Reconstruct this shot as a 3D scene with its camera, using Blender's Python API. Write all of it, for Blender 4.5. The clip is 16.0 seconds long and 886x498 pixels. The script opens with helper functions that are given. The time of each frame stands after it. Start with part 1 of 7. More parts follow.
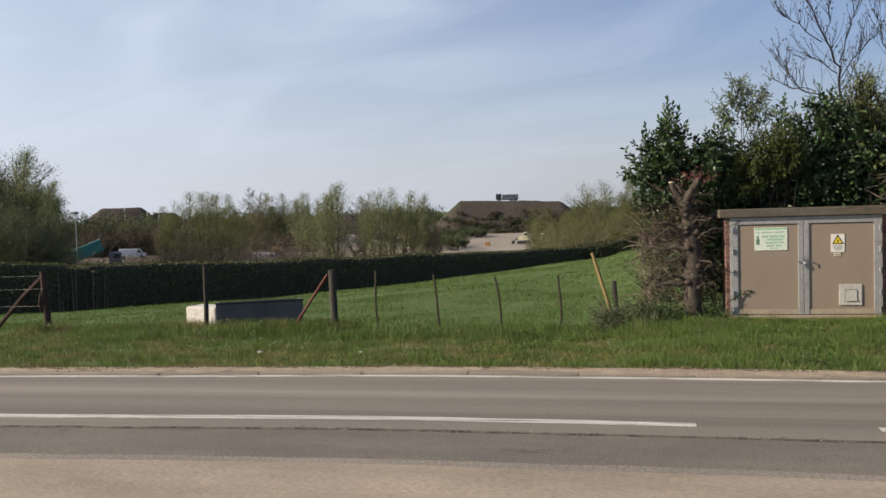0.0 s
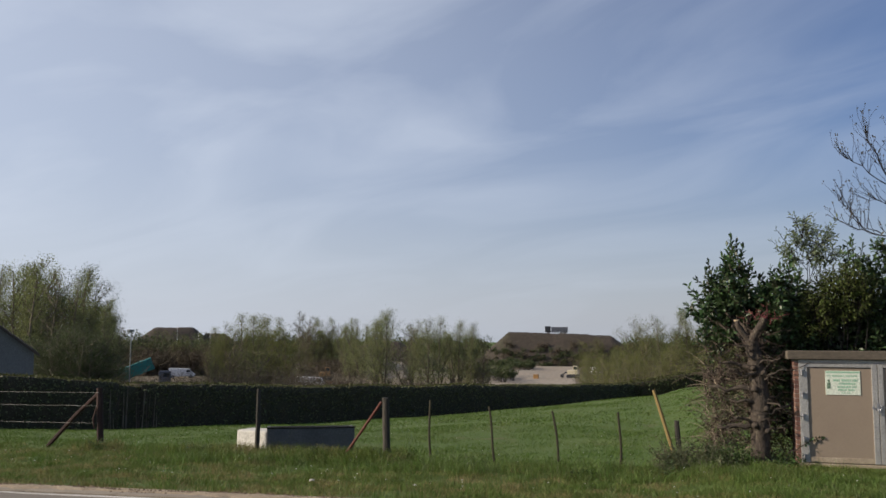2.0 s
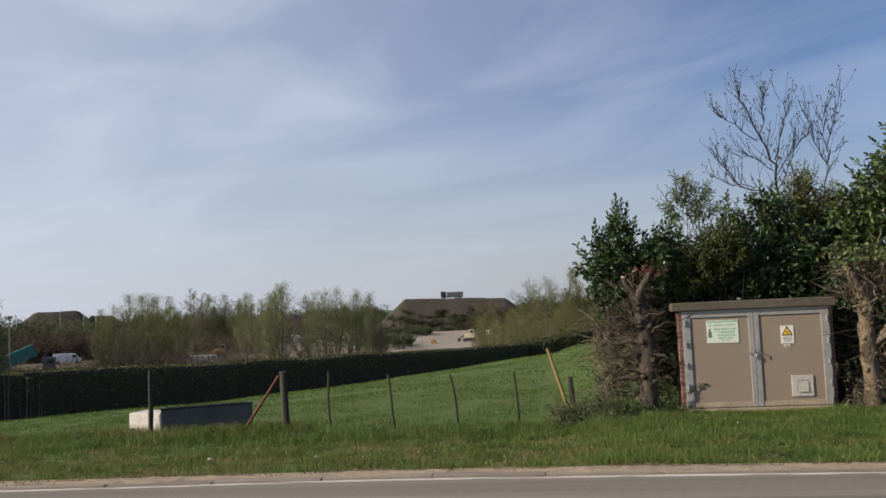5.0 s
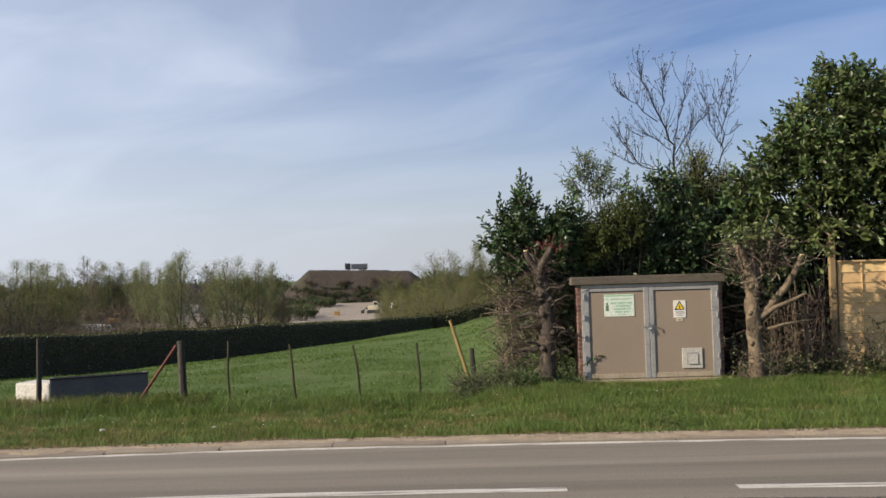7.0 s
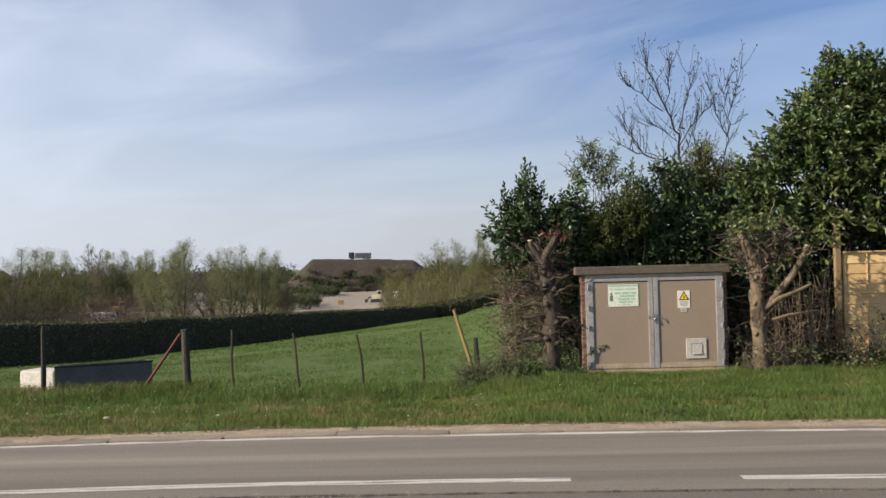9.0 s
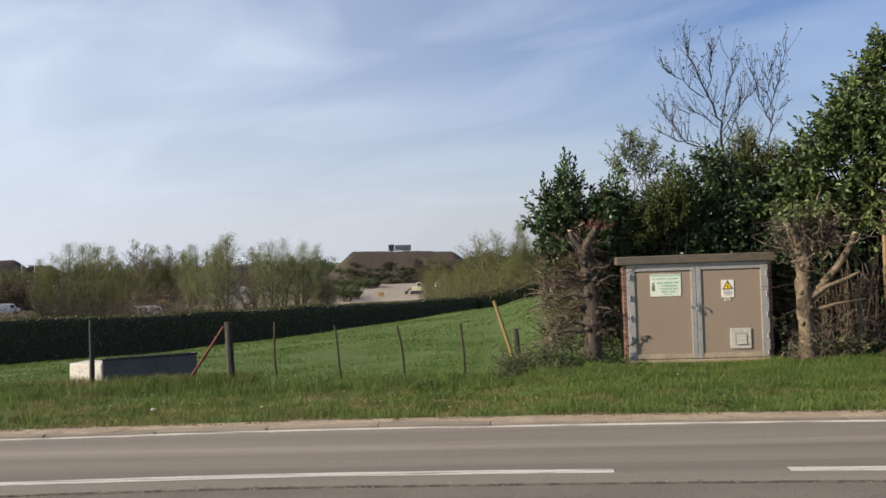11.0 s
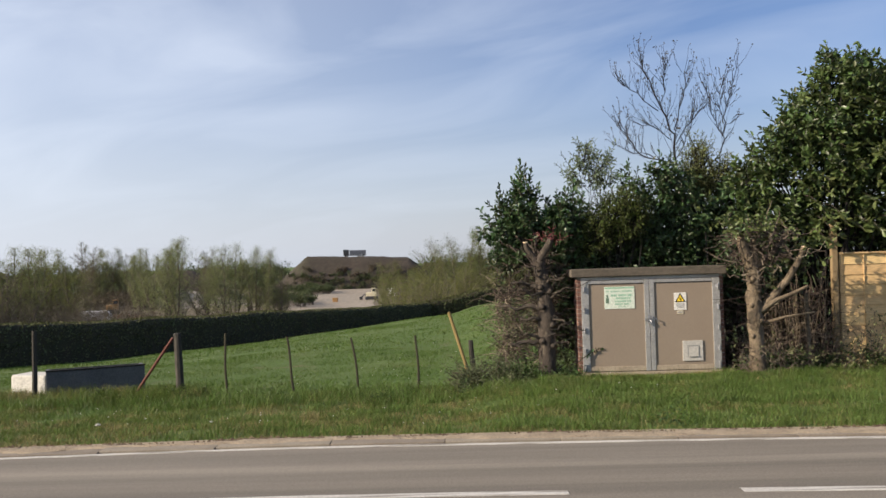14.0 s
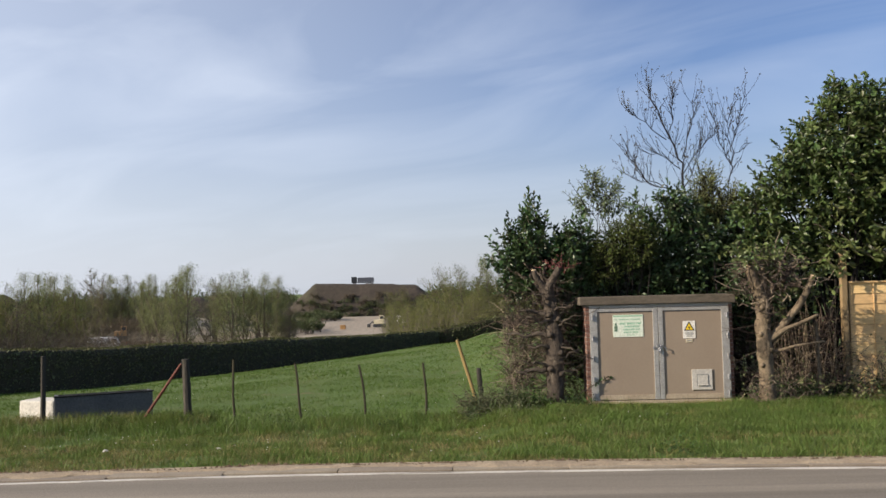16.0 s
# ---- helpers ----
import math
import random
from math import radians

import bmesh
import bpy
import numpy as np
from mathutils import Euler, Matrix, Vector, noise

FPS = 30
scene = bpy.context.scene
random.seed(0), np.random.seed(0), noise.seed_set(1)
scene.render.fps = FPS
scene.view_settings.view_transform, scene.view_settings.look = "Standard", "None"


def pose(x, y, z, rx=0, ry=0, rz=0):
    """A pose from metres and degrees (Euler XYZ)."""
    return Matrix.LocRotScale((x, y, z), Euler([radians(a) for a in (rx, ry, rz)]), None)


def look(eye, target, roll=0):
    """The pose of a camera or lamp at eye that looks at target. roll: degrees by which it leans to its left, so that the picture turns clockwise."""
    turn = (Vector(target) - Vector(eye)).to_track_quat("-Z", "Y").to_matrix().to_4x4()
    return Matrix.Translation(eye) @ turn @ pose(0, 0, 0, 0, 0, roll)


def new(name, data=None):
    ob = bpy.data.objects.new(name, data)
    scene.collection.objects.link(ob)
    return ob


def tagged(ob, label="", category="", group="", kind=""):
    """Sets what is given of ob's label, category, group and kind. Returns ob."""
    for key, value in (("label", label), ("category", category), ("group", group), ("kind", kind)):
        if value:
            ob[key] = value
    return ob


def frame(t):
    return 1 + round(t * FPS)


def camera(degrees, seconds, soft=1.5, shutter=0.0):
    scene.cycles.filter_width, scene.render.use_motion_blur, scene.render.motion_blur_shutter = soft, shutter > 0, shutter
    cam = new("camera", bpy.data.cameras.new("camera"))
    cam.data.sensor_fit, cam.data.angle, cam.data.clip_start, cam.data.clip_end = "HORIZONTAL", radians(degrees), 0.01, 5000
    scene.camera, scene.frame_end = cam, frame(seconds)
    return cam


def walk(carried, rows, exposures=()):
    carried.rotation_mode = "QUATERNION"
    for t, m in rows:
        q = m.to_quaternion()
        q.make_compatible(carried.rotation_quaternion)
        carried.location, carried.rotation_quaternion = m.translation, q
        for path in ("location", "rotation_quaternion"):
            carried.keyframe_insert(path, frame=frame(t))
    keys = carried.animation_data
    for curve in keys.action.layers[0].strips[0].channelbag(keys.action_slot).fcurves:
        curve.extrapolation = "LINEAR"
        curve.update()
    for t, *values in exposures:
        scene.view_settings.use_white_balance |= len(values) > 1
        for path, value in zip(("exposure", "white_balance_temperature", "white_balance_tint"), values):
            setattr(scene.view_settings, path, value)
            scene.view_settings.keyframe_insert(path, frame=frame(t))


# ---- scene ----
cam = camera(54.26, 16.0, soft=1.6)

# seconds, eye x, y, z, yaw, pitch, lean
ROWS = (
    (0.0, 0.168, -0.046, 1.588, 11.12, -2.60, -1.68),
    (0.5, 0.164, -0.035, 1.588, 9.58, -1.76, -0.96),
    (1.0, 0.121, -0.028, 1.597, 6.93, 0.42, 2.45),
    (1.5, 0.029, -0.024, 1.602, 10.11, 4.40, 2.94),
    (2.0, -0.004, -0.019, 1.592, 14.23, 6.00, 0.32),
    (2.5, -0.007, -0.031, 1.598, 14.00, 5.93, -2.16),
    (3.0, 0.001, -0.022, 1.595, 13.24, 5.72, -3.35),
    (3.5, 0.002, -0.010, 1.594, 12.32, 5.59, -3.68),
    (4.0, -0.003, -0.007, 1.588, 11.37, 5.54, -3.18),
    (4.5, 0.004, 0.001, 1.589, 10.44, 4.84, -2.89),
    (5.0, 0.004, 0.006, 1.587, 7.21, 3.75, -2.57),
    (5.2, 0.019, 0.006, 1.581, 5.59, 3.38, -2.54),
    (7.5, 0.005, 0.025, 1.567, 0.95, 1.31, -1.68),
    (8.0, 0.005, 0.031, 1.568, 0.94, 0.97, -1.68),
    (10.5, -0.002, 0.049, 1.567, 3.02, 1.10, -1.70),
    (11.0, -0.001, 0.051, 1.566, 3.90, 0.52, -2.02),
    (11.5, 0.001, 0.048, 1.570, 4.23, 0.58, -1.33),
    (12.0, -0.008, 0.050, 1.581, 3.12, 0.35, -0.09),
    (12.5, 0.004, 0.118, 1.636, 0.23, -1.47, 1.60),
    (13.0, -0.016, 0.152, 1.640, 0.64, -2.11, 1.67),
    (13.5, -0.018, 0.146, 1.644, 1.68, -0.55, 0.59),
    (14.0, -0.001, 0.142, 1.658, 0.92, 0.78, -1.66),
    (14.5, 0.007, 0.141, 1.659, 0.95, 0.91, -3.41),
    (15.0, 0.009, 0.138, 1.651, 0.47, 0.96, -3.06),
    (15.5, 0.005, 0.125, 1.647, 0.57, 1.84, -2.15),
    (16.0, -0.005, 0.115, 1.651, 1.41, 2.63, -1.42))


def aim(x, y, z, yaw, pitch, lean):
    return pose(x, y, z, 90 + pitch, 0, yaw) @ pose(0, 0, 0, 0, 0, lean)


walk(cam, [(r[0], aim(*r[1:])) for r in ROWS], exposures=((0.0, 0.44, 6500, 13), (1.0, 0.48, 6500, 13), (1.5, 0.52, 6500, 13), (2.0, 0.19, 6400, 13), (3.0, 0.26, 6400, 13), (4.0, 0.25, 6400, 13), (5.0, 0.27, 6450, 13), (7.5, 0.53, 6500, 13), (10.5, 0.55, 6500, 13), (13.0, 0.60, 6500, 13), (16.0, 0.57, 6500, 13)))

# ---- world and sun ----
SUN_FROM = Vector((-0.86, -0.345, 0.41)).normalized()
world = bpy.data.worlds.new("sky")
scene.world = world
world.use_nodes = True
wt = world.node_tree
wt.nodes.clear()


def wnode(kind, **kw):
    n = wt.nodes.new(kind)
    for k, v in kw.items():
        n.inputs[k].default_value = v
    return n


sky = wt.nodes.new("ShaderNodeTexSky")
sky.sky_type = "NISHITA"
sky.sun_disc = False
sky.sun_elevation = math.asin(SUN_FROM.z)
sky.sun_rotation = math.atan2(SUN_FROM.x, SUN_FROM.y)
sky.air_density, sky.dust_density, sky.ozone_density = 1.15, 0.8, 4.6
coord = wt.nodes.new("ShaderNodeTexCoord")
sep = wt.nodes.new("ShaderNodeSeparateXYZ")
wt.links.new(coord.outputs["Generated"], sep.inputs[0])
# the high cloud lies on a flat sheet, so its streaks draw together towards the horizon
lift = wt.nodes.new("ShaderNodeMath")
lift.operation = "ADD"
lift.inputs[1].default_value = 0.16
wt.links.new(sep.outputs["Z"], lift.inputs[0])
sheet = wt.nodes.new("ShaderNodeVectorMath")
sheet.operation = "DIVIDE"
wt.links.new(coord.outputs["Generated"], sheet.inputs[0])
wt.links.new(lift.outputs[0], sheet.inputs[1])
turn = wt.nodes.new("ShaderNodeMapping")
turn.inputs["Rotation"].default_value = (0, 0, radians(32))
turn.inputs["Location"].default_value = (0.9, 0.35, 0.0)
wt.links.new(sheet.outputs[0], turn.inputs[0])
spread = wt.nodes.new("ShaderNodeMapping")
spread.inputs["Scale"].default_value = (0.50, 1.0, 0.0)
wt.links.new(turn.outputs[0], spread.inputs[0])
veil = wnode("ShaderNodeTexNoise", Scale=1.5, Detail=7.0, Roughness=0.50, Distortion=1.0)
wt.links.new(spread.outputs[0], veil.inputs["Vector"])
veil_range = wt.nodes.new("ShaderNodeMapRange")
for k, v in (("From Min", 0.42), ("From Max", 0.74), ("To Min", 0.0), ("To Max", 0.30)):
    veil_range.inputs[k].default_value = v
wt.links.new(veil.outputs["Fac"], veil_range.inputs["Value"])
# thin high cloud thickens towards the sun's side
sunward = wt.nodes.new("ShaderNodeMapRange")
for k, v in (("From Min", 0.26), ("From Max", -0.72), ("To Min", 0.0), ("To Max", 0.66)):
    sunward.inputs[k].default_value = v
wt.links.new(sep.outputs["X"], sunward.inputs["Value"])


def sky_mix(fac, under, colour):
    n = wt.nodes.new("ShaderNodeMix")
    n.data_type = "RGBA"
    n.inputs["B"].default_value = (*colour, 1)
    wt.links.new(fac, n.inputs["Factor"])
    wt.links.new(under, n.inputs["A"])
    return n.outputs["Result"]


low = wt.nodes.new("ShaderNodeMapRange")
low.interpolation_type = "SMOOTHSTEP"
for k, v in (("From Min", -0.05), ("From Max", 0.24), ("To Min", 0.74), ("To Max", 0.0)):
    low.inputs[k].default_value = v
wt.links.new(sep.outputs["Z"], low.inputs["Value"])
tone = wt.nodes.new("ShaderNodeVectorMath")
tone.operation = "MULTIPLY"
tone.inputs[1].default_value = (1.06, 0.97, 1.07)
wt.links.new(sky.outputs[0], tone.inputs[0])
# wisps fade into the haze near the horizon
aloft = wt.nodes.new("ShaderNodeMapRange")
for k, v in (("From Min", 0.02), ("From Max", 0.30), ("To Min", 0.25), ("To Max", 1.0)):
    aloft.inputs[k].default_value = v
wt.links.new(sep.outputs["Z"], aloft.inputs["Value"])
wisps = wt.nodes.new("ShaderNodeMath")
wisps.operation = "MULTIPLY_ADD"
wisps.use_clamp = True
wt.links.new(veil_range.outputs[0], wisps.inputs[0])
wt.links.new(aloft.outputs[0], wisps.inputs[1])
wt.links.new(sunward.outputs[0], wisps.inputs[2])
lowered = sky_mix(low.outputs[0], tone.outputs[0], (4.9, 5.35, 5.95))
hazed = sky_mix(wisps.outputs[0], lowered, (7.6, 8.4, 9.4))
back = wnode("ShaderNodeBackground", Strength=0.077)
wt.links.new(hazed, back.inputs["Color"])
wout = wt.nodes.new("ShaderNodeOutputWorld")
wt.links.new(back.outputs[0], wout.inputs[0])

sun_data = bpy.data.lights.new("sun", "SUN")
sun_data.energy, sun_data.angle, sun_data.color = 5.0, radians(0.6), (1.0, 0.87, 0.68)
sun = new("sun", sun_data)
sun.matrix_world = look(SUN_FROM * 50, (0, 0, 0))


# ---- materials ----
def material(name, colour, rough=0.8, metal=0.0, second=None, scale=6.0, fine=60.0, spread_by=0.5, bump=0.15,
             island=0.0, random=0.0, spec=0.3, through_light=0.0, stretch=(1, 1, 1), third=None, third_at=(0.6, 0.72), third_scale=1.5, depth=0.01, grit=0.25, even=False):
    """A surface with variation at two scales, fine relief and, where asked, a stain of a third colour."""
    m = bpy.data.materials.new(name)
    m.use_nodes = True
    nt = m.node_tree
    b = nt.nodes["Principled BSDF"]
    b.inputs["Roughness"].default_value = rough
    b.inputs["Metallic"].default_value = metal
    b.inputs["Specular IOR Level"].default_value = spec
    second = second or tuple(c * 0.6 for c in colour)

    def node(kind):
        return nt.nodes.new(kind)

    co = node("ShaderNodeTexCoord")
    mp = node("ShaderNodeMapping")
    mp.inputs["Scale"].default_value = stretch
    nt.links.new(co.outputs["Object"], mp.inputs[0])

    def noise_at(s, detail=4.0):
        n = node("ShaderNodeTexNoise")
        n.inputs["Scale"].default_value = s
        n.inputs["Detail"].default_value = detail
        n.inputs["Roughness"].default_value = 0.6
        nt.links.new(co.outputs["Object"] if even and s == fine else mp.outputs[0], n.inputs["Vector"])
        return n

    def ranged(sock, a, z, lo=0.0, hi=1.0):
        r = node("ShaderNodeMapRange")
        for k, v in (("From Min", a), ("From Max", z), ("To Min", lo), ("To Max", hi)):
            r.inputs[k].default_value = v
        nt.links.new(sock, r.inputs["Value"])
        return r.outputs[0]

    def mixed(fac, a, z):
        x = node("ShaderNodeMix")
        x.data_type = "RGBA"
        nt.links.new(fac, x.inputs["Factor"])
        for key, v in (("A", a), ("B", z)):
            if isinstance(v, tuple):
                x.inputs[key].default_value = (*v, 1)
            else:
                nt.links.new(v, x.inputs[key])
        return x.outputs["Result"]

    coarse, small = noise_at(scale), noise_at(fine)
    col = mixed(ranged(coarse.outputs["Fac"], 0.5 - spread_by / 2, 0.5 + spread_by / 2), colour, second)
    grain = ranged(small.outputs["Fac"], 0.3, 0.7, 1 - grit, 1 + grit * 0.85)
    if third:
        stain = noise_at(third_scale, 5.0)
        col = mixed(ranged(stain.outputs["Fac"], third_at[0], third_at[1]), col, third)
    hsv = node("ShaderNodeHueSaturation")
    nt.links.new(col, hsv.inputs["Color"])
    nt.links.new(grain, hsv.inputs["Value"])
    final = hsv.outputs[0]
    if island or random:
        src = node("ShaderNodeNewGeometry").outputs["Random Per Island"] if island else node("ShaderNodeObjectInfo").outputs["Random"]
        amount = island or random
        h2 = node("ShaderNodeHueSaturation")
        nt.links.new(final, h2.inputs["Color"])
        nt.links.new(ranged(src, 0, 1, 1 - amount, 1 + amount), h2.inputs["Value"])
        nt.links.new(ranged(src, 0, 1, 0.5 - amount * 0.05, 0.5 + amount * 0.03), h2.inputs["Hue"])
        final = h2.outputs[0]
    nt.links.new(final, b.inputs["Base Color"])
    nt.links.new(ranged(small.outputs["Fac"], 0.3, 0.7, max(rough - 0.08, 0.05), min(rough + 0.08, 1)), b.inputs["Roughness"])
    if bump:
        bp = node("ShaderNodeBump")
        bp.inputs["Strength"].default_value = bump
        bp.inputs["Distance"].default_value = depth
        nt.links.new(small.outputs["Fac"], bp.inputs["Height"])
        nt.links.new(bp.outputs[0], b.inputs["Normal"])
    if through_light:
        tr = node("ShaderNodeBsdfTranslucent")
        nt.links.new(final, tr.inputs["Color"])
        ms = node("ShaderNodeMixShader")
        ms.inputs[0].default_value = through_light
        nt.links.new(b.outputs[0], ms.inputs[1])
        nt.links.new(tr.outputs[0], ms.inputs[2])
        nt.links.new(ms.outputs[0], nt.nodes["Material Output"].inputs[0])
    return m


M_SOIL = material("meadow_soil", (0.068, 0.116, 0.021), 0.95, second=(0.088, 0.126, 0.028), scale=0.35, fine=9, third=(0.125, 0.115, 0.05), third_scale=0.9, bump=0.6, depth=0.05)
M_ASPHALT = material("worn_asphalt", (0.208, 0.182, 0.146), 0.88, second=(0.152, 0.134, 0.108), scale=2.6, fine=75, stretch=(0.03, 1, 1), spread_by=0.22, bump=0.4, depth=0.004, spec=0.35, even=True, grit=0.30, third=(0.127, 0.112, 0.092), third_at=(0.60, 0.72), third_scale=3.5)
M_ROUGH = material("coarse_asphalt", (0.196, 0.174, 0.140), 0.92, second=(0.140, 0.126, 0.102), scale=2.4, fine=95, stretch=(0.3, 1, 1), bump=0.9, depth=0.008, even=True, grit=0.45, third=(0.115, 0.102, 0.084), third_at=(0.62, 0.72), third_scale=6)
M_DUSTY = material("dusty_asphalt", (0.28, 0.24, 0.19), 0.94, second=(0.20, 0.175, 0.145), scale=2.6, fine=50, stretch=(0.25, 1, 1), bump=0.7, depth=0.01, even=True, grit=0.35)
M_SAND = material("sandy_shoulder", (0.42, 0.35, 0.26), 0.95, second=(0.22, 0.18, 0.135), scale=1.3, fine=70, stretch=(0.35, 1, 1), bump=0.5, depth=0.01)
M_CONCRETE = material("kerb_concrete", (0.285, 0.245, 0.19), 0.9, second=(0.20, 0.168, 0.128), scale=3.0, fine=90, random=0.12, bump=0.3)
M_DIRT = material("verge_dirt", (0.40, 0.325, 0.225), 0.97, second=(0.26, 0.205, 0.14), scale=3.5, fine=45, bump=0.7, depth=0.02, third=(0.17, 0.13, 0.085), third_scale=6, third_at=(0.58, 0.7))
M_PAINT = material("road_paint", (0.62, 0.60, 0.55), 0.7, second=(0.46, 0.435, 0.39), scale=9, fine=80, bump=0.3, third=(0.23, 0.21, 0.175), third_at=(0.50, 0.62), third_scale=26, stretch=(0.05, 1, 1), even=True)
M_TAR = material("crack_tar", (0.06, 0.054, 0.048), 0.9, second=(0.20, 0.175, 0.145), scale=9, fine=90, spread_by=0.3, bump=0.9, depth=0.02)
M_GRASS = material("grass_blades", (0.084, 0.136, 0.021), 0.6, second=(0.120, 0.150, 0.032), scale=0.9, fine=3, island=0.5, bump=0, through_light=0.34, third=(0.215, 0.180, 0.075), third_scale=1.5, third_at=(0.46, 0.60), spec=0.35)
M_LUSH = material("lush_grass_blades", (0.080, 0.142, 0.024), 0.55, second=(0.118, 0.168, 0.038), scale=1.6, fine=3, island=0.5, bump=0, through_light=0.40, third=(0.20, 0.215, 0.07), third_scale=2.2, third_at=(0.58, 0.73), spec=0.4)
M_CRUMB = material("dark_soil_crumb", (0.10, 0.072, 0.045), 0.97, second=(0.16, 0.12, 0.08), scale=9, fine=40, island=0.4, bump=0)
M_MEADOW = material("grazed_meadow_blades", (0.068, 0.126, 0.018), 0.7, second=(0.085, 0.136, 0.024), scale=0.5, fine=3, island=0.2, bump=0, through_light=0.32, third=(0.115, 0.148, 0.036), third_scale=0.7, third_at=(0.55, 0.72), spec=0.35)
M_WEED = material("dark_weed_leaf", (0.040, 0.075, 0.020), 0.6, second=(0.055, 0.09, 0.025), scale=1.2, fine=6, island=0.4, bump=0, through_light=0.25)
M_GREY_WEED = material("grey_green_weed", (0.085, 0.105, 0.05), 0.65, second=(0.12, 0.125, 0.07), scale=1.2, fine=6, island=0.4, bump=0, through_light=0.25)
M_GRIT = material("pale_road_grit", (0.33, 0.30, 0.25), 0.9, second=(0.24, 0.21, 0.17), scale=9, fine=40, island=0.3, bump=0)
M_GRASS_SHORT = material("trodden_grass", (0.135, 0.145, 0.038), 0.7, second=(0.19, 0.165, 0.068), scale=1.3, fine=4, island=0.35, bump=0, through_light=0.28, third=(0.26, 0.21, 0.11), third_scale=2.0, third_at=(0.55, 0.7))
M_LAUREL = material("laurel_leaf", (0.034, 0.066, 0.024), 0.40, second=(0.056, 0.094, 0.032), scale=1.2, fine=12, island=0.6, bump=0, through_light=0.16, spec=0.42)
M_LAUREL_BIG = material("dusty_laurel_leaf", (0.042, 0.074, 0.022), 0.42, second=(0.078, 0.108, 0.032), scale=0.9, fine=12, island=0.6, bump=0, through_light=0.22, spec=0.4)
M_LAUREL_NEW = material("young_laurel_leaf", (0.095, 0.135, 0.040), 0.42, second=(0.14, 0.17, 0.06), scale=1.5, fine=12, island=0.35, bump=0, through_light=0.3, spec=0.45)
M_PALE_LEAF = material("pale_grey_green_leaf", (0.145, 0.185, 0.105), 0.55, second=(0.17, 0.21, 0.12), scale=1.5, fine=12, island=0.35, bump=0, through_light=0.4)
M_OLIVE = material("olive_shrub_leaf", (0.062, 0.092, 0.022), 0.5, second=(0.098, 0.118, 0.030), scale=2.5, fine=12, island=0.45, bump=0, through_light=0.35)
M_OLIVE_PALE = material("yellow_green_shrub_leaf", (0.115, 0.138, 0.046), 0.5, second=(0.160, 0.170, 0.068), scale=2.5, fine=12, island=0.45, bump=0, through_light=0.3)
M_BARK = material("grey_brown_bark", (0.092, 0.074, 0.058), 0.92, second=(0.042, 0.034, 0.028), scale=7, fine=45, stretch=(1, 1, 0.45), bump=1.0, depth=0.025, third=(0.16, 0.135, 0.10), third_scale=11, third_at=(0.58, 0.68), grit=0.4)
M_BARK_DARK = material("dark_twig_bark", (0.020, 0.017, 0.016), 0.9, second=(0.014, 0.012, 0.011), scale=4, fine=30, bump=0)
M_BARK_PALE = material("pale_bark", (0.230, 0.180, 0.120), 0.9, second=(0.085, 0.064, 0.044), scale=6, fine=40, stretch=(1, 1, 0.8), bump=0.9, depth=0.02, third=(0.065, 0.052, 0.036), third_scale=7, third_at=(0.55, 0.68), grit=0.4)
M_TWIG = material("dead_twigs", (0.080, 0.060, 0.048), 0.9, second=(0.052, 0.038, 0.030), scale=2, fine=30, island=0.5, bump=0)
M_TWIG_FAR = material("bare_branches", (0.105, 0.088, 0.068), 0.95, second=(0.14, 0.12, 0.095), scale=0.3, fine=4, bump=0)
M_CUT = material("fresh_cut_wood", (0.125, 0.036, 0.040), 0.8, second=(0.19, 0.065, 0.058), scale=12, fine=50)
M_CUT_PALE = material("pale_cut_wood", (0.62, 0.50, 0.34), 0.8, second=(0.45, 0.33, 0.2), scale=12, fine=50)
M_HEDGE = material("clipped_hedge_leaf", (0.100, 0.122, 0.050), 0.6, second=(0.135, 0.138, 0.064), scale=0.35, fine=5, island=0.4, bump=0, through_light=0.15, stretch=(1, 1, 0.25))
M_HEDGE_TOP = material("fresh_hedge_growth", (0.060, 0.070, 0.022), 0.6, second=(0.074, 0.078, 0.027), scale=0.7, fine=5, island=0.4, bump=0, through_light=0.3)
M_HEDGE_CORE = material("shaded_hedge_inside", (0.040, 0.044, 0.021), 0.9, second=(0.062, 0.048, 0.03), scale=1.5, fine=12, bump=0.6, depth=0.05)
M_SPRING = material("spring_leaf_olive", (0.140, 0.168, 0.044), 0.6, second=(0.185, 0.182, 0.062), scale=0.10, fine=2, island=0.4, bump=0, through_light=0.45, random=0)
M_BIRCH = material("grey_green_spring_leaf", (0.165, 0.200, 0.075), 0.6, second=(0.205, 0.215, 0.095), scale=0.10, fine=2, island=0.4, bump=0, through_light=0.5)
M_DRY = material("dry_brushwood", (0.185, 0.150, 0.112), 0.9, second=(0.135, 0.105, 0.078), scale=2, fine=30, island=0.55, bump=0)
M_SPRING_DARK = material("spring_leaf_dark", (0.050, 0.070, 0.026), 0.65, second=(0.075, 0.095, 0.038), scale=0.06, fine=2, island=0.4, bump=0, through_light=0.3)
M_SCRUB = material("brown_scrub", (0.088, 0.067, 0.050), 0.95, second=(0.074, 0.070, 0.038), scale=0.06, fine=2, island=0.45, bump=0, through_light=0.2)
M_DOOR = material("beige_door_sheet", (0.275, 0.222, 0.168), 0.5, grit=0.04, second=(0.250, 0.198, 0.150), scale=1.6, fine=30, bump=0.05, third=(0.21, 0.165, 0.122), third_at=(0.60, 0.8), third_scale=2.4, spec=0.4)
M_ALU = material("dull_aluminium", (0.46, 0.45, 0.43), 0.55, metal=0.55, second=(0.36, 0.35, 0.335), scale=4, fine=60, bump=0.08)
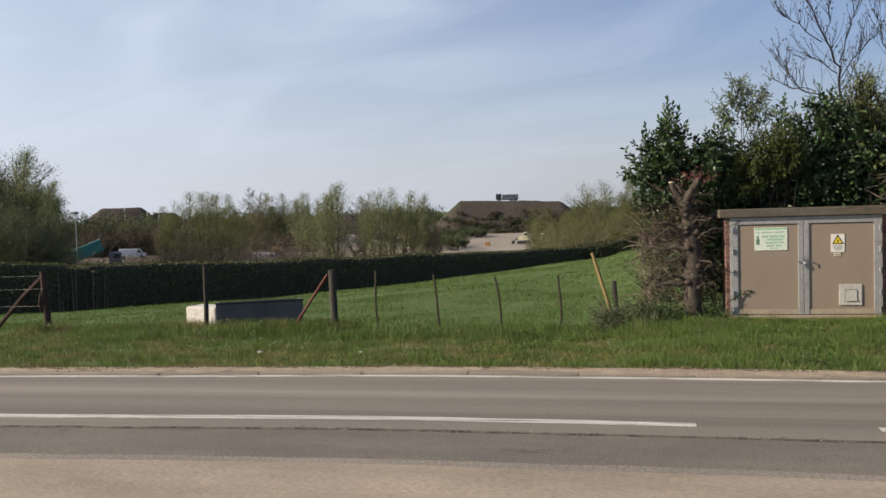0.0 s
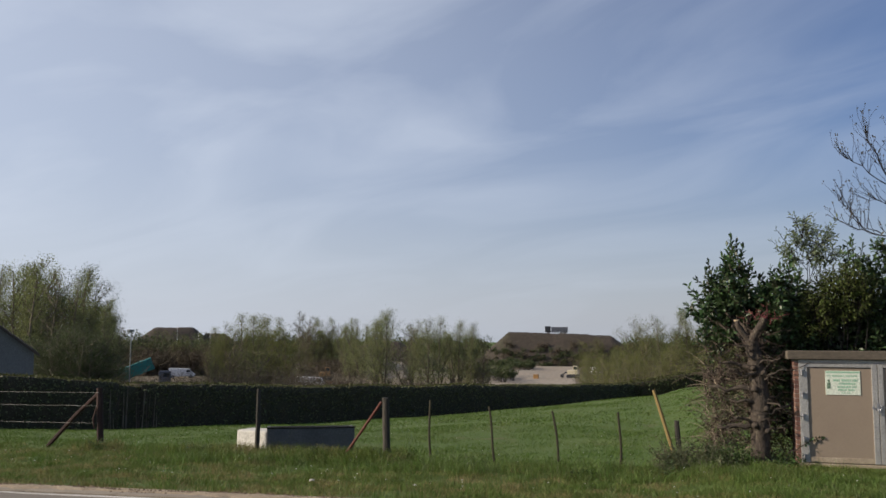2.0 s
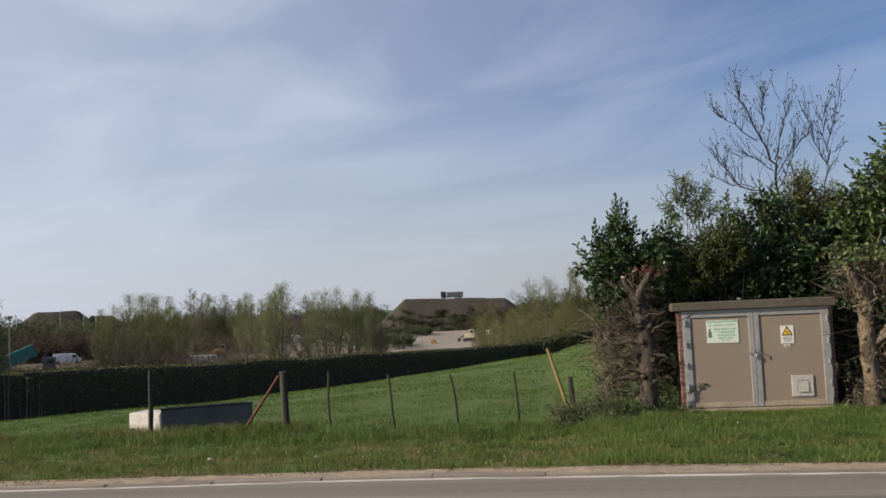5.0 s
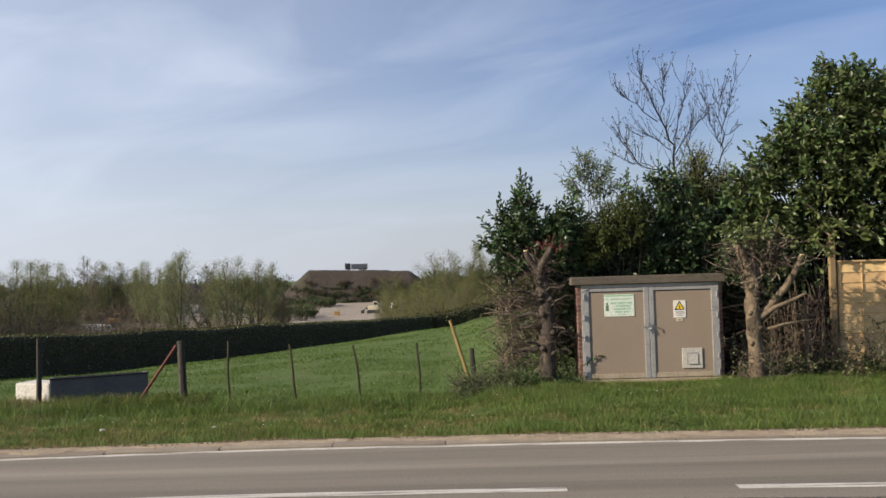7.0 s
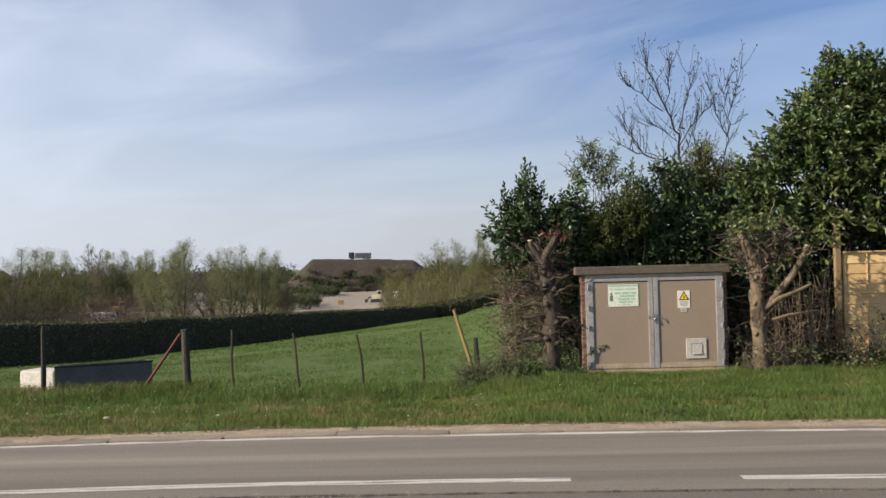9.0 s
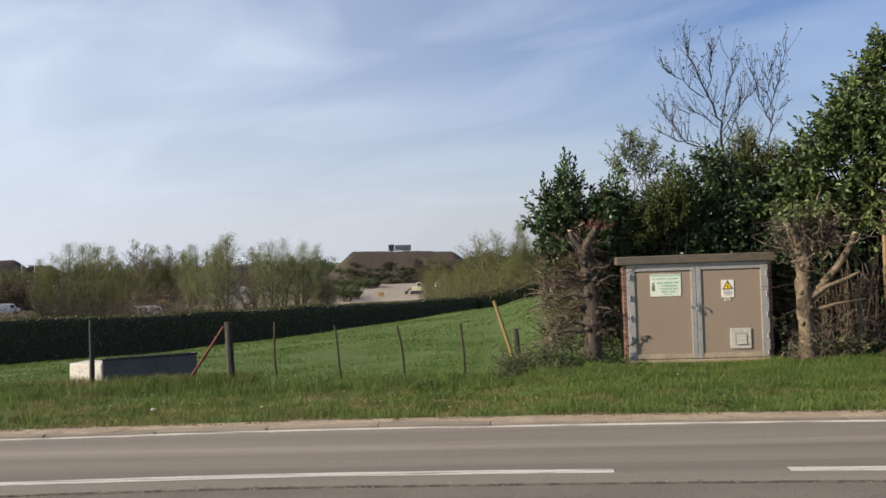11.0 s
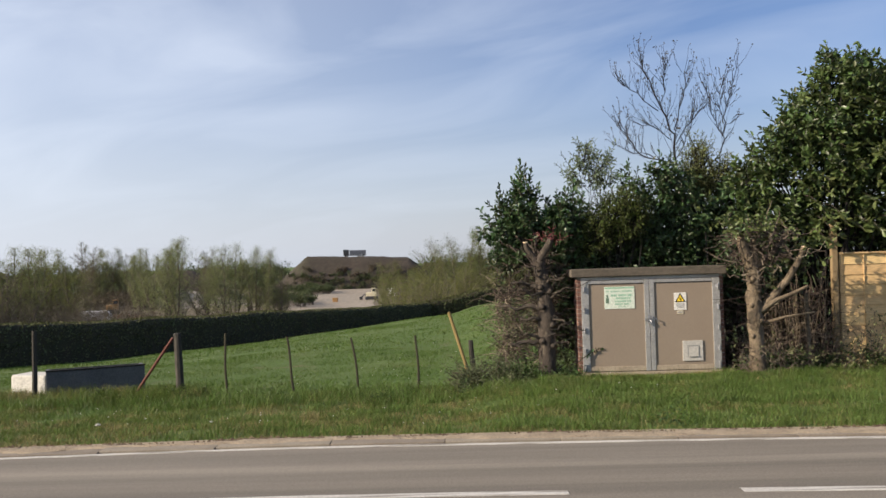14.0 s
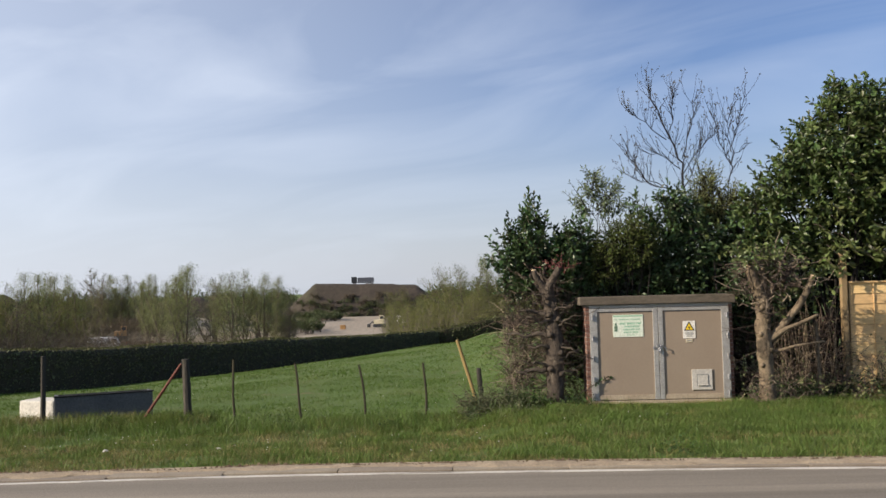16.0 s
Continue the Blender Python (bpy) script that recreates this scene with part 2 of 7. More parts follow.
M_ROOF = material("weathered_roof_edge", (0.088, 0.074, 0.058), 0.9, second=(0.130, 0.110, 0.086), scale=4, fine=45, stretch=(0.4, 1, 1), bump=0.5, third=(0.06, 0.055, 0.04), third_scale=5)
M_BRICK = material("red_brown_brick", (0.20, 0.11, 0.085), 0.9, second=(0.15, 0.085, 0.065), scale=9, fine=60, random=0.25)
M_MORTAR = material("brick_mortar", (0.35, 0.32, 0.28), 0.95, scale=8, fine=60)
M_PLINTH = material("concrete_plinth", (0.38, 0.32, 0.24), 0.9, second=(0.27, 0.22, 0.16), scale=4, fine=50, third=(0.14, 0.15, 0.07), third_scale=5)
M_WHITE = material("white_plastic", (0.74, 0.72, 0.67), 0.5, second=(0.66, 0.63, 0.57), scale=5, fine=40, bump=0.03)
M_VENT = material("dull_white_plastic", (0.50, 0.48, 0.44), 0.6, second=(0.42, 0.40, 0.36), scale=5, fine=40, bump=0.05)
M_VENT_GREY = material("grey_gap_shade_and_print", (0.29, 0.29, 0.28), 0.5, second=(0.25, 0.25, 0.24), scale=5, fine=40, bump=0.05)
M_NOTICE = material("mint_notice_sheet", (0.62, 0.69, 0.58), 0.5, second=(0.66, 0.71, 0.61), scale=5, fine=40, bump=0.03)
M_NOTICE_WARM = material("yellowed_plastic", (0.62, 0.55, 0.40), 0.5, second=(0.55, 0.48, 0.34), scale=5, fine=40, bump=0.03)
M_EMBLEM = material("grey_green_print", (0.10, 0.17, 0.12), 0.5, second=(0.15, 0.22, 0.15), scale=20, fine=60, bump=0)
M_GREEN = material("green_print", (0.26, 0.46, 0.32), 0.5, second=(0.30, 0.50, 0.36), scale=6, fine=40, bump=0)
M_YELLOW = material("warning_yellow", (0.80, 0.55, 0.03), 0.5, second=(0.72, 0.5, 0.04), scale=6, fine=40, bump=0)
M_BLACK = material("black_print", (0.02, 0.02, 0.02), 0.5, scale=6, fine=40, bump=0)
M_STEEL = material("galvanised_steel", (0.42, 0.42, 0.43), 0.45, metal=0.8, second=(0.33, 0.33, 0.34), scale=8, fine=60)
M_PANEL = material("larch_fence_wood", (0.68, 0.475, 0.235), 0.75, second=(0.56, 0.375, 0.175), scale=2.5, fine=40, stretch=(0.25, 2, 2), random=0.12, bump=0.3)
M_PANEL_POST = material("fence_post_wood", (0.235, 0.175, 0.10), 0.8, second=(0.25, 0.175, 0.09), scale=3, fine=40, stretch=(2, 2, 0.25), bump=0.3, third=(0.12, 0.09, 0.06), third_scale=2)
M_POST_RED = material("red_brown_stained_post", (0.050, 0.026, 0.021), 0.85, second=(0.032, 0.019, 0.016), scale=4, fine=45, stretch=(2, 2, 0.3), bump=0.5)
M_RUST = material("rust_red_brace", (0.10, 0.034, 0.025), 0.75, second=(0.15, 0.048, 0.032), scale=7, fine=45, bump=0.3)
M_POST_GREY = material("grey_weathered_post", (0.050, 0.047, 0.041), 0.92, second=(0.045, 0.04, 0.033), scale=4, fine=50, stretch=(2, 2, 0.3), bump=0.6, third=(0.12, 0.105, 0.085), third_scale=4)
M_STAKE = material("weathered_stake", (0.062, 0.056, 0.034), 0.92, second=(0.038, 0.034, 0.022), scale=5, fine=50, stretch=(2, 2, 0.3), bump=0.5)
M_STAKE_YELLOW = material("new_yellow_stake", (0.30, 0.215, 0.085), 0.75, second=(0.21, 0.15, 0.06), scale=4, fine=50, stretch=(2, 2, 0.3), bump=0.3)
M_WIRE = material("fence_wire", (0.30, 0.29, 0.27), 0.5, metal=0.4, scale=20, fine=60, bump=0)
M_TROUGH = material("blue_grey_trough_wall", (0.12, 0.125, 0.13), 0.85, second=(0.08, 0.085, 0.09), scale=2, fine=35, third=(0.12, 0.12, 0.11), third_scale=3, bump=0.3)
M_TROUGH_END = material("pale_trough_end", (0.62, 0.60, 0.55), 0.85, second=(0.48, 0.46, 0.41), scale=3, fine=35, third=(0.28, 0.27, 0.22), third_scale=4, bump=0.3)
M_TROUGH_RIM = material("dark_trough_rim", (0.022, 0.022, 0.020), 0.8, scale=3, fine=35)
M_SPOIL = material("spoil_heap_earth", (0.062, 0.049, 0.040), 0.97, second=(0.048, 0.041, 0.031), scale=0.12, fine=0.9, bump=0.8, depth=0.4, third=(0.046, 0.050, 0.026), third_scale=0.07, third_at=(0.60, 0.74))
M_TRACK = material("pale_quarry_sand", (0.305, 0.262, 0.205), 0.97, second=(0.26, 0.22, 0.17), scale=0.12, fine=1.2, stretch=(1, 0.3, 1), bump=0.3, depth=0.2)
M_WASTE = material("brown_waste_ground", (0.13, 0.105, 0.072), 0.97, second=(0.17, 0.14, 0.095), scale=0.1, fine=1.5, bump=0.5, depth=0.2, third=(0.10, 0.11, 0.05), third_scale=0.25)
M_TEAL = material("teal_tipper_paint", (0.025, 0.21, 0.20), 0.5, second=(0.03, 0.16, 0.155), scale=0.8, fine=8, bump=0)
M_VAN = material("white_vehicle_paint", (0.75, 0.75, 0.75), 0.4, second=(0.68, 0.68, 0.68), scale=0.8, fine=8, bump=0)
M_CREAM = material("cream_machine_paint", (0.52, 0.48, 0.36), 0.5, second=(0.50, 0.44, 0.30), scale=0.8, fine=8, bump=0)
M_DARK = material("dark_vehicle_parts", (0.035, 0.038, 0.045), 0.6, scale=1, fine=8, bump=0)
M_TYRE = material("tyre_rubber", (0.025, 0.025, 0.025), 0.9, scale=2, fine=12, bump=0)
M_BED = material("grey_dump_body", (0.13, 0.14, 0.165), 0.6, second=(0.10, 0.11, 0.13), scale=0.7, fine=8, bump=0)
M_GLASS = material("dark_window_glass", (0.04, 0.05, 0.06), 0.12, scale=1, fine=8, bump=0, spec=0.6)
M_ORANGE = material("orange_machine_paint", (0.36, 0.21, 0.085), 0.5, scale=1, fine=8, bump=0)
M_RENDER = material("grey_render_wall", (0.165, 0.165, 0.180), 0.9, second=(0.14, 0.14, 0.155), scale=0.7, fine=14, bump=0.2)
M_TILES = material("dark_roof_tiles", (0.06, 0.05, 0.05), 0.85, second=(0.09, 0.07, 0.06), scale=1.5, fine=14, bump=0.5, depth=0.05)
M_POLE = material("grey_lamp_pole", (0.22, 0.24, 0.24), 0.5, metal=0.3, scale=2, fine=20, bump=0)
M_DAISY = material("white_petals", (0.80, 0.80, 0.74), 0.7, scale=9, fine=40, bump=0)
M_PAPER = material("white_litter", (0.50, 0.48, 0.43), 0.7, scale=9, fine=40, bump=0)


def wheel_bands(m, bands):
    """Paler polished tracks along the lane, softly fading out on both sides."""
    nt = m.node_tree
    b = nt.nodes["Principled BSDF"]
    src = b.inputs["Base Color"].links[0].from_socket
    co, sp = nt.nodes.new("ShaderNodeTexCoord"), nt.nodes.new("ShaderNodeSeparateXYZ")
    nt.links.new(co.outputs["Object"], sp.inputs[0])
    for centre, half, gain in bands:
        off = nt.nodes.new("ShaderNodeMath")
        off.operation = "SUBTRACT"
        off.inputs[1].default_value = centre
        nt.links.new(sp.outputs["Y"], off.inputs[0])
        size = nt.nodes.new("ShaderNodeMath")
        size.operation = "ABSOLUTE"
        nt.links.new(off.outputs[0], size.inputs[0])
        r = nt.nodes.new("ShaderNodeMapRange")
        r.interpolation_type = "SMOOTHSTEP"
        for k, v in (("From Min", 0.0), ("From Max", half), ("To Min", gain), ("To Max", 1.0)):
            r.inputs[k].default_value = v
        nt.links.new(size.outputs[0], r.inputs["Value"])
        h = nt.nodes.new("ShaderNodeHueSaturation")
        nt.links.new(src, h.inputs["Color"])
        nt.links.new(r.outputs[0], h.inputs["Value"])
        src = h.outputs[0]
    nt.links.new(src, b.inputs["Base Color"])


wheel_bands(M_ASPHALT, ((6.85, 0.22, 1.24), (6.45, 0.30, 0.95), (7.38, 0.17, 0.94), (5.83, 0.23, 1.06)))


# ---- builders ----
class Geo:
    """Collects vertices and faces for one mesh."""

    def __init__(self):
        self.v, self.f, self.n = [], [], 0

    def add(self, verts, faces):
        self.v.append(np.asarray(verts, float).reshape(-1, 3))
        self.f.extend([tuple(i + self.n for i in f) for f in faces])
        self.n += len(self.v[-1])
        return self

    def many(self, verts, faces):
        """verts: (count, k, 3); faces: one pattern, used for every item."""
        count, k = verts.shape[:2]
        base = np.arange(count)[:, None, None] * k + self.n
        self.v.append(verts.reshape(-1, 3))
        self.f.extend(map(tuple, (np.array(faces)[None] + base).reshape(-1, len(faces[0])).tolist()))
        self.n += count * k
        return self

    def tube(self, pts, radii, sides=6, cap=True):
        pts = [Vector(p) for p in pts]
        ring = []
        for i, p in enumerate(pts):
            d = (pts[min(i + 1, len(pts) - 1)] - pts[max(i - 1, 0)]).normalized()
            u = d.orthogonal().normalized() if abs(d.z) > 0.9 else d.cross(Vector((0, 0, 1))).normalized()
            if i and ring:
                u = (last - d * last.dot(d)).normalized()
            last = u
            w = d.cross(u)
            r = radii[min(i, len(radii) - 1)]
            ring.append([p + (u * math.cos(a) + w * math.sin(a)) * r for a in (2 * math.pi * k / sides for k in range(sides))])
        verts = [tuple(q) for rr in ring for q in rr]
        faces = [(i * sides + k, i * sides + (k + 1) % sides, (i + 1) * sides + (k + 1) % sides, (i + 1) * sides + k)
                 for i in range(len(pts) - 1) for k in range(sides)]
        if cap:
            faces += [tuple(range(sides))[::-1], tuple((len(pts) - 1) * sides + k for k in range(sides))]
        return self.add(verts, faces)

    def knotty(self, pts, radii, sides=12, pieces=22, rough=0.12, seed=0):
        """A trunk or limb with an uneven, ridged outline."""
        pts, n = [Vector(p) for p in pts], len(pts) - 1
        ps, rs = [], []
        for i in range(pieces + 1):
            f = n * i / pieces
            k = min(int(f), n - 1)
            ps.append(pts[k].lerp(pts[k + 1], f - k))
            rs.append(radii[k] + (radii[k + 1] - radii[k]) * (f - k))
        start = len(self.v)
        self.tube(ps, rs, sides)
        v = self.v[start]
        for i in range(pieces + 1):
            c = np.array(ps[i])
            for s in range(sides):
                q = v[i * sides + s]
                d = q - c
                w = noise.noise(Vector((s * 0.9 + seed, i * 0.35, seed))) + 0.6 * noise.noise(Vector((s * 2.1, i * 0.9, seed + 5)))
                v[i * sides + s] = c + d * (1 + rough * w)
        return self

    def box(self, lo, hi, m=None):
        c = [(x, y, z) for x in (lo[0], hi[0]) for y in (lo[1], hi[1]) for z in (lo[2], hi[2])]
        if m is not None:
            c = [tuple(m @ Vector(p)) for p in c]
        return self.add(c, [(0, 1, 3, 2), (4, 6, 7, 5), (0, 4, 5, 1), (2, 3, 7, 6), (0, 2, 6, 4), (1, 5, 7, 3)])

    def mesh(self, name, smooth=False):
        me = bpy.data.meshes.new(name)
        me.from_pydata(np.concatenate(self.v).tolist() if self.v else [], [], self.f)
        if smooth:
            me.shade_smooth()
        me.update()
        return me


def boxy(lo, hi, bevel=0.01, m=None):
    """A bevelled box as a bmesh."""
    bm = bmesh.new()
    bmesh.ops.create_cube(bm, size=1)
    for v in bm.verts:
        v.co = Vector([lo[i] + (v.co[i] + 0.5) * (hi[i] - lo[i]) for i in range(3)])
    if bevel:
        bmesh.ops.bevel(bm, geom=bm.edges[:], offset=bevel, segments=2, affect="EDGES", profile=0.6)
    if m is not None:
        bmesh.ops.transform(bm, matrix=m, verts=bm.verts)
    return bm


def part(name, shape, mat, parent=None, label="", smooth=False):
    """Links a bmesh, a Geo or a mesh as one mesh object, under a thing or a part where one is given."""
    if isinstance(shape, Geo):
        me = shape.mesh(name, smooth)
    elif isinstance(shape, bmesh.types.BMesh):
        me = bpy.data.meshes.new(name)
        shape.to_mesh(me)
        shape.free()
        if smooth:
            me.shade_smooth()
    else:
        me = shape
    if not me.materials:
        me.materials.append(mat)
    ob = new(name, me)
    if parent is not None:
        ob.parent = parent
        ob.matrix_parent_inverse = Matrix.Translation(parent.location).inverted() if parent.type == "EMPTY" else Matrix()
    if label:
        ob["label"] = label
    return ob


def thing(name, at, label, category, group="", kind=""):
    ob = new(name)
    ob.location = at
    ob.empty_display_size = 0.1
    return tagged(ob, label, category, group, kind)


def unit(a):
    return a / np.maximum(np.linalg.norm(a, axis=-1, keepdims=True), 1e-9)


def leaves(geo, base, along, length, width, rng, fold=0.22, upright=0.0):
    """Oblong leaves folded along a midrib and bent down at the tip: base points, directions, lengths and widths."""
    n = len(base)
    along = unit(along)
    side = unit(np.cross(along, unit(rng.normal(size=(n, 3)) * (1 - upright) + np.array([0, 0, 1.0]) * upright)))
    nor = np.cross(side, along)
    L, W = np.asarray(length)[:, None], np.asarray(width)[:, None]
    low, high = base + along * L * 0.34, base + along * L * 0.70 - nor * W * 0.05
    v = np.stack([base, low + side * W * 0.46 + nor * W * fold, low, low - side * W * 0.46 + nor * W * fold,
                  high + side * W * 0.44 + nor * W * fold * 0.8, high, high - side * W * 0.44 + nor * W * fold * 0.8, base + along * L - nor * W * 0.28], 1)
    return geo.many(v, [(0, 2, 1), (0, 3, 2), (1, 2, 5), (1, 5, 4), (2, 3, 6), (2, 6, 5), (4, 5, 7), (5, 6, 7)])


def leaflets(geo, base, along, length, width, rng):
    """Small plain leaves for foliage further off."""
    n = len(base)
    along = unit(along)
    side = unit(np.cross(along, unit(rng.normal(size=(n, 3)))))
    L, W = np.asarray(length)[:, None], np.asarray(width)[:, None]
    v = np.stack([base, base + along * L * 0.45 + side * W / 2, base + along * L, base + along * L * 0.45 - side * W / 2], 1)
    return geo.many(v, [(0, 1, 2, 3)])


def set_back(root, k, eye=(0.0, 0.08, 1.6)):
    """Moves a thing k times as far from the road and lets it grow in step."""
    m = Matrix.Translation(eye) @ Matrix.Scale(k, 4) @ Matrix.Translation([-c for c in eye])
    old = root.location.copy()
    root.location = m @ old
    for ob in root.children_recursive:
        ob.data.transform(m)
        ob.matrix_parent_inverse = Matrix.Translation(root.location).inverted() if ob.parent == root else Matrix()


def smooth_step(a, b, x):
    s = min(max((x - a) / (b - a), 0), 1)
    return s * s * (3 - 2 * s)


ROAD_Z = 0.078
EDGE_Y = 7.734      # back of the kerb stones


def bend(x):
    """Sideways offset of the gently curving road."""
    return 0.10 - 0.0063 * (min(max(x, -7.5), 6.5) + 1.4) ** 2 - 0.08 * smooth_step(-1.2, -4.4, x)


def ground_z(x, y):
    """Height of the land."""
    if y < EDGE_Y:
        return ROAD_Z - 0.04
    cx = min(max(x, -24), 7)
    fence = -0.40 + 0.22 * smooth_step(-0.3, 1.3, x)
    if y < 14:
        s = smooth_step(EDGE_Y - 1.5, 13.2, y)
        return (ROAD_Z - 0.02) * (1 - s) + fence * s + 0.03 * math.sin(x * 1.7) * math.sin(y * 2.1) * smooth_step(EDGE_Y + 0.3, 10, y)
    near = fence + (y - 14) * (-0.0265 + 0.0034 * cx) - max(min(y, 85) - 50, 0) * 0.035
    far = smooth_step(70, 115, math.hypot(x, y))
    return near * (1 - far) - 6.5 * far + 0.05 * math.sin(x * 0.7 + 1) * math.sin(y * 0.45) * smooth_step(14, 18, y) * (1 - far)


def on_ground(bearing, distance, raised=0.0):
    x, y = distance * math.sin(radians(bearing)), distance * math.cos(radians(bearing))
    return Vector((x, y, ground_z(x, y) + raised))


# ---- ground and road ----
def build_ground():
    xs = sorted(set([-3000, -1500, -800, -400, -250, -180, -130, -100, -80, -65, -52, -42, -36, -30] + [i * 0.5 for i in range(-50, 22)]
                    + [12, 15, 20, 28, 40, 60, 90, 140, 250, 500, 1200, 3000]))
    ys = sorted(set([-3000, -800, -200, -60, -20, -5, 3, 8, EDGE_Y - 0.01] + [EDGE_Y + i * 0.25 for i in range(0, 24)] + [17 + i for i in range(0, 70)]
                    + [90, 95, 100, 105, 110, 116, 125, 140, 160, 200, 260, 350, 500, 900, 1600, 3200]))
    g = Geo()
    g.add([(x, y, ground_z(x, y)) for y in ys for x in xs],
          [(j * len(xs) + i, j * len(xs) + i + 1, (j + 1) * len(xs) + i + 1, (j + 1) * len(xs) + i) for j in range(len(ys) - 1) for i in range(len(xs) - 1)])
    tagged(part("ground", g, M_SOIL, smooth=True), "green pasture and verge sloping away beyond the road", "ground", kind="structure")


build_ground()


def strip(y0, y1, z, x0=-60.0, x1=60.0, thick=0.06, wob=0.0, step=0.5, rng=None):
    """A band along the road with a little unevenness of its edges."""
    g = Geo()
    n = int((x1 - x0) / step)
    v = []
    for i in range(n + 1):
        x = x0 + i * step
        a = y0 + (wob * (noise.noise(Vector((x * 0.6, y0 * 3, 1))) + 0.5 * noise.noise(Vector((x * 2.3, y0, 4)))) if wob else 0)
        b = y1 + (wob * (noise.noise(Vector((x * 0.6, y1 * 3, 1))) + 0.5 * noise.noise(Vector((x * 2.3, y1, 4)))) if wob else 0)
        a, b = a + bend(x), b + bend(x)
        v += [(x, a, z), (x, b, z), (x, a, z - thick), (x, b, z - thick)]
    f = []
    for i in range(n):
        a, b = 4 * i, 4 * i + 4
        f += [(a, b, b + 1, a + 1), (a, a + 2, b + 2, b), (a + 1, b + 1, b + 3, a + 3)]
    return g.add(v, f)


road = thing("road", (0, 6, ROAD_Z), "grey two-lane asphalt road with worn white markings", "road", kind="structure")
part("far_lane", strip(5.606, 7.536, ROAD_Z), M_ASPHALT, road, "smooth grey-brown asphalt")
part("near_lane", strip(4.861, 5.606, ROAD_Z - 0.006, wob=0.02, step=0.1), M_ROUGH, road, "coarse patched asphalt")
part("seam", strip(5.589, 5.615, ROAD_Z + 0.002, thick=0.01, wob=0.03, step=0.05), M_TAR, road, "dark crumbling joint between the lanes")
part("edge_line", strip(7.468, 7.526, ROAD_Z + 0.004, thick=0.008, wob=0.006, step=0.1), M_PAINT, road, "thin white edge line")
for x0, x1 in ((-12.0, 0.775), (1.845, 2.92), (3.99, 5.06), (6.16, 7.22), (8.28, 9.35)):
    part("dash", strip(5.860, 5.955, ROAD_Z + 0.004, x0, x1, 0.008, 0.006, 0.1), M_PAINT, road, "worn white centre line")
part("dusty_edge", strip(4.754, 4.906, ROAD_Z - 0.001, wob=0.05, step=0.1), M_DUSTY, road, "dusty crumbling asphalt edge")
shoulder = part("shoulder", strip(-14.0, 4.777, ROAD_Z + 0.005, wob=0.04, step=0.1), M_SAND)
tagged(shoulder, "pale sandy shoulder beside the asphalt", "road shoulder", kind="structure")

gutter = thing("gutter", (0, 7.6, ROAD_Z), "pale concrete gutter stones along the grass verge", "kerb", kind="structure")
part("bedding", strip(7.551, 8.083, ROAD_Z - 0.02), M_DIRT, gutter)
stone_mesh = None
for i in range(34):
    if stone_mesh is None:
        ob = part("kerb_stone", boxy((-0.4965, -0.099, -0.1), (0.4965, 0.099, 0.0), 0.006), M_CONCRETE, gutter)
        stone_mesh = ob.data
    else:
        ob = part("kerb_stone", stone_mesh, M_CONCRETE, gutter)
    ob.matrix_basis = pose(-18 + i + 0.35, 7.65 + bend(-17.65 + i) + random.uniform(-0.006, 0.006), ROAD_Z + 0.016 + random.uniform(-0.004, 0.004), random.uniform(-1, 1), random.uniform(-0.3, 0.3), random.uniform(-0.4, 0.4) + math.degrees(-0.0126 * (-16.25 + i) * (-7.5 < -17.65 + i < 6.5)))


def crumbs():
    """Loose stones along the crumbling joint and the edges of the asphalt."""
    rng = np.random.default_rng(17)
    for mat, n, lab in ((M_GRIT, 700, "pale stone crumbs along the road joint"), (M_TAR, 900, "dark asphalt crumbs along the road joint")):
        x = rng.uniform(-7, 6.5, n)
        y = 5.594 + np.array([bend(a) for a in x]) + rng.normal(size=n) * 0.022 + 0.02 * np.sin(x * 2.1)
        keep = np.array([noise.noise(Vector((a * 0.9, 0, 7))) > -0.15 for a in x])
        x, y = x[keep], y[keep]
        s = rng.uniform(0.002, 0.0055, len(x))
        c = np.stack([x, y, np.full(len(x), ROAD_Z)], 1)
        corners = np.array([[-1.6, -0.7, 0], [1.6, -0.6, 0], [0.2, 0.9, 0], [0, 0, 1.1]])
        v = c[:, None] + corners[None] * s[:, None, None] * rng.uniform(0.7, 1.3, (len(x), 4, 1))
        tagged(part("stone_crumbs", Geo().many(v, [(0, 1, 3), (1, 2, 3), (2, 0, 3), (0, 2, 1)]), mat), lab, "stones", kind="stuff")


crumbs()


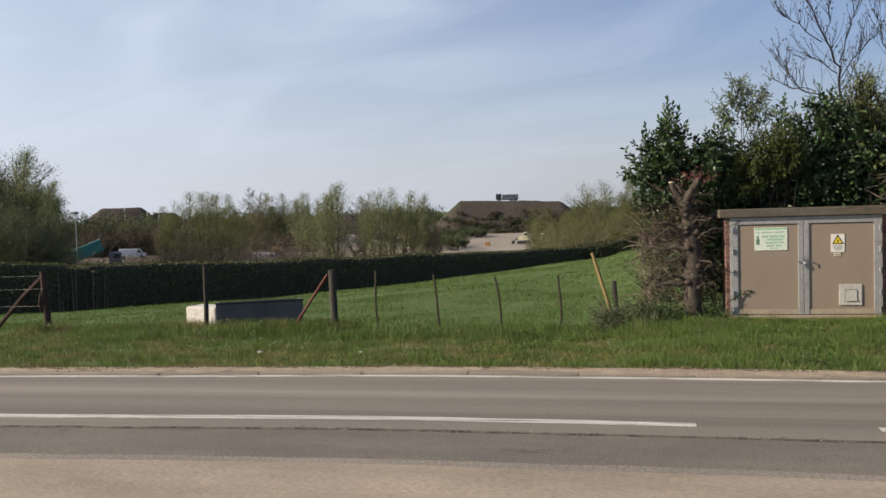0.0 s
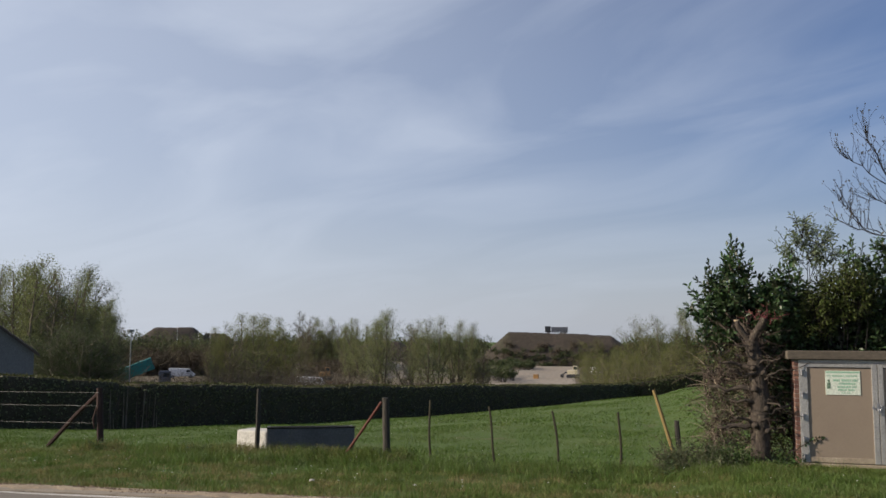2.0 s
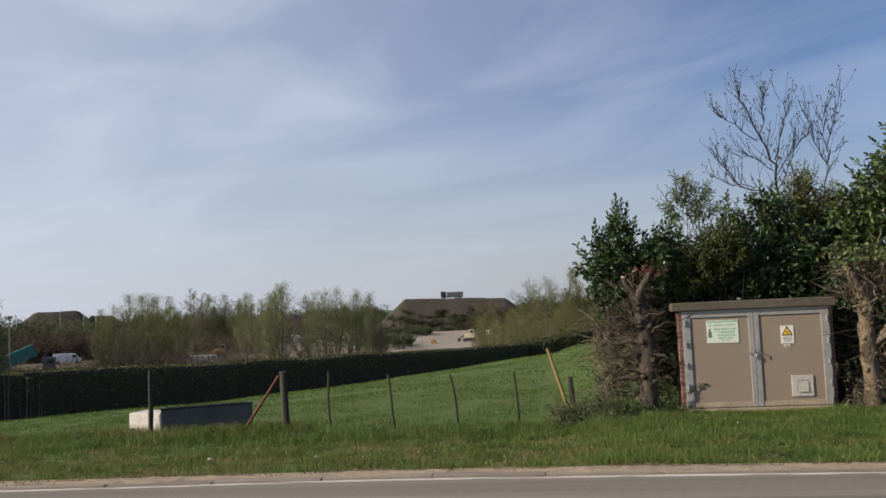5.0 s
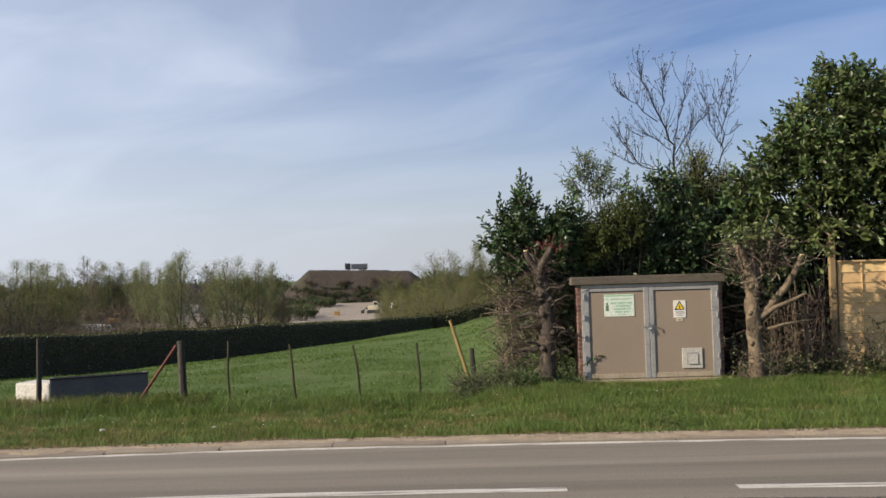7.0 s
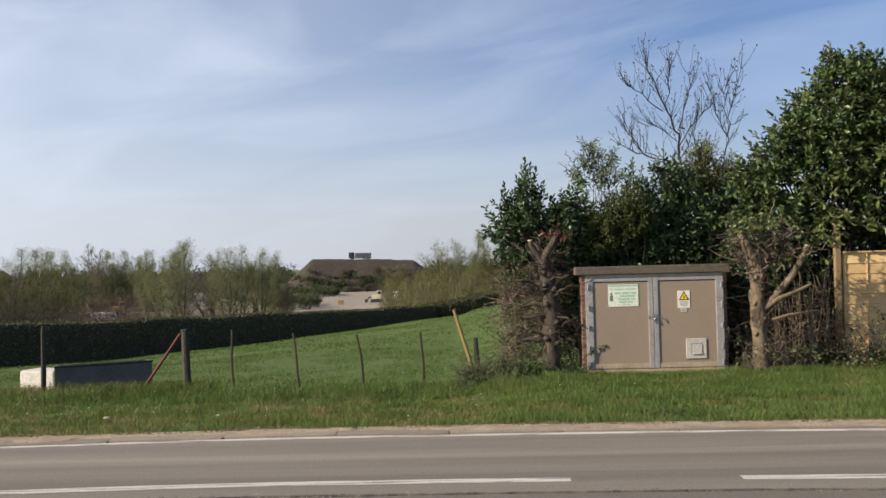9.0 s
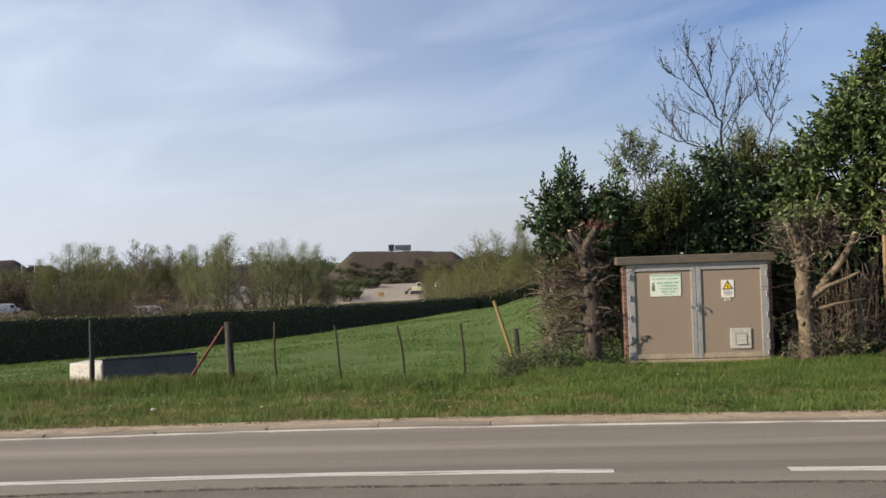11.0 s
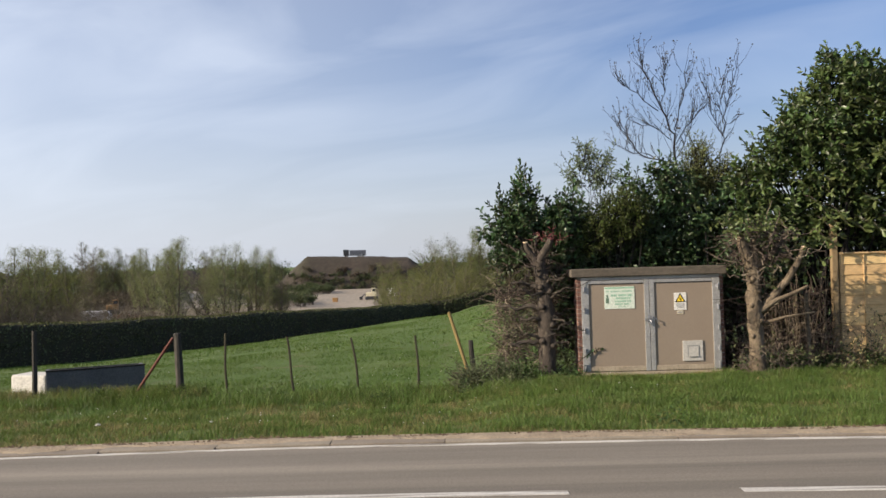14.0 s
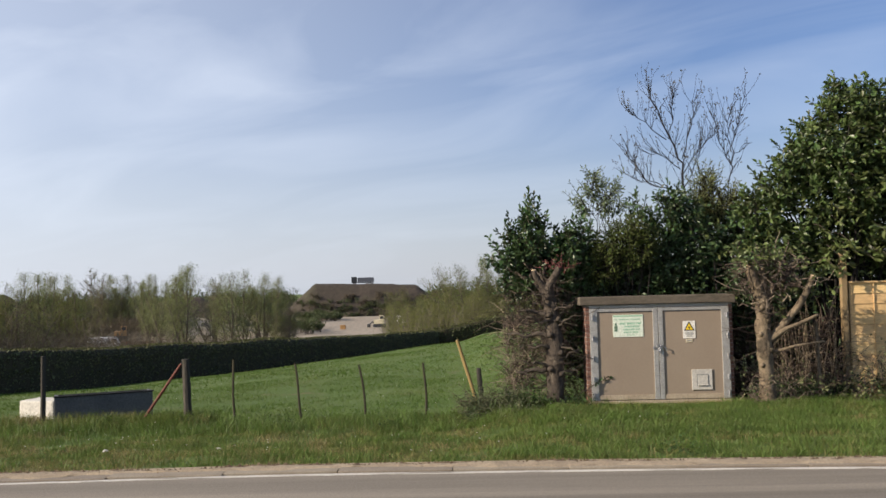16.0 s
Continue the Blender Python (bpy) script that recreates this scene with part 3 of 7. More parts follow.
def dirt_edge():
    """Sandy soil lying over the back of the kerb stones, ragged at both sides."""
    g = Geo()
    n, rows = 900, 6
    v = []
    for i in range(n + 1):
        x = -18 + i / 30
        sandy = smooth_step(-1.0, 1.5, x)
        wild = noise.noise(Vector((x * 0.9, 3, 0))) + 0.6 * noise.noise(Vector((x * 3.1, 1, 0))) + 0.4 * noise.noise(Vector((x * 8, 5, 0)))
        front = 7.690 - 0.12 * sandy - (0.13 - 0.085 * sandy) * max(wild, 0)
        back = 7.80 + 0.11 * (wild + 0.2) + 0.03 * sandy
        back = max(back, front + 0.05)
        for k in range(rows):
            s = k / (rows - 1)
            y = front + (back - front) * s
            z = ROAD_Z + 0.012 + 0.014 * min(s * 5, 1) + max(ground_z(x, y) - ROAD_Z, 0) * s + 0.010 * noise.noise(Vector((x * 7, y * 12, 2)))
            v.append((x, y + bend(x), z if k < rows - 1 else z - 0.03))
    f = [(i * rows + k, (i + 1) * rows + k, (i + 1) * rows + k + 1, i * rows + k + 1) for i in range(n) for k in range(rows - 1)]
    g.add(v, f)
    tagged(part("soil_edge", g, M_DIRT, smooth=True), "pale sandy soil crumbling over the kerb stones", "soil", kind="stuff")
    rng = np.random.default_rng(19)
    m = 5200
    x = rng.uniform(-10, 7, m)
    wild = np.array([noise.noise(Vector((a * 0.9, 3, 0))) + 0.6 * noise.noise(Vector((a * 3.1, 1, 0))) for a in x])
    y = 7.80 + 0.11 * (wild + 0.2) + rng.normal(size=m) * 0.04
    keep = np.array([noise.noise(Vector((a * 1.7, 9, 1))) + 0.25 > r for a, r in zip(x, rng.uniform(-0.3, 0.6, m))])
    x, y = x[keep], y[keep]
    y = y + np.array([bend(a) for a in x])
    c = np.stack([x, y, [max(ground_z(a, b), ROAD_Z) + 0.012 for a, b in zip(x, y)]], 1)
    s = rng.uniform(0.006, 0.022, len(x))
    corners = np.array([[-1.2, -0.8, -0.3], [1.2, -0.7, -0.3], [0.2, 1.0, -0.3], [0.1, 0, 0.9]])
    v = c[:, None] + corners[None] * s[:, None, None] * rng.uniform(0.7, 1.3, (len(x), 4, 1))
    tagged(part("soil_crumbs", Geo().many(v, [(0, 1, 3), (1, 2, 3), (2, 0, 3), (0, 2, 1)]), M_CRUMB), "dark crumbs of soil at the edge of the turf", "soil", kind="stuff")


dirt_edge()


# ---- cabinet ----
def build_cabinet():
    X0, X1, Y, Z0, Z1, DEEP = 1.90, 4.03, 13.57, -0.15, 1.34, 0.45
    c = thing("electricity_cabinet", ((X0 + X1) / 2, Y + DEEP / 2, Z0), "beige double-door electricity cabinet with aluminium frame and flat roof", "cabinet")
    part("body", boxy((X0 + 0.015, Y + 0.03, Z0), (X1 - 0.015, Y + DEEP, Z1 - 0.02), 0.006), M_MORTAR, c)
    part("plinth", boxy((X0 - 0.01, Y - 0.03, Z0 - 0.25), (X1 + 0.01, Y + DEEP, Z0 + 0.015), 0.012), M_PLINTH, c, "stained concrete plinth")
    part("roof", boxy((X0 - 0.155, Y - 0.075, Z1 + 0.0), (X1 + 0.10, Y + DEEP + 0.1, Z1 + 0.125), 0.014), M_ROOF, c, "weathered grey-brown roof slab")
    # brick sides, a few courses deep
    rng = random.Random(4)
    for side, x in (("left", X0 - 0.06), ("right", X1 + 0.0)):
        wall = part("side_wall", boxy((x + 0.004, Y + 0.012, Z0), (x + 0.056, Y + DEEP - 0.01, Z1 - 0.004), 0.002), M_MORTAR, c, "red-brown brick side wall")
        z, row = Z0 + 0.01, 0
        me = None
        while z + 0.065 < Z1:
            y = Y + (0.0 if row % 2 else -0.11)
            while y < Y + DEEP:
                a, b = max(y, Y), min(y + 0.21, Y + DEEP)
                if b - a > 0.05:
                    part("brick", boxy((x, a, z), (x + 0.06, b - 0.01, z + 0.055), 0.003), M_BRICK, wall)
                y += 0.22
            z += 0.066
            row += 1
    # frame, doors
    part("door_frame", boxy((X0, Y - 0.012, Z1 - 0.055), (X1, Y + 0.03, Z1 - 0.006), 0.004), M_ALU, c, "aluminium head rail")
    mid = 2.947
    for lo, hi, left in ((X0, mid - 0.004, True), (mid + 0.004, X1, False)):
        d = thing("door", (lo, Y, Z0), "", "")
        d.parent = c
        d.matrix_parent_inverse = Matrix.Translation(c.location).inverted()
        d["label"] = "beige sheet door in a dull aluminium frame"
        sl, sr = (0.115, 0.075) if left else (0.07, 0.115)
        part("panel", boxy((lo + sl - 0.01, Y - 0.012, Z0 + 0.09), (hi - sr + 0.01, Y + 0.02, Z1 - 0.10), 0.003), M_DOOR, d)
        part("stile", boxy((lo, Y - 0.03, Z0 + 0.025), (lo + sl, Y + 0.0, Z1 - 0.06), 0.005), M_ALU, d)
        part("stile", boxy((hi - sr, Y - 0.03, Z0 + 0.025), (hi, Y + 0.0, Z1 - 0.06), 0.005), M_ALU, d)
        part("rail", boxy((lo + sl + 0.001, Y - 0.027, Z1 - 0.11), (hi - sr - 0.001, Y + 0.0, Z1 - 0.062), 0.004), M_ALU, d)
        part("rail", boxy((lo + sl + 0.001, Y - 0.024, Z0 + 0.028), (hi - sr - 0.001, Y + 0.0, Z0 + 0.10), 0.004), M_PLINTH, d, "stained bottom rail")
        # inner lip
        part("lip", boxy((lo + sl + 0.001, Y - 0.020, Z1 - 0.122), (hi - sr - 0.001, Y - 0.004, Z1 - 0.1105), 0.002), M_DARK, d, "dark rubber lip")
        hx = lo + 0.035 if left else hi - 0.035
        for z in (1.15, 0.83, 0.52, 0.20, -0.05):
            g = Geo()
            g.tube([(hx, Y - 0.045, z - 0.04), (hx, Y - 0.045, z + 0.04)], [0.016], 10)
            g.box((hx - 0.03, Y - 0.036, z - 0.035), (hx + 0.03, Y - 0.030, z + 0.035))
            part("hinge", g, M_STEEL, d)
        if left:
            g = Geo().tube([(hi - 0.075, Y - 0.03, 0.665), (hi - 0.075, Y - 0.048, 0.665)], [0.016, 0.019], 10)
            part("knob", g, M_STEEL, d, "round steel knob")
            g = Geo().box((hi - 0.028, Y - 0.042, 0.62), (hi + 0.008, Y - 0.03, 0.72))
            g.tube([(hi - 0.010, Y - 0.045, 0.655), (hi - 0.010, Y - 0.058, 0.63), (hi + 0.012, Y - 0.058, 0.625), (hi + 0.016, Y - 0.045, 0.655)], [0.006], 8)
            part("hasp", g, M_STEEL, d, "steel hasp with a padlock")
            part("padlock", boxy((hi - 0.016, Y - 0.066, 0.585), (hi + 0.022, Y - 0.048, 0.628), 0.005), M_STEEL, d)
        else:
            g = Geo().box((lo + 0.004, Y - 0.038, 0.63), (lo + 0.044, Y - 0.03, 0.71))
            g.tube([(lo + 0.024, Y - 0.038, 0.695), (lo + 0.028, Y - 0.058, 0.69), (lo + 0.095, Y - 0.058, 0.665), (lo + 0.108, Y - 0.056, 0.61)], [0.009, 0.008, 0.007], 8)
            part("handle", g, M_STEEL, d, "bent steel lever handle")
    # notices
    s = part("notice", boxy((2.255, Y - 0.020, 0.838), (2.72, Y - 0.0125, 1.180), 0.002), M_NOTICE, c, "pale mint notice with green printed lines")
    part("print_line", Geo().box((2.262, Y - 0.0218, 1.150), (2.713, Y - 0.0198, 1.172)), M_GREEN, s, "green heading bar")
    for x0, x1, z0, z1 in ((2.285, 2.69, 1.098, 1.118), (2.36, 2.685, 1.030, 1.062), (2.43, 2.66, 0.985, 1.013), (2.41, 2.665, 0.940, 0.966), (2.42, 2.64, 0.898, 0.922), (2.46, 2.59, 0.862, 0.874)):
        x = x0
        rr = random.Random(int(z0 * 1000))
        while x < x1:
            w = min(rr.uniform(0.012, 0.034), x1 - x)
            part("print_bar", Geo().box((x, Y - 0.0218, z0), (x + w, Y - 0.0198, z1)), M_GREEN, s)
            x += w + (0.007 if rr.random() < 0.8 else 0.022)
    part("emblem", Geo().box((2.275, Y - 0.0225, 0.925), (2.322, Y - 0.0199, 1.01)).box((2.285, Y - 0.0225, 1.015), (2.313, Y - 0.0199, 1.055)), M_EMBLEM, s, "dark grey-green emblem")
    w = part("warning_sign", boxy((3.325, Y - 0.020, 0.795), (3.515, Y - 0.0125, 1.062), 0.002), M_WHITE, c, "white sign with yellow warning triangle")
    tri = lambda r, d: Geo().add([(3.42 + r * math.cos(a), Y - 0.0205 - e, 0.962 + r * math.sin(a)) for e in (0, d) for a in (math.pi / 2, math.pi * 7 / 6, math.pi * 11 / 6)], [(0, 1, 2), (5, 4, 3), (0, 3, 4, 1), (1, 4, 5, 2), (2, 5, 3, 0)])
    part("border", tri(0.094, 0.002), M_BLACK, w)
    part("triangle", tri(0.066, 0.0035), M_YELLOW, w, "yellow triangle")
    bolt = [(3.425, 1.002), (3.402, 0.952), (3.422, 0.957), (3.412, 0.922), (3.440, 0.969), (3.420, 0.965)]
    part("bolt_mark", Geo().add([(x, Y - 0.0250, z) for x, z in bolt] + [(x, Y - 0.0235, z) for x, z in bolt], [tuple(range(6)), tuple(range(11, 5, -1))]), M_BLACK, w, "black lightning mark")
    for z, x0, x1 in ((0.885, 3.36, 3.48), (0.865, 3.35, 3.49), (0.845, 3.36, 3.48), (0.825, 3.37, 3.47)):
        part("print_line", Geo().box((x0, Y - 0.0218, z), (x1, Y - 0.0198, z + 0.010)), M_VENT_GREY, w, "grey unreadable line")
    k = part("number_plate", boxy((3.365, Y - 0.020, 0.735), (3.465, Y - 0.0125, 0.786), 0.002), M_NOTICE_WARM, c, "small yellowed plate")
    part("print", Geo().box((3.375, Y - 0.0218, 0.750), (3.45, Y - 0.0198, 0.77)), M_VENT_GREY, k)
    # ventilation box: flat frame, raised grey plate painted as the opening's shade, small flap
    vx0, vx1, vz0, vz1 = 3.435, 3.745, 0.008, 0.318
    v = part("vent", boxy((vx0, Y - 0.030, vz0), (vx1, Y - 0.0125, vz1), 0.004), M_VENT, c, "dull white plastic ventilation cover")
    part("recess", boxy((vx0 + 0.068, Y - 0.0335, vz0 + 0.060), (vx1 - 0.060, Y - 0.0298, vz1 - 0.068), 0.001), M_VENT_GREY, v, "grey plate coloured as the shadow in the gap")
    part("flap", boxy((vx0 + 0.092, Y - 0.040, vz0 + 0.074), (vx1 - 0.070, Y - 0.034, vz1 - 0.090), 0.003), M_VENT, v, "white inner flap")
    part("lip", boxy((vx0 + 0.088, Y - 0.050, vz0 + 0.066), (vx1 - 0.066, Y - 0.036, vz0 + 0.080), 0.003), M_VENT, v, "projecting bottom lip")


build_cabinet()


# ---- wooden fence panels ----
def build_panel(x0, first):
    W, Y = 1.80, 14.1
    p = thing("garden_fence", (x0 + W / 2, Y, -0.15), "honey-coloured wooden lap fence panel" + (" partly shaded by bushes" if first else ""), "fence panel", "garden fence panels")
    top = 1.58
    part("frame_side", boxy((x0, Y - 0.02, -0.15), (x0 + 0.045, Y + 0.03, top), 0.004), M_PANEL, p)
    part("frame_side", boxy((x0 + W - 0.045, Y - 0.02, -0.15), (x0 + W, Y + 0.03, top), 0.004), M_PANEL, p)
    part("cap", boxy((x0 - 0.01, Y - 0.035, top), (x0 + W + 0.01, Y + 0.04, top + 0.028), 0.006), M_PANEL, p)
    rr = random.Random(3)
    n, step = 11, 0.163
    for i in range(n):
        z = top - (i + 1) * step
        tilt = Matrix.Translation((0, Y, z)) @ pose(0, 0, 0, -5.0, rr.uniform(-0.06, 0.06), 0)
        part("slat", boxy((x0 + 0.046, -0.008, -0.008), (x0 + W - 0.046, 0.006, step + 0.018), 0.003, tilt), M_PANEL, p)
    for k in range(1, 5):
        for i in range(n):
            z = top - (i + 1) * step
            part("batten", boxy((x0 + k * 0.39 - 0.007, Y - 0.022, z + 0.006), (x0 + k * 0.39 + 0.007, Y - 0.006, z + step - 0.012), 0.002), M_PANEL, p)


def build_panel_post(x, top):
    q = part("fence_post", boxy((x - 0.045, 14.05, -0.4), (x + 0.045, 14.14, top), 0.006), M_PANEL_POST)
    tagged(q, "square brown timber post beside the fence panel", "post", "garden fence posts")


build_panel(6.11, True)
build_panel(8.03, False)
build_panel_post(6.03, 2.12)
build_panel_post(7.97, 1.75)


# ---- pasture fence ----
def round_post(name, base, top, r, mat, label, category="post", group="pasture fence posts", sides=10, bent=0.0, cut=None):
    base, top = Vector(base), Vector(top)
    pts, radii = [], []
    rr = random.Random(int(base.x * 100))
    for i in range(9):
        s = i / 8
        p = base.lerp(top, s) + Vector((bent * math.sin(s * 5 + base.x), bent * math.cos(s * 4), 0))
        pts.append(p)
        radii.append(r * (1.08 - 0.16 * s) * rr.uniform(0.95, 1.05))
    ob = thing(name, base, label, category, group)
    part("shaft", Geo().tube(pts, radii, sides), mat, ob, smooth=False)
    if cut:
        part("cut_top", Geo().tube([top + Vector((0, 0, -0.03)), top + Vector((0, 0, 0.006))], [r * 0.98, r * 0.9], sides), cut, ob, "paler sawn top")
    return ob


def gz(x, y):
    return ground_z(x, y) - 0.12


FENCE_Y = 14.0
red = round_post("fence_post", (-9.97, FENCE_Y, gz(-9.97, FENCE_Y)), (-10.05, FENCE_Y, 0.68), 0.060, M_POST_RED, "dark red-brown wooden corner post with a diagonal brace", sides=8)
part("brace", Geo().tube([(-10.05, FENCE_Y + 0.03, 0.60), (-10.55, FENCE_Y + 0.05, 0.18), (-11.15, FENCE_Y + 0.07, -0.42)], [0.040, 0.040, 0.040], 7), M_POST_RED, red, "dark slanting timber brace")
part("torn_bark", Geo().tube([(-10.06, FENCE_Y - 0.06, 0.32), (-10.10, FENCE_Y - 0.075, 0.12), (-10.075, FENCE_Y - 0.06, -0.05)], [0.012, 0.02, 0.008], 5), M_POST_RED, red)
round_post("fence_post", (-6.88, FENCE_Y, gz(-6.88, FENCE_Y)), (-6.85, FENCE_Y, 0.72), 0.042, M_POST_GREY, "slim grey weathered post beside the trough", sides=8, bent=0.006)
thick = round_post("fence_post", (-4.50, FENCE_Y, gz(-4.5, FENCE_Y)), (-4.54, FENCE_Y, 0.613), 0.062, M_POST_GREY, "thick grey weathered post with a rust-red brace", cut=M_POST_GREY)
part("brace", Geo().tube([(-4.60, FENCE_Y - 0.02, 0.55), (-5.26, FENCE_Y - 0.02, -0.38)], [0.024, 0.024], 8), M_RUST, thick, "rust-red steel brace")
for xb, xt, zt, bent in ((-3.76, -3.785, 0.59, 0.016), (-2.66, -2.79, 0.515, 0.018), (-1.62, -1.745, 0.468, 0.018), (-0.68, -0.70, 0.475, 0.015)):
    round_post("fence_stake", (xb, FENCE_Y + 0.05, gz(xb, FENCE_Y)), (xt, FENCE_Y + 0.05, zt), 0.0195, M_STAKE, "thin crooked weathered wooden stake", "stake", "thin pasture stakes", 7, bent)
round_post("fence_stake", (0.22, 14.0, gz(0.2, 14)), (-0.16, 14.0, 0.83), 0.030, M_STAKE_YELLOW, "leaning yellow timber stake", "stake", "", 6, 0.0)
round_post("fence_stake", (0.22, 14.05, gz(0.2, 14)), (0.18, 14.05, 0.37), 0.042, M_POST_GREY, "short dark broken stake", "stake", "", 7, 0.006)


def wire(a, b, sag, label):
    a, b = Vector(a), Vector(b)
    pts = [a.lerp(b, i / 16) + Vector((0, 0, -sag * 4 * (i / 16) * (1 - i / 16))) for i in range(17)]
    tagged(part("fence_wire", Geo().tube(pts, [0.0026], 5), M_WIRE), label, "wire", "pasture fence wires")


for z in (0.60, 0.36, 0.05):
    wire((-16.0, FENCE_Y, z - 0.02), (-10.02, FENCE_Y - 0.06, z), 0.02, "thin galvanised wire stretched from the corner post")

# ---- drinking trough ----
def build_trough():
    L, W, H = 1.56, 0.50, 0.50
    corner = Vector((-6.90, 14.45, -0.51))
    m = Matrix.Translation(corner) @ pose(0, 0, 0, 0, 0, 25)
    t = thing("drinking_trough", corner, "long dark blue-grey cattle trough standing in the grass", "trough")
    tk = 0.06
    part("side", boxy((0, 0, 0), (L, tk, H), 0.012, m), M_TROUGH, t, "blue-grey shaded long side")
    part("side", boxy((0, W - tk, 0), (L, W, H - 0.022), 0.012, m), M_TROUGH, t)
    part("end", boxy((-0.004, -0.003, 0), (tk, W + 0.003, H + 0.002), 0.012, m), M_TROUGH, t)
    part("end", boxy((L - tk, -0.003, 0), (L + 0.003, W + 0.003, H + 0.002), 0.012, m), M_TROUGH, t)
    part("floor_slab", boxy((tk, tk, 0.02), (L - tk, W - tk, 0.1), 0.005, m), M_TROUGH, t)
    part("rim", boxy((-0.01, -0.014, H + 0.003), (L + 0.02, tk + 0.006, H + 0.026), 0.006, m), M_TROUGH_RIM, t, "dark rubber rim")
    part("rim", boxy((0.01, W - tk - 0.01, H - 0.020), (L, W + 0.006, H - 0.001), 0.006, m), M_TROUGH_RIM, t)
    part("water", boxy((tk, tk, 0.35), (L - tk, W - tk, 0.39), 0, m), M_GLASS, t, "still dark water")
    at = Vector((-6.93, 14.50, -0.5))
    m = Matrix.Translation(at) @ pose(0, 0, 0, 0, 0, -14)
    b = thing("concrete_block", at, "pale whitewashed concrete block at the end of the trough", "block")
    part("block_body", boxy((-0.68, -0.02, 0), (0.0, 0.45, 0.44), 0.035, m), M_TROUGH_END, b)
    part("patch", boxy((-0.30, -0.028, 0.02), (-0.06, -0.018, 0.27), 0.01, m), M_TROUGH_END, b, "rough patch of mortar")


build_trough()


# ---- trees and shrubs near the cabinet ----
def shoots(geo, blobs, count, rng, leaf=(0.085, 0.135), per=(6, 10), stem=(0.16, 0.42), up=0.6, stems=None, shell=(0.62, 1.0), spires=0.08, slim=(0.40, 0.50)):
    """Leafy shoots on the outside of rounded masses (centre, radii): upright stems with leaves all round."""
    w = np.array([b[1][0] * b[1][1] + b[1][0] * b[1][2] + b[1][1] * b[1][2] for b in blobs])
    pick = rng.choice(len(blobs), count, p=w / w.sum())
    base, along, size = [], [], []
    for b in pick:
        c, r = np.array(blobs[b][0]), np.array(blobs[b][1])
        d = unit(rng.normal(size=3))
        p = c + d * r * rng.uniform(*shell)
        grow = unit(d * 0.75 + np.array([0, 0, up]) + rng.normal(size=3) * 0.28)
        long = rng.uniform(*stem) * (1.9 if rng.random() < spires and d[2] > 0.2 else 1)
        n = int(rng.integers(*per) * (1 + 0.6 * (long > stem[1])))
        if stems is not None:
            stems.tube([tuple(p - grow * 0.12), tuple(p + grow * long * 0.5), tuple(p + grow * long)], [0.006, 0.004, 0.002], 4, cap=False)
        side = unit(np.cross(grow, rng.normal(size=3)))
        other = np.cross(grow, side)
        for k in range(n):
            a = k * 2.4 + rng.uniform(-0.4, 0.4)
            s = (k + 0.6) / n
            out = side * math.cos(a) + other * math.sin(a)
            base.append(p + grow * long * s)
            along.append(out * (1.1 - 0.5 * s) + grow * (0.12 + 0.6 * s) + np.array([0, 0, -0.08]))
            size.append(rng.uniform(*leaf) * (1 - 0.25 * s))
    size = np.array(size)
    leaves(geo, np.array(base), np.array(along), size, size * rng.uniform(*slim, len(size)), rng, upright=0.45)


def leaders(geo, stems, lines, y, rng, leaf=(0.09, 0.135), gap=0.035):
    """Single upright shoots that stand out against the sky: foot and tip (x, z), with leaves rising round each stem."""
    base, along, size = [], [], []
    for x0, z0, x1, z1 in lines:
        a = np.array([x0, y + rng.normal() * 0.06, z0])
        b = np.array([x1, y + rng.normal() * 0.06, z1])
        pts = crooked(a, b, 0.012, rng, 5)
        stems.tube(pts, taper(0.009, 0.003, 5), 5, cap=False)
        up = unit(b - a)
        side = unit(np.cross(up, rng.normal(size=3)))
        other = np.cross(up, side)
        n = max(4, int(np.linalg.norm(b - a) / gap))
        for k in range(n):
            s = (k + 0.7) / n
            w = k * 2.4 + rng.uniform(-0.3, 0.3)
            base.append(a + (b - a) * s)
            along.append((side * math.cos(w) + other * math.sin(w)) * (0.95 - 0.45 * s) + up * (0.45 + 0.6 * s))
            size.append(rng.uniform(*leaf) * (1 - 0.3 * s * s))
        base.append(b)
        along.append(up)
        size.append(leaf[0] * 0.9)
    size = np.array(size)
    leaves(geo, np.array(base), np.array(along), size, size * rng.uniform(0.38, 0.48, len(size)), rng, upright=0.6)


def fill(geo, blobs, count, rng, leaf=(0.09, 0.14)):
    """Leaves at random inside rounded masses."""
    w = np.array([np.prod(b[1]) for b in blobs])
    pick = rng.choice(len(blobs), count, p=w / w.sum())
    c, r = np.array([b[0] for b in blobs])[pick], np.array([b[1] for b in blobs])[pick]
    p = c + unit(rng.normal(size=(count, 3))) * r * rng.uniform(0, 0.88, (count, 1)) ** 0.5
    L = rng.uniform(*leaf, count)
    leaves(geo, p, rng.normal(size=(count, 3)) + [0, 0, -0.2], L, L * 0.42, rng)


def crooked(a, b, bend, rng, n=6):
    a, b = np.array(a, float), np.array(b, float)
    pts = [a + (b - a) * i / n + (rng.normal(size=3) * bend if 0 < i < n else 0) for i in range(n + 1)]
    return [tuple(p) for p in pts]


def taper(r0, r1, n=6):
    return [r0 + (r1 - r0) * i / n for i in range(n + 1)]


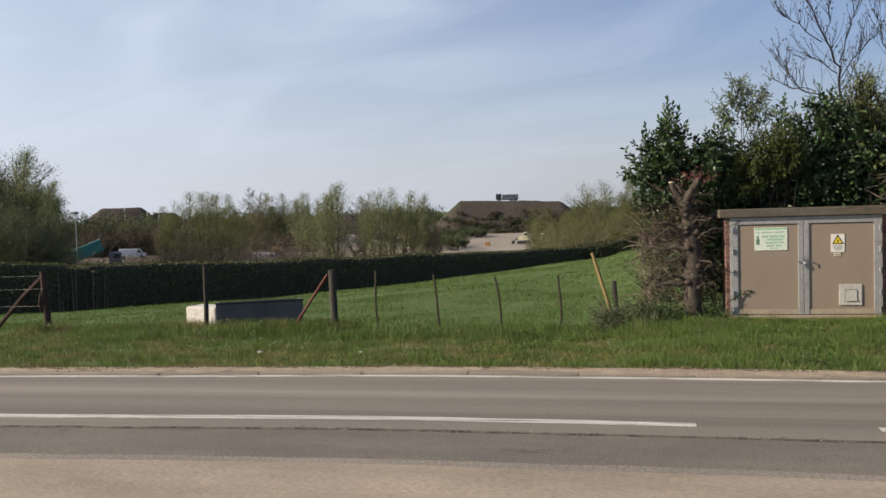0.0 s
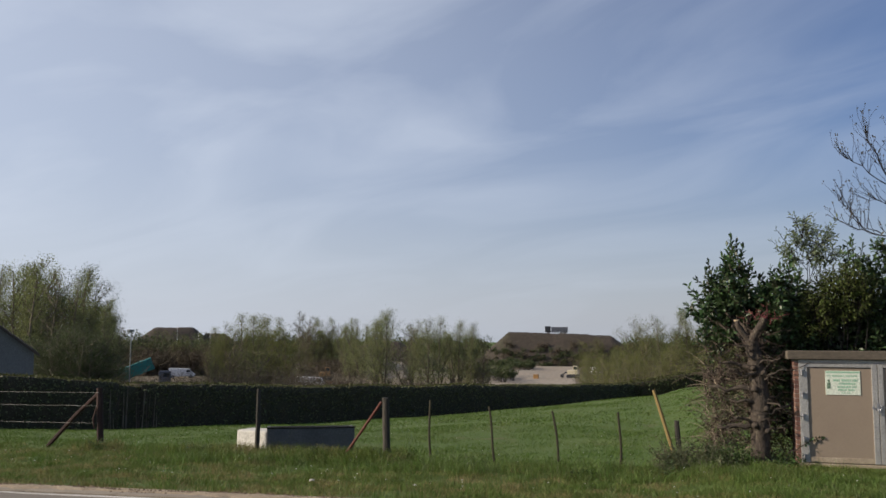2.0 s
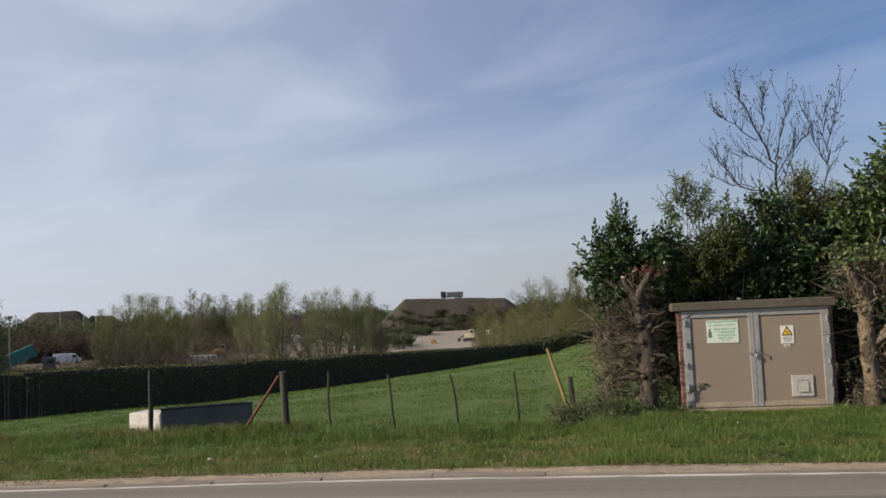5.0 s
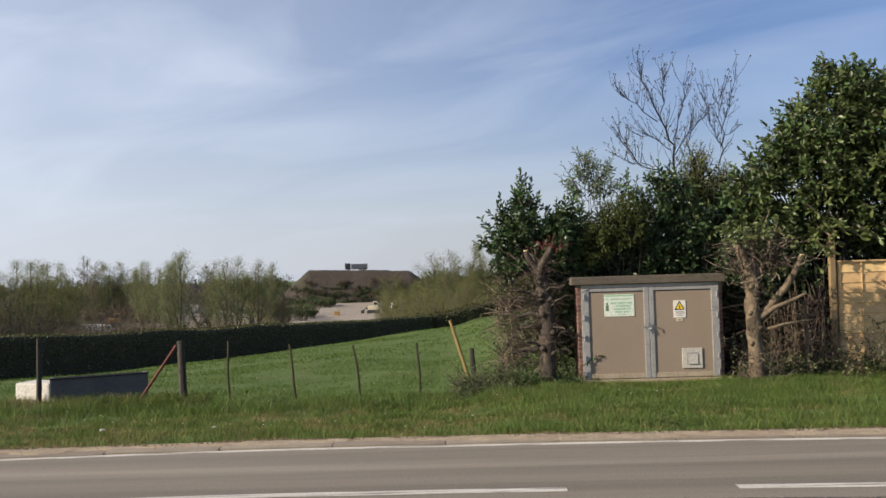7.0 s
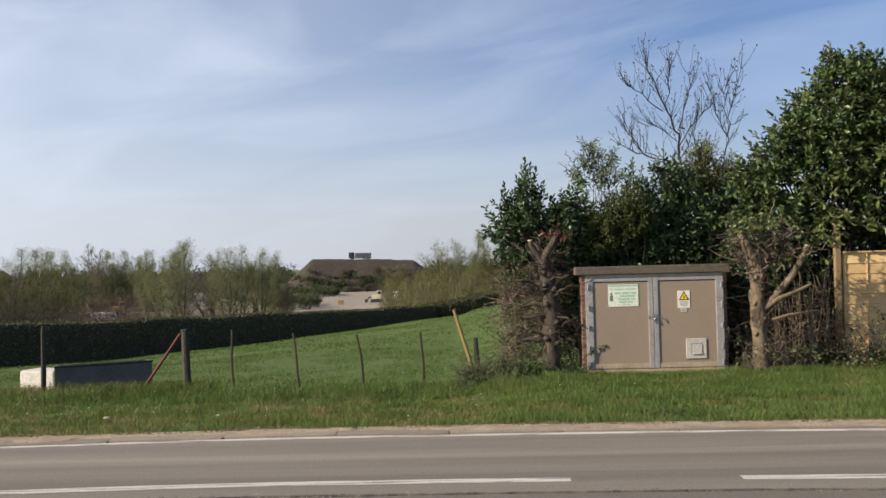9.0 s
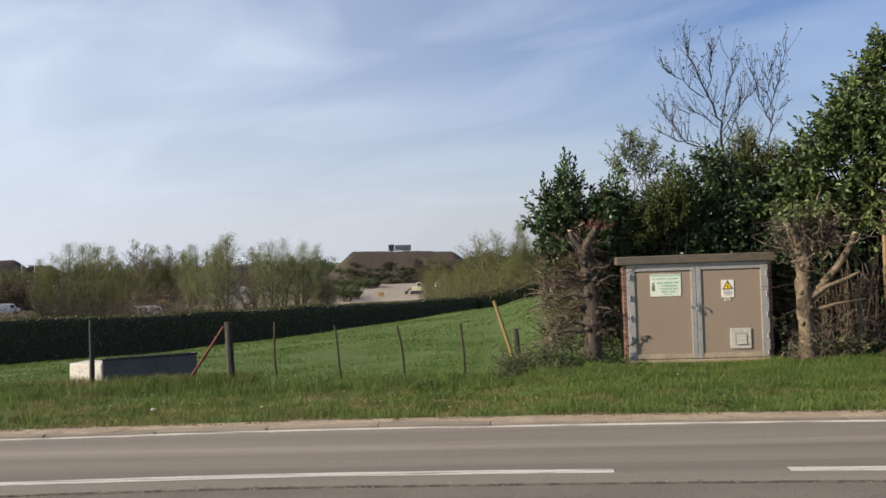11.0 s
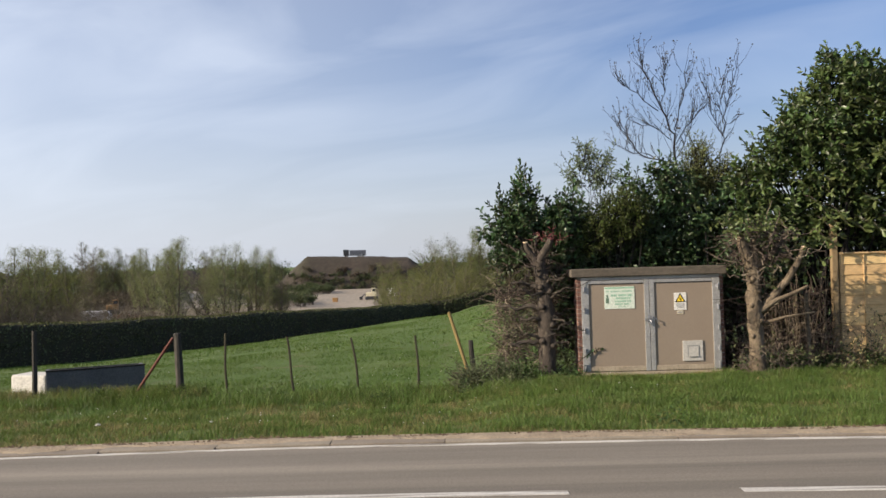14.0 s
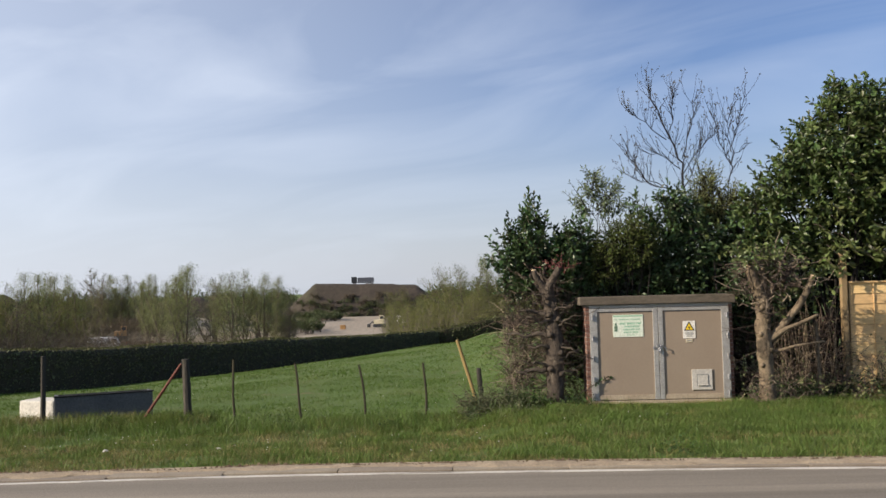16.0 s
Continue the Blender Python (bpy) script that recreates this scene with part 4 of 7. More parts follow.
def build_left_laurel():
    rng = np.random.default_rng(11)
    t = thing("laurel_tree", (1.28, 12.6, -0.2), "pruned laurel with a bare knotty trunk and dark glossy top", "tree")
    g = Geo()
    g.knotty([(1.27, 12.6, -0.42), (1.25, 12.6, -0.1), (1.255, 12.6, 0.3), (1.265, 12.6, 0.75), (1.245, 12.61, 1.1), (1.215, 12.6, 1.40), (1.175, 12.6, 1.62)],
           [0.165, 0.125, 0.122, 0.128, 0.115, 0.098, 0.085], 14, 40, 0.22, 3)
    # fork and snags
    g.knotty([(1.17, 12.6, 1.56), (1.23, 12.58, 1.70), (1.30, 12.56, 1.80), (1.345, 12.55, 1.92)], [0.085, 0.064, 0.056, 0.05], 9, 10, 0.2, 6)
    g.knotty([(1.17, 12.6, 1.56), (1.10, 12.58, 1.66), (1.00, 12.56, 1.80), (0.985, 12.55, 1.88)], [0.066, 0.045, 0.038, 0.034], 9, 10, 0.2, 7)
    for z, dx, dy, dz, r in ((0.46, -0.56, -0.05, -0.03, 0.034), (0.50, -0.34, -0.15, 0.06, 0.02), (0.94, -0.66, 0.05, 0.03, 0.028), (0.80, -0.38, -0.08, 0.0, 0.022), (1.25, -0.50, -0.1, 0.05, 0.026), (1.12, -0.40, -0.12, 0.10, 0.018),
                             (0.86, 0.26, -0.15, -0.14, 0.018), (1.30, -0.30, -0.1, 0.28, 0.016), (0.40, 0.30, -0.12, 0.05, 0.016), (1.28, 0.28, -0.1, 0.10, 0.016), (1.05, 0.34, -0.1, 0.16, 0.014), (0.62, 0.34, -0.1, 0.1, 0.014)):
        a = (1.25, 12.56, z)
        pts = crooked(a, (1.25 + dx, 12.56 + dy, z + dz), 0.026, rng)
        g.tube(pts, taper(r * 1.5, r * 0.55), 7)
        for q in pts[2:]:
            e = np.array(q) + rng.normal(size=3) * [0.13, 0.06, 0.10]
            g.tube(crooked(q, e, 0.012, rng, 3), taper(r * 0.45, 0.003, 3), 5, cap=False)
    for x, z, r in ((1.19, 0.98, 0.055), (1.33, 0.72, 0.05), (1.18, 0.50, 0.06), (1.31, 1.20, 0.045), (1.18, 1.26, 0.05), (1.33, 0.42, 0.045)):
        g.tube([(x, 12.50, z - 0.03), (x, 12.47, z)], [r, r * 0.5], 8)
    part("trunk", g, M_BARK, t, "grey-brown knotty trunk with sawn snags", smooth=True)
    s = Geo()
    for i in range(110):
        a = np.array([1.26 + rng.normal() * 0.05, 12.56, rng.uniform(0.25, 1.75)])
        s.tube(crooked(a, a + rng.normal(size=3) * [0.26, 0.08, 0.12], 0.02, rng, 4), taper(0.007, 0.002, 4), 4, cap=False)
    part("twig_mass", s, M_TWIG, t, "dead side twigs")
    c = Geo().tube([(1.345, 12.55, 1.918), (1.35, 12.547, 1.935)], [0.048, 0.046], 9)
    part("sawn_face", c, M_CUT, t, "reddish freshly sawn wood")
    part("sawn_face", Geo().tube([(0.985, 12.55, 1.875), (0.984, 12.549, 1.89)], [0.037, 0.036], 9), M_CUT_PALE, t, "pale sawn wood")
    # reddish cut sprigs round the top
    r2 = Geo()
    for i in range(34):
        a = np.array([1.32, 12.54, 1.93]) + rng.normal(size=3) * [0.09, 0.05, 0.06]
        r2.tube(crooked(a, a + rng.normal(size=3) * [0.09, 0.05, 0.07] + [0, 0, 0.04], 0.01, rng, 3), taper(0.006, 0.002, 3), 4, cap=False)
    part("sprigs", r2, M_CUT, t, "red-brown cut sprigs")
    blobs = [((1.05, 13.05, 2.15), (0.28, 0.28, 0.24)), ((1.01, 13.05, 2.46), (0.12, 0.15, 0.22)), ((0.74, 13.05, 2.22), (0.08, 0.1, 0.20)), ((0.62, 13.05, 2.0), (0.22, 0.2, 0.15)), ((1.56, 13.05, 2.10), (0.24, 0.25, 0.26)),
             ((1.74, 13.05, 2.38), (0.09, 0.12, 0.18)), ((1.50, 13.05, 2.36), (0.06, 0.08, 0.12)), ((1.49, 13.05, 1.78), (0.42, 0.3, 0.27)), ((0.80, 13.05, 1.66), (0.25, 0.2, 0.2)), ((1.1, 13.2, 1.8), (0.35, 0.25, 0.25))]
    crown, stems = Geo(), Geo()
    shoots(crown, blobs, 400, rng, stems=stems, leaf=(0.085, 0.125), per=(8, 12), stem=(0.10, 0.22), spires=0.15)
    fill(crown, blobs, 1700, rng, leaf=(0.08, 0.125))
    leaders(crown, stems, ((1.0, 2.5, 0.975, 3.08), (1.08, 2.5, 1.13, 2.94), (0.93, 2.5, 0.86, 2.84), (0.73, 2.35, 0.655, 2.72), (0.80, 2.35, 0.77, 2.62), (1.17, 2.4, 1.24, 2.72), (1.52, 2.4, 1.51, 2.63), (1.74, 2.4, 1.77, 2.80),
                           (1.63, 2.35, 1.63, 2.66), (1.83, 2.25, 1.89, 2.56), (0.50, 2.0, 0.34, 2.12), (0.52, 1.92, 0.36, 1.98), (1.40, 2.3, 1.37, 2.5), (1.06, 2.6, 1.04, 2.92), (0.96, 2.6, 0.93, 2.98), (1.02, 2.7, 1.06, 3.02), (0.68, 2.3, 0.62, 2.6), (0.86, 2.3, 0.83, 2.66), (0.56, 2.05, 0.46, 2.3)), 13.05, rng, leaf=(0.09, 0.125), gap=0.026)
    for i in range(12):
        b = blobs[i % 5][0]
        stems.tube(crooked((1.25, 12.7, 1.45), b, 0.05, rng), taper(0.022, 0.008), 5, cap=False)
    part("crown", crown, M_LAUREL, t, "dark green glossy leaves")
    part("woody_frame", stems, M_BARK, t)
    set_back(t, 1.085)


build_left_laurel()


def build_right_trunk():
    rng = np.random.default_rng(12)
    t = thing("pollard_trunk", (4.35, 12.9, -0.2), "pale pruned tree trunk with sawn-off rising limbs", "tree")
    g = Geo()
    g.knotty([(4.37, 12.9, -0.35), (4.36, 12.9, -0.05), (4.345, 12.9, 0.35), (4.33, 12.9, 0.8), (4.335, 12.9, 1.15), (4.33, 12.9, 1.45)], [0.150, 0.112, 0.100, 0.108, 0.098, 0.096], 14, 34, 0.26, 8)
    g.knotty([(4.33, 12.9, 1.38), (4.24, 12.88, 1.6), (4.13, 12.86, 1.86)], [0.10, 0.08, 0.065], 10, 12, 0.16, 1)
    g.knotty([(4.34, 12.9, 1.38), (4.36, 12.92, 1.62), (4.35, 12.9, 1.84)], [0.07, 0.055, 0.045], 9, 12, 0.16, 2)
    g.knotty([(4.36, 12.9, 1.38), (4.50, 12.95, 1.52), (4.68, 13.0, 1.66), (4.80, 13.05, 1.80), (4.93, 13.1, 1.97)], [0.065, 0.05, 0.044, 0.04, 0.036], 9, 16, 0.16, 3)
    g.knotty([(4.42, 12.9, 0.80), (4.60, 12.88, 1.0), (4.80, 12.86, 1.22), (4.95, 12.85, 1.45), (5.06, 12.84, 1.70)], [0.056, 0.052, 0.050, 0.047, 0.042], 10, 16, 0.18, 4)
    g.knotty([(4.40, 12.88, 0.78), (4.62, 12.84, 0.94), (4.85, 12.80, 1.03), (5.08, 12.78, 1.14)], [0.05, 0.036, 0.028, 0.022], 8, 14, 0.15, 5)
    g.tube([(4.42, 12.88, 0.60), (4.75, 12.80, 0.70), (5.15, 12.75, 0.76)], [0.025, 0.02, 0.012], 7)
    for x, z, r in ((4.27, 0.9, 0.045), (4.40, 0.68, 0.055), (4.27, 0.45, 0.04), (4.38, 1.1, 0.045), (4.33, 0.62, 0.03), (4.30, 1.28, 0.05)):
        g.tube([(x, 12.83, z - 0.03), (x, 12.80, z)], [r, r * 0.5], 8)
    part("trunk", g, M_BARK_PALE, t, "pale tan bark in sunlight", smooth=True)
    for p, r in (((5.06, 12.84, 1.70), 0.043), ((4.13, 12.86, 1.86), 0.056), ((4.35, 12.9, 1.84), 0.046), ((4.93, 13.1, 1.965), 0.036)):
        q = Vector(p)
        part("sawn_face", Geo().tube([q, q + Vector((0.004, 0, 0.014))], [r, r * 0.95], 10), M_CUT_PALE, t, "white sawn limb end")
    s = Geo()
    for i in range(230):
        a = np.array([rng.uniform(3.98, 4.85), 12.88 + rng.normal() * 0.08, rng.uniform(1.45, 1.98)])
        s.tube(crooked(a, a + rng.normal(size=3) * [0.2, 0.1, 0.13] + [0, 0, 0.05], 0.02, rng, 4), taper(0.006, 0.002, 4), 4, cap=False)
    for i in range(60):
        a = np.array([4.33 + rng.normal() * 0.06, 12.84, rng.uniform(0.1, 1.4)])
        s.tube(crooked(a, a + rng.normal(size=3) * [0.22, 0.06, 0.1], 0.015, rng, 3), taper(0.005, 0.002, 3), 4, cap=False)
    part("twig_mass", s, M_TWIG, t, "tangled cut twigs")
    s = Geo()
    for i in range(70):
        a = np.array([rng.uniform(4.02, 4.9), 12.83 + rng.normal() * 0.08, rng.uniform(1.25, 1.98)])
        s.tube(crooked(a, a + rng.normal(size=3) * [0.22, 0.1, 0.16] + [0, 0, 0.06], 0.03, rng, 4), taper(0.010, 0.003, 4), 5, cap=False)
    part("twig_mass", s, M_DRY, t, "pale dry twigs")
    lf = Geo()
    shoots(lf, [((4.25, 12.85, 1.98), (0.32, 0.15, 0.14)), ((4.75, 12.95, 1.75), (0.35, 0.15, 0.28)), ((4.55, 12.9, 1.25), (0.14, 0.1, 0.14)), ((5.2, 12.95, 1.5), (0.2, 0.1, 0.3))], 95, rng, per=(3, 6), stem=(0.08, 0.2))
    part("leaves", lf, M_LAUREL_NEW, t, "a few yellow-green leaves")
    set_back(t, 1.02)


build_right_trunk()


def build_shrub(name, label, blobs, seed, n_shoots, n_fill, young=0, base=None, leaf=(0.09, 0.145), mat=None, spires=0.08, per=(6, 10), stem=(0.14, 0.36), leads=(), slim=(0.40, 0.50), wood=(5, 0.035)):
    rng = np.random.default_rng(seed)
    c = np.mean([b[0] for b in blobs], 0)
    base = base or (c[0], c[1], ground_z(c[0], c[1]))
    t = thing(name, base, label, "shrub")
    crown, stems = Geo(), Geo()
    shoots(crown, blobs, n_shoots, rng, leaf=leaf, stems=stems, spires=spires, per=per, stem=stem, slim=slim)
    if leads:
        leaders(crown, stems, leads, blobs[0][0][1], rng, leaf=leaf)
    fill(crown, blobs, n_fill, rng, leaf=leaf)
    for b, r in blobs:
        for k in range(wood[0]):
            a = (base[0] + rng.normal() * 0.25, base[1] + rng.normal() * 0.15, base[2] - 0.15)
            stems.tube(crooked(a, np.array(b) + rng.normal(size=3) * np.array(r) * 0.4, 0.08, rng), taper(wood[1], wood[1] * 0.23), 6, cap=False)
    part("crown", crown, mat or M_LAUREL, t)
    part("woody_frame", stems, M_BARK_DARK, t, "brown stems")
    if young:
        g = Geo()
        shoots(g, [(b, tuple(1.02 * q for q in r)) for b, r in blobs], young, rng, leaf=leaf, shell=(0.9, 1.02))
        part("young_leaves", g, M_LAUREL_NEW, t, "fresh yellow-green leaves")


build_shrub("laurel_shrub", "tall dark laurel shrub behind the cabinet", [((2.92, 14.6, 2.52), (0.24, 0.26, 0.46)), ((2.84, 14.6, 1.75), (0.84, 0.43, 0.40)), ((2.25, 14.7, 1.95), (0.36, 0.33, 0.42)), ((3.40, 14.6, 1.85), (0.46, 0.46, 0.5)), ((2.5, 14.6, 1.2), (0.75, 0.5, 0.6)),
            ((1.75, 14.3, 1.0), (0.5, 0.4, 0.8)), ((2.05, 14.6, 2.2), (0.14, 0.2, 0.26))], 21, 720, 4200, spires=0.15, leaf=(0.085, 0.13), stem=(0.1, 0.26), leads=((2.9, 2.85, 2.89, 3.22), (2.98, 2.8, 3.03, 3.08), (2.82, 2.7, 2.76, 2.98), (3.08, 2.6, 3.14, 2.9), (2.06, 2.35, 2.04, 2.62), (2.16, 2.3, 2.2, 2.5)))
build_shrub("laurel_shrub", "dense dark laurel shrub between cabinet and fence", [((3.45, 14.6, 2.66), (0.24, 0.28, 0.50)), ((3.74, 14.6, 2.62), (0.22, 0.26, 0.40)), ((3.87, 14.6, 2.1), (0.38, 0.4, 0.52)), ((4.64, 14.6, 2.4), (0.30, 0.33, 0.42)), ((4.28, 14.6, 1.78), (0.45, 0.33, 0.36)),
            ((3.5, 14.7, 1.3), (0.8, 0.5, 0.8)), ((4.7, 14.4, 1.3), (0.6, 0.5, 0.9))], 22, 860, 4800, young=40, spires=0.15, leaf=(0.085, 0.135), stem=(0.1, 0.26), leads=((3.44, 2.95, 3.43, 3.36), (3.54, 2.9, 3.58, 3.2), (3.34, 2.85, 3.28, 3.14), (3.78, 2.85, 3.78, 3.16), (3.9, 2.7, 3.95, 3.0), (3.66, 2.8, 3.68, 3.05)))
build_shrub("laurel_shrub", "large glossy laurel shrub rising above the wooden fence", [((6.55, 14.5, 4.22), (0.60, 0.55, 0.52)), ((6.25, 14.5, 4.58), (0.18, 0.25, 0.24)), ((6.87, 14.5, 4.45), (0.35, 0.3, 0.32)), ((5.97, 14.5, 3.75), (0.42, 0.5, 0.48)), ((5.50, 14.5, 3.42), (0.34, 0.42, 0.38)), ((5.15, 14.5, 3.02), (0.34, 0.4, 0.38)),
            ((4.87, 14.5, 2.6), (0.34, 0.4, 0.48)), ((6.2, 14.5, 3.2), (0.75, 0.66, 0.7)), ((7.0, 14.5, 3.3), (0.75, 0.7, 1.1)), ((8.0, 14.5, 3.3), (0.98, 0.9, 1.4)), ((5.27, 14.5, 2.15), (0.59, 0.4, 0.40)), ((6.24, 14.5, 2.25), (0.79, 0.4, 0.50)), ((7.05, 14.5, 2.1), (0.62, 0.33, 0.36)), ((8.0, 14.6, 2.0), (0.7, 0.3, 0.4))],
            23, 1750, 6500, base=(6.2, 14.6, -0.2), leaf=(0.11, 0.165), spires=0.12, per=(7, 12), stem=(0.12, 0.28), mat=M_LAUREL_BIG, young=70,
            leads=((6.25, 4.65, 6.23, 5.08), (6.6, 4.6, 6.66, 4.95), (7.0, 4.55, 7.03, 4.88), (6.02, 4.3, 5.96, 4.62), (5.78, 4.0, 5.50, 4.27), (5.47, 3.65, 5.18, 3.94), (6.12, 4.45, 6.06, 4.82), (6.82, 4.6, 6.84, 4.84), (5.2, 3.35, 4.9, 3.62), (5.0, 3.2, 4.76, 3.5),
                   (7.4, 4.5, 7.46, 4.8), (6.4, 4.6, 6.42, 4.94), (5.65, 3.75, 5.42, 3.98), (5.9, 4.1, 5.74, 4.36), (4.75, 3.0, 4.62, 3.2), (7.2, 4.5, 7.23, 4.78)))
build_shrub("laurel_shrub", "dark laurel growth behind the pruned trunk and post", [((5.2, 14.7, 0.7), (0.7, 0.4, 0.9)), ((5.3, 14.7, 1.7), (0.7, 0.4, 0.6)), ((6.4, 15.0, 1.75), (0.9, 0.4, 0.6)), ((7.4, 15.0, 1.75), (0.9, 0.4, 0.6)), ((5.6, 14.8, 0.3), (0.5, 0.35, 0.6))], 26, 330, 5600)
build_shrub("green_shrub", "olive green sunlit shrub above the cabinet roof", [((2.60, 14.12, 2.42), (0.28, 0.22, 0.26)), ((2.36, 14.12, 2.12), (0.22, 0.18, 0.24)), ((2.76, 14.12, 2.10), (0.24, 0.18, 0.22)), ((2.22, 14.12, 1.86), (0.2, 0.18, 0.2)), ((2.95, 14.12, 2.3), (0.14, 0.14, 0.2))], 27, 430, 420, base=(2.7, 14.5, -0.2), leaf=(0.055, 0.09), mat=M_OLIVE, spires=0.2, per=(7, 11), stem=(0.10, 0.22), slim=(0.26, 0.34), wood=(3, 0.018))
build_shrub("green_shrub", "yellowish green feathery shrub behind the laurels", [((4.30, 15.2, 3.05), (0.20, 0.25, 0.38)), ((4.40, 15.2, 2.5), (0.30, 0.27, 0.45)), ((4.08, 15.2, 2.95), (0.14, 0.2, 0.30)), ((4.62, 15.2, 2.9), (0.14, 0.2, 0.3)), ((4.2, 15.2, 3.4), (0.12, 0.15, 0.2))], 24, 420, 380, leaf=(0.055, 0.095), mat=M_OLIVE_PALE, spires=0.3, per=(8, 13), stem=(0.14, 0.32), slim=(0.24, 0.32))
build_shrub("pale_shrub", "airy pale grey-green shrub above the cabinet", [((2.27, 15.5, 3.32), (0.14, 0.16, 0.26)), ((2.56, 15.5, 3.24), (0.20, 0.2, 0.22)), ((2.28, 15.5, 3.02), (0.27, 0.25, 0.16)), ((2.66, 15.5, 2.98), (0.20, 0.2, 0.16))], 25, 105, 30, leaf=(0.08, 0.13), mat=M_PALE_LEAF, spires=0.3, stem=(0.12, 0.28), slim=(0.24, 0.32), wood=(2, 0.016))


def hanging_sprays():
    """Pale young laurel sprays drooping over the fence panel and standing out on the sunny side."""
    rng = np.random.default_rng(28)
    t = thing("laurel_spray", (6.3, 13.95, 2.1), "drooping sprays of pale young laurel leaves over the fence", "leaves")
    lf, st = Geo(), Geo()
    for x, z in ((5.93, 2.12), (6.04, 1.86), (5.98, 1.72), (5.82, 1.82), (6.08, 2.2), (6.35, 3.55), (6.7, 3.75), (6.1, 3.5), (6.9, 3.85), (6.5, 4.0), (5.86, 2.03), (6.02, 2.0), (6.17, 2.05), (6.41, 1.95), (6.55, 2.0), (6.71, 1.93), (6.95, 2.0), (5.95, 2.5), (6.3, 2.62), (6.6, 2.4), (6.15, 2.85), (6.45, 2.95), (6.7, 2.7), (6.85, 3.1), (6.55, 3.3), (7.0, 2.5), (6.25, 3.2), (5.75, 2.35), (5.5, 2.7), (7.1, 2.9), (6.95, 3.4), (5.9, 2.75)):
        a = np.array([x - 0.12, 14.35, z + 0.22])
        b = np.array([x, 13.82, z])
        st.tube([tuple(a), tuple((a + b) / 2 + [0, 0, 0.06]), tuple(b)], [0.008, 0.006, 0.003], 5, cap=False)
        n = 9
        s = rng.uniform(0.4, 1.0, n)[:, None]
        base = a + (b - a) * s
        along = np.stack([rng.normal(size=n) * 0.9, -np.abs(rng.normal(size=n)) * 0.5, rng.normal(size=n) * 0.45 - 0.15], 1)
        L = rng.uniform(0.11, 0.17, n)
        leaves(lf, base, along, L, L * 0.4, rng)
    tagged(part("leaf_spray", lf, M_LAUREL_NEW, t, "pale green young leaves"), kind="stuff")
    part("stem", st, M_BARK, t)


hanging_sprays()


def grow(geo, p, d, r, length, depth, rng, tips, spread=0.5, rise=0.25, sides=6, pieces=4, kids=(2, 4), shrink=0.68, least=0.0):
    pts, rad = [p], [r]
    for i in range(pieces):
        d = unit(d + rng.normal(size=3) * 0.11 + np.array([0, 0, rise * 0.15]))
        p = p + d * length / pieces
        pts.append(p)
        rad.append(max(r * (1 - 0.45 * (i + 1) / pieces), least))
    geo.tube([tuple(q) for q in pts], rad, sides, cap=False)
    if depth == 0:
        tips.append((pts[-1], d))
        return
    for k in range(int(rng.integers(*kids)) + 1):
        s = rng.integers(max(1, pieces - 2), pieces + 1) if k else pieces
        nd = unit(d + unit(rng.normal(size=3)) * spread * (1 if k else 0.45) + np.array([0, 0, rise]))
        grow(geo, pts[s], nd, rad[s] * (0.9 if not k else 0.62), length * shrink * rng.uniform(0.75, 1.2), depth - 1, rng, tips, spread, rise, max(sides - 1, 3), pieces, kids, shrink, least)


def build_bare_tree(name, base, limbs, label, seed):
    rng = np.random.default_rng(seed)
    t = thing(name, base, label, "tree")
    g, buds, tips = Geo(), Geo(), []
    for r, *way in limbs:
        pts = [np.array(way[0], float)]
        for a, b in zip(way[:-1], way[1:]):
            for q in crooked(a, b, 0.025, rng, 4)[1:]:
                pts.append(np.array(q))
        n = len(pts) - 1
        depth = np.cumsum(rng.normal(size=n + 1) * 0.05)
        pts = [p + [0, d, 0] for p, d in zip(pts, depth - depth[0])]
        g.tube([tuple(p) for p in pts], taper(r * 0.72, max(r * 0.20, 0.0040), n), 6, cap=False)
        tips.append((pts[-1], unit(pts[-1] - pts[-2])))
        for s in range(2, n - 1):
            if pts[s][2] < 3.5:
                continue
            for k in range(3 if rng.random() < 0.6 else 4):
                d = unit(unit(pts[s] - pts[s - 1]) * 0.7 + unit(rng.normal(size=3)) * [0.75, 0.5, 0.4] + [0, 0, 0.45])
                grow(g, pts[s], d, 0.0055, rng.uniform(0.14, 0.42), 1, rng, tips, spread=0.55, rise=0.5, sides=4, pieces=3, kids=(0, 2), shrink=0.6, least=0.0034)
    pos = np.repeat(np.array([p for p, _ in tips]), 2, 0)
    dirs = np.repeat(np.array([d for _, d in tips]), 2, 0) + rng.normal(size=(len(pos), 3)) * 0.6
    leaves(buds, pos + rng.normal(size=pos.shape) * 0.015, dirs, rng.uniform(0.03, 0.07, len(pos)), rng.uniform(0.014, 0.028, len(pos)), rng)
    part("trunk", g, M_BARK_DARK, t, "dark bare branches")
    tagged(part("bud_growth", buds, M_SCRUB, t, "brownish opening buds"), kind="stuff")


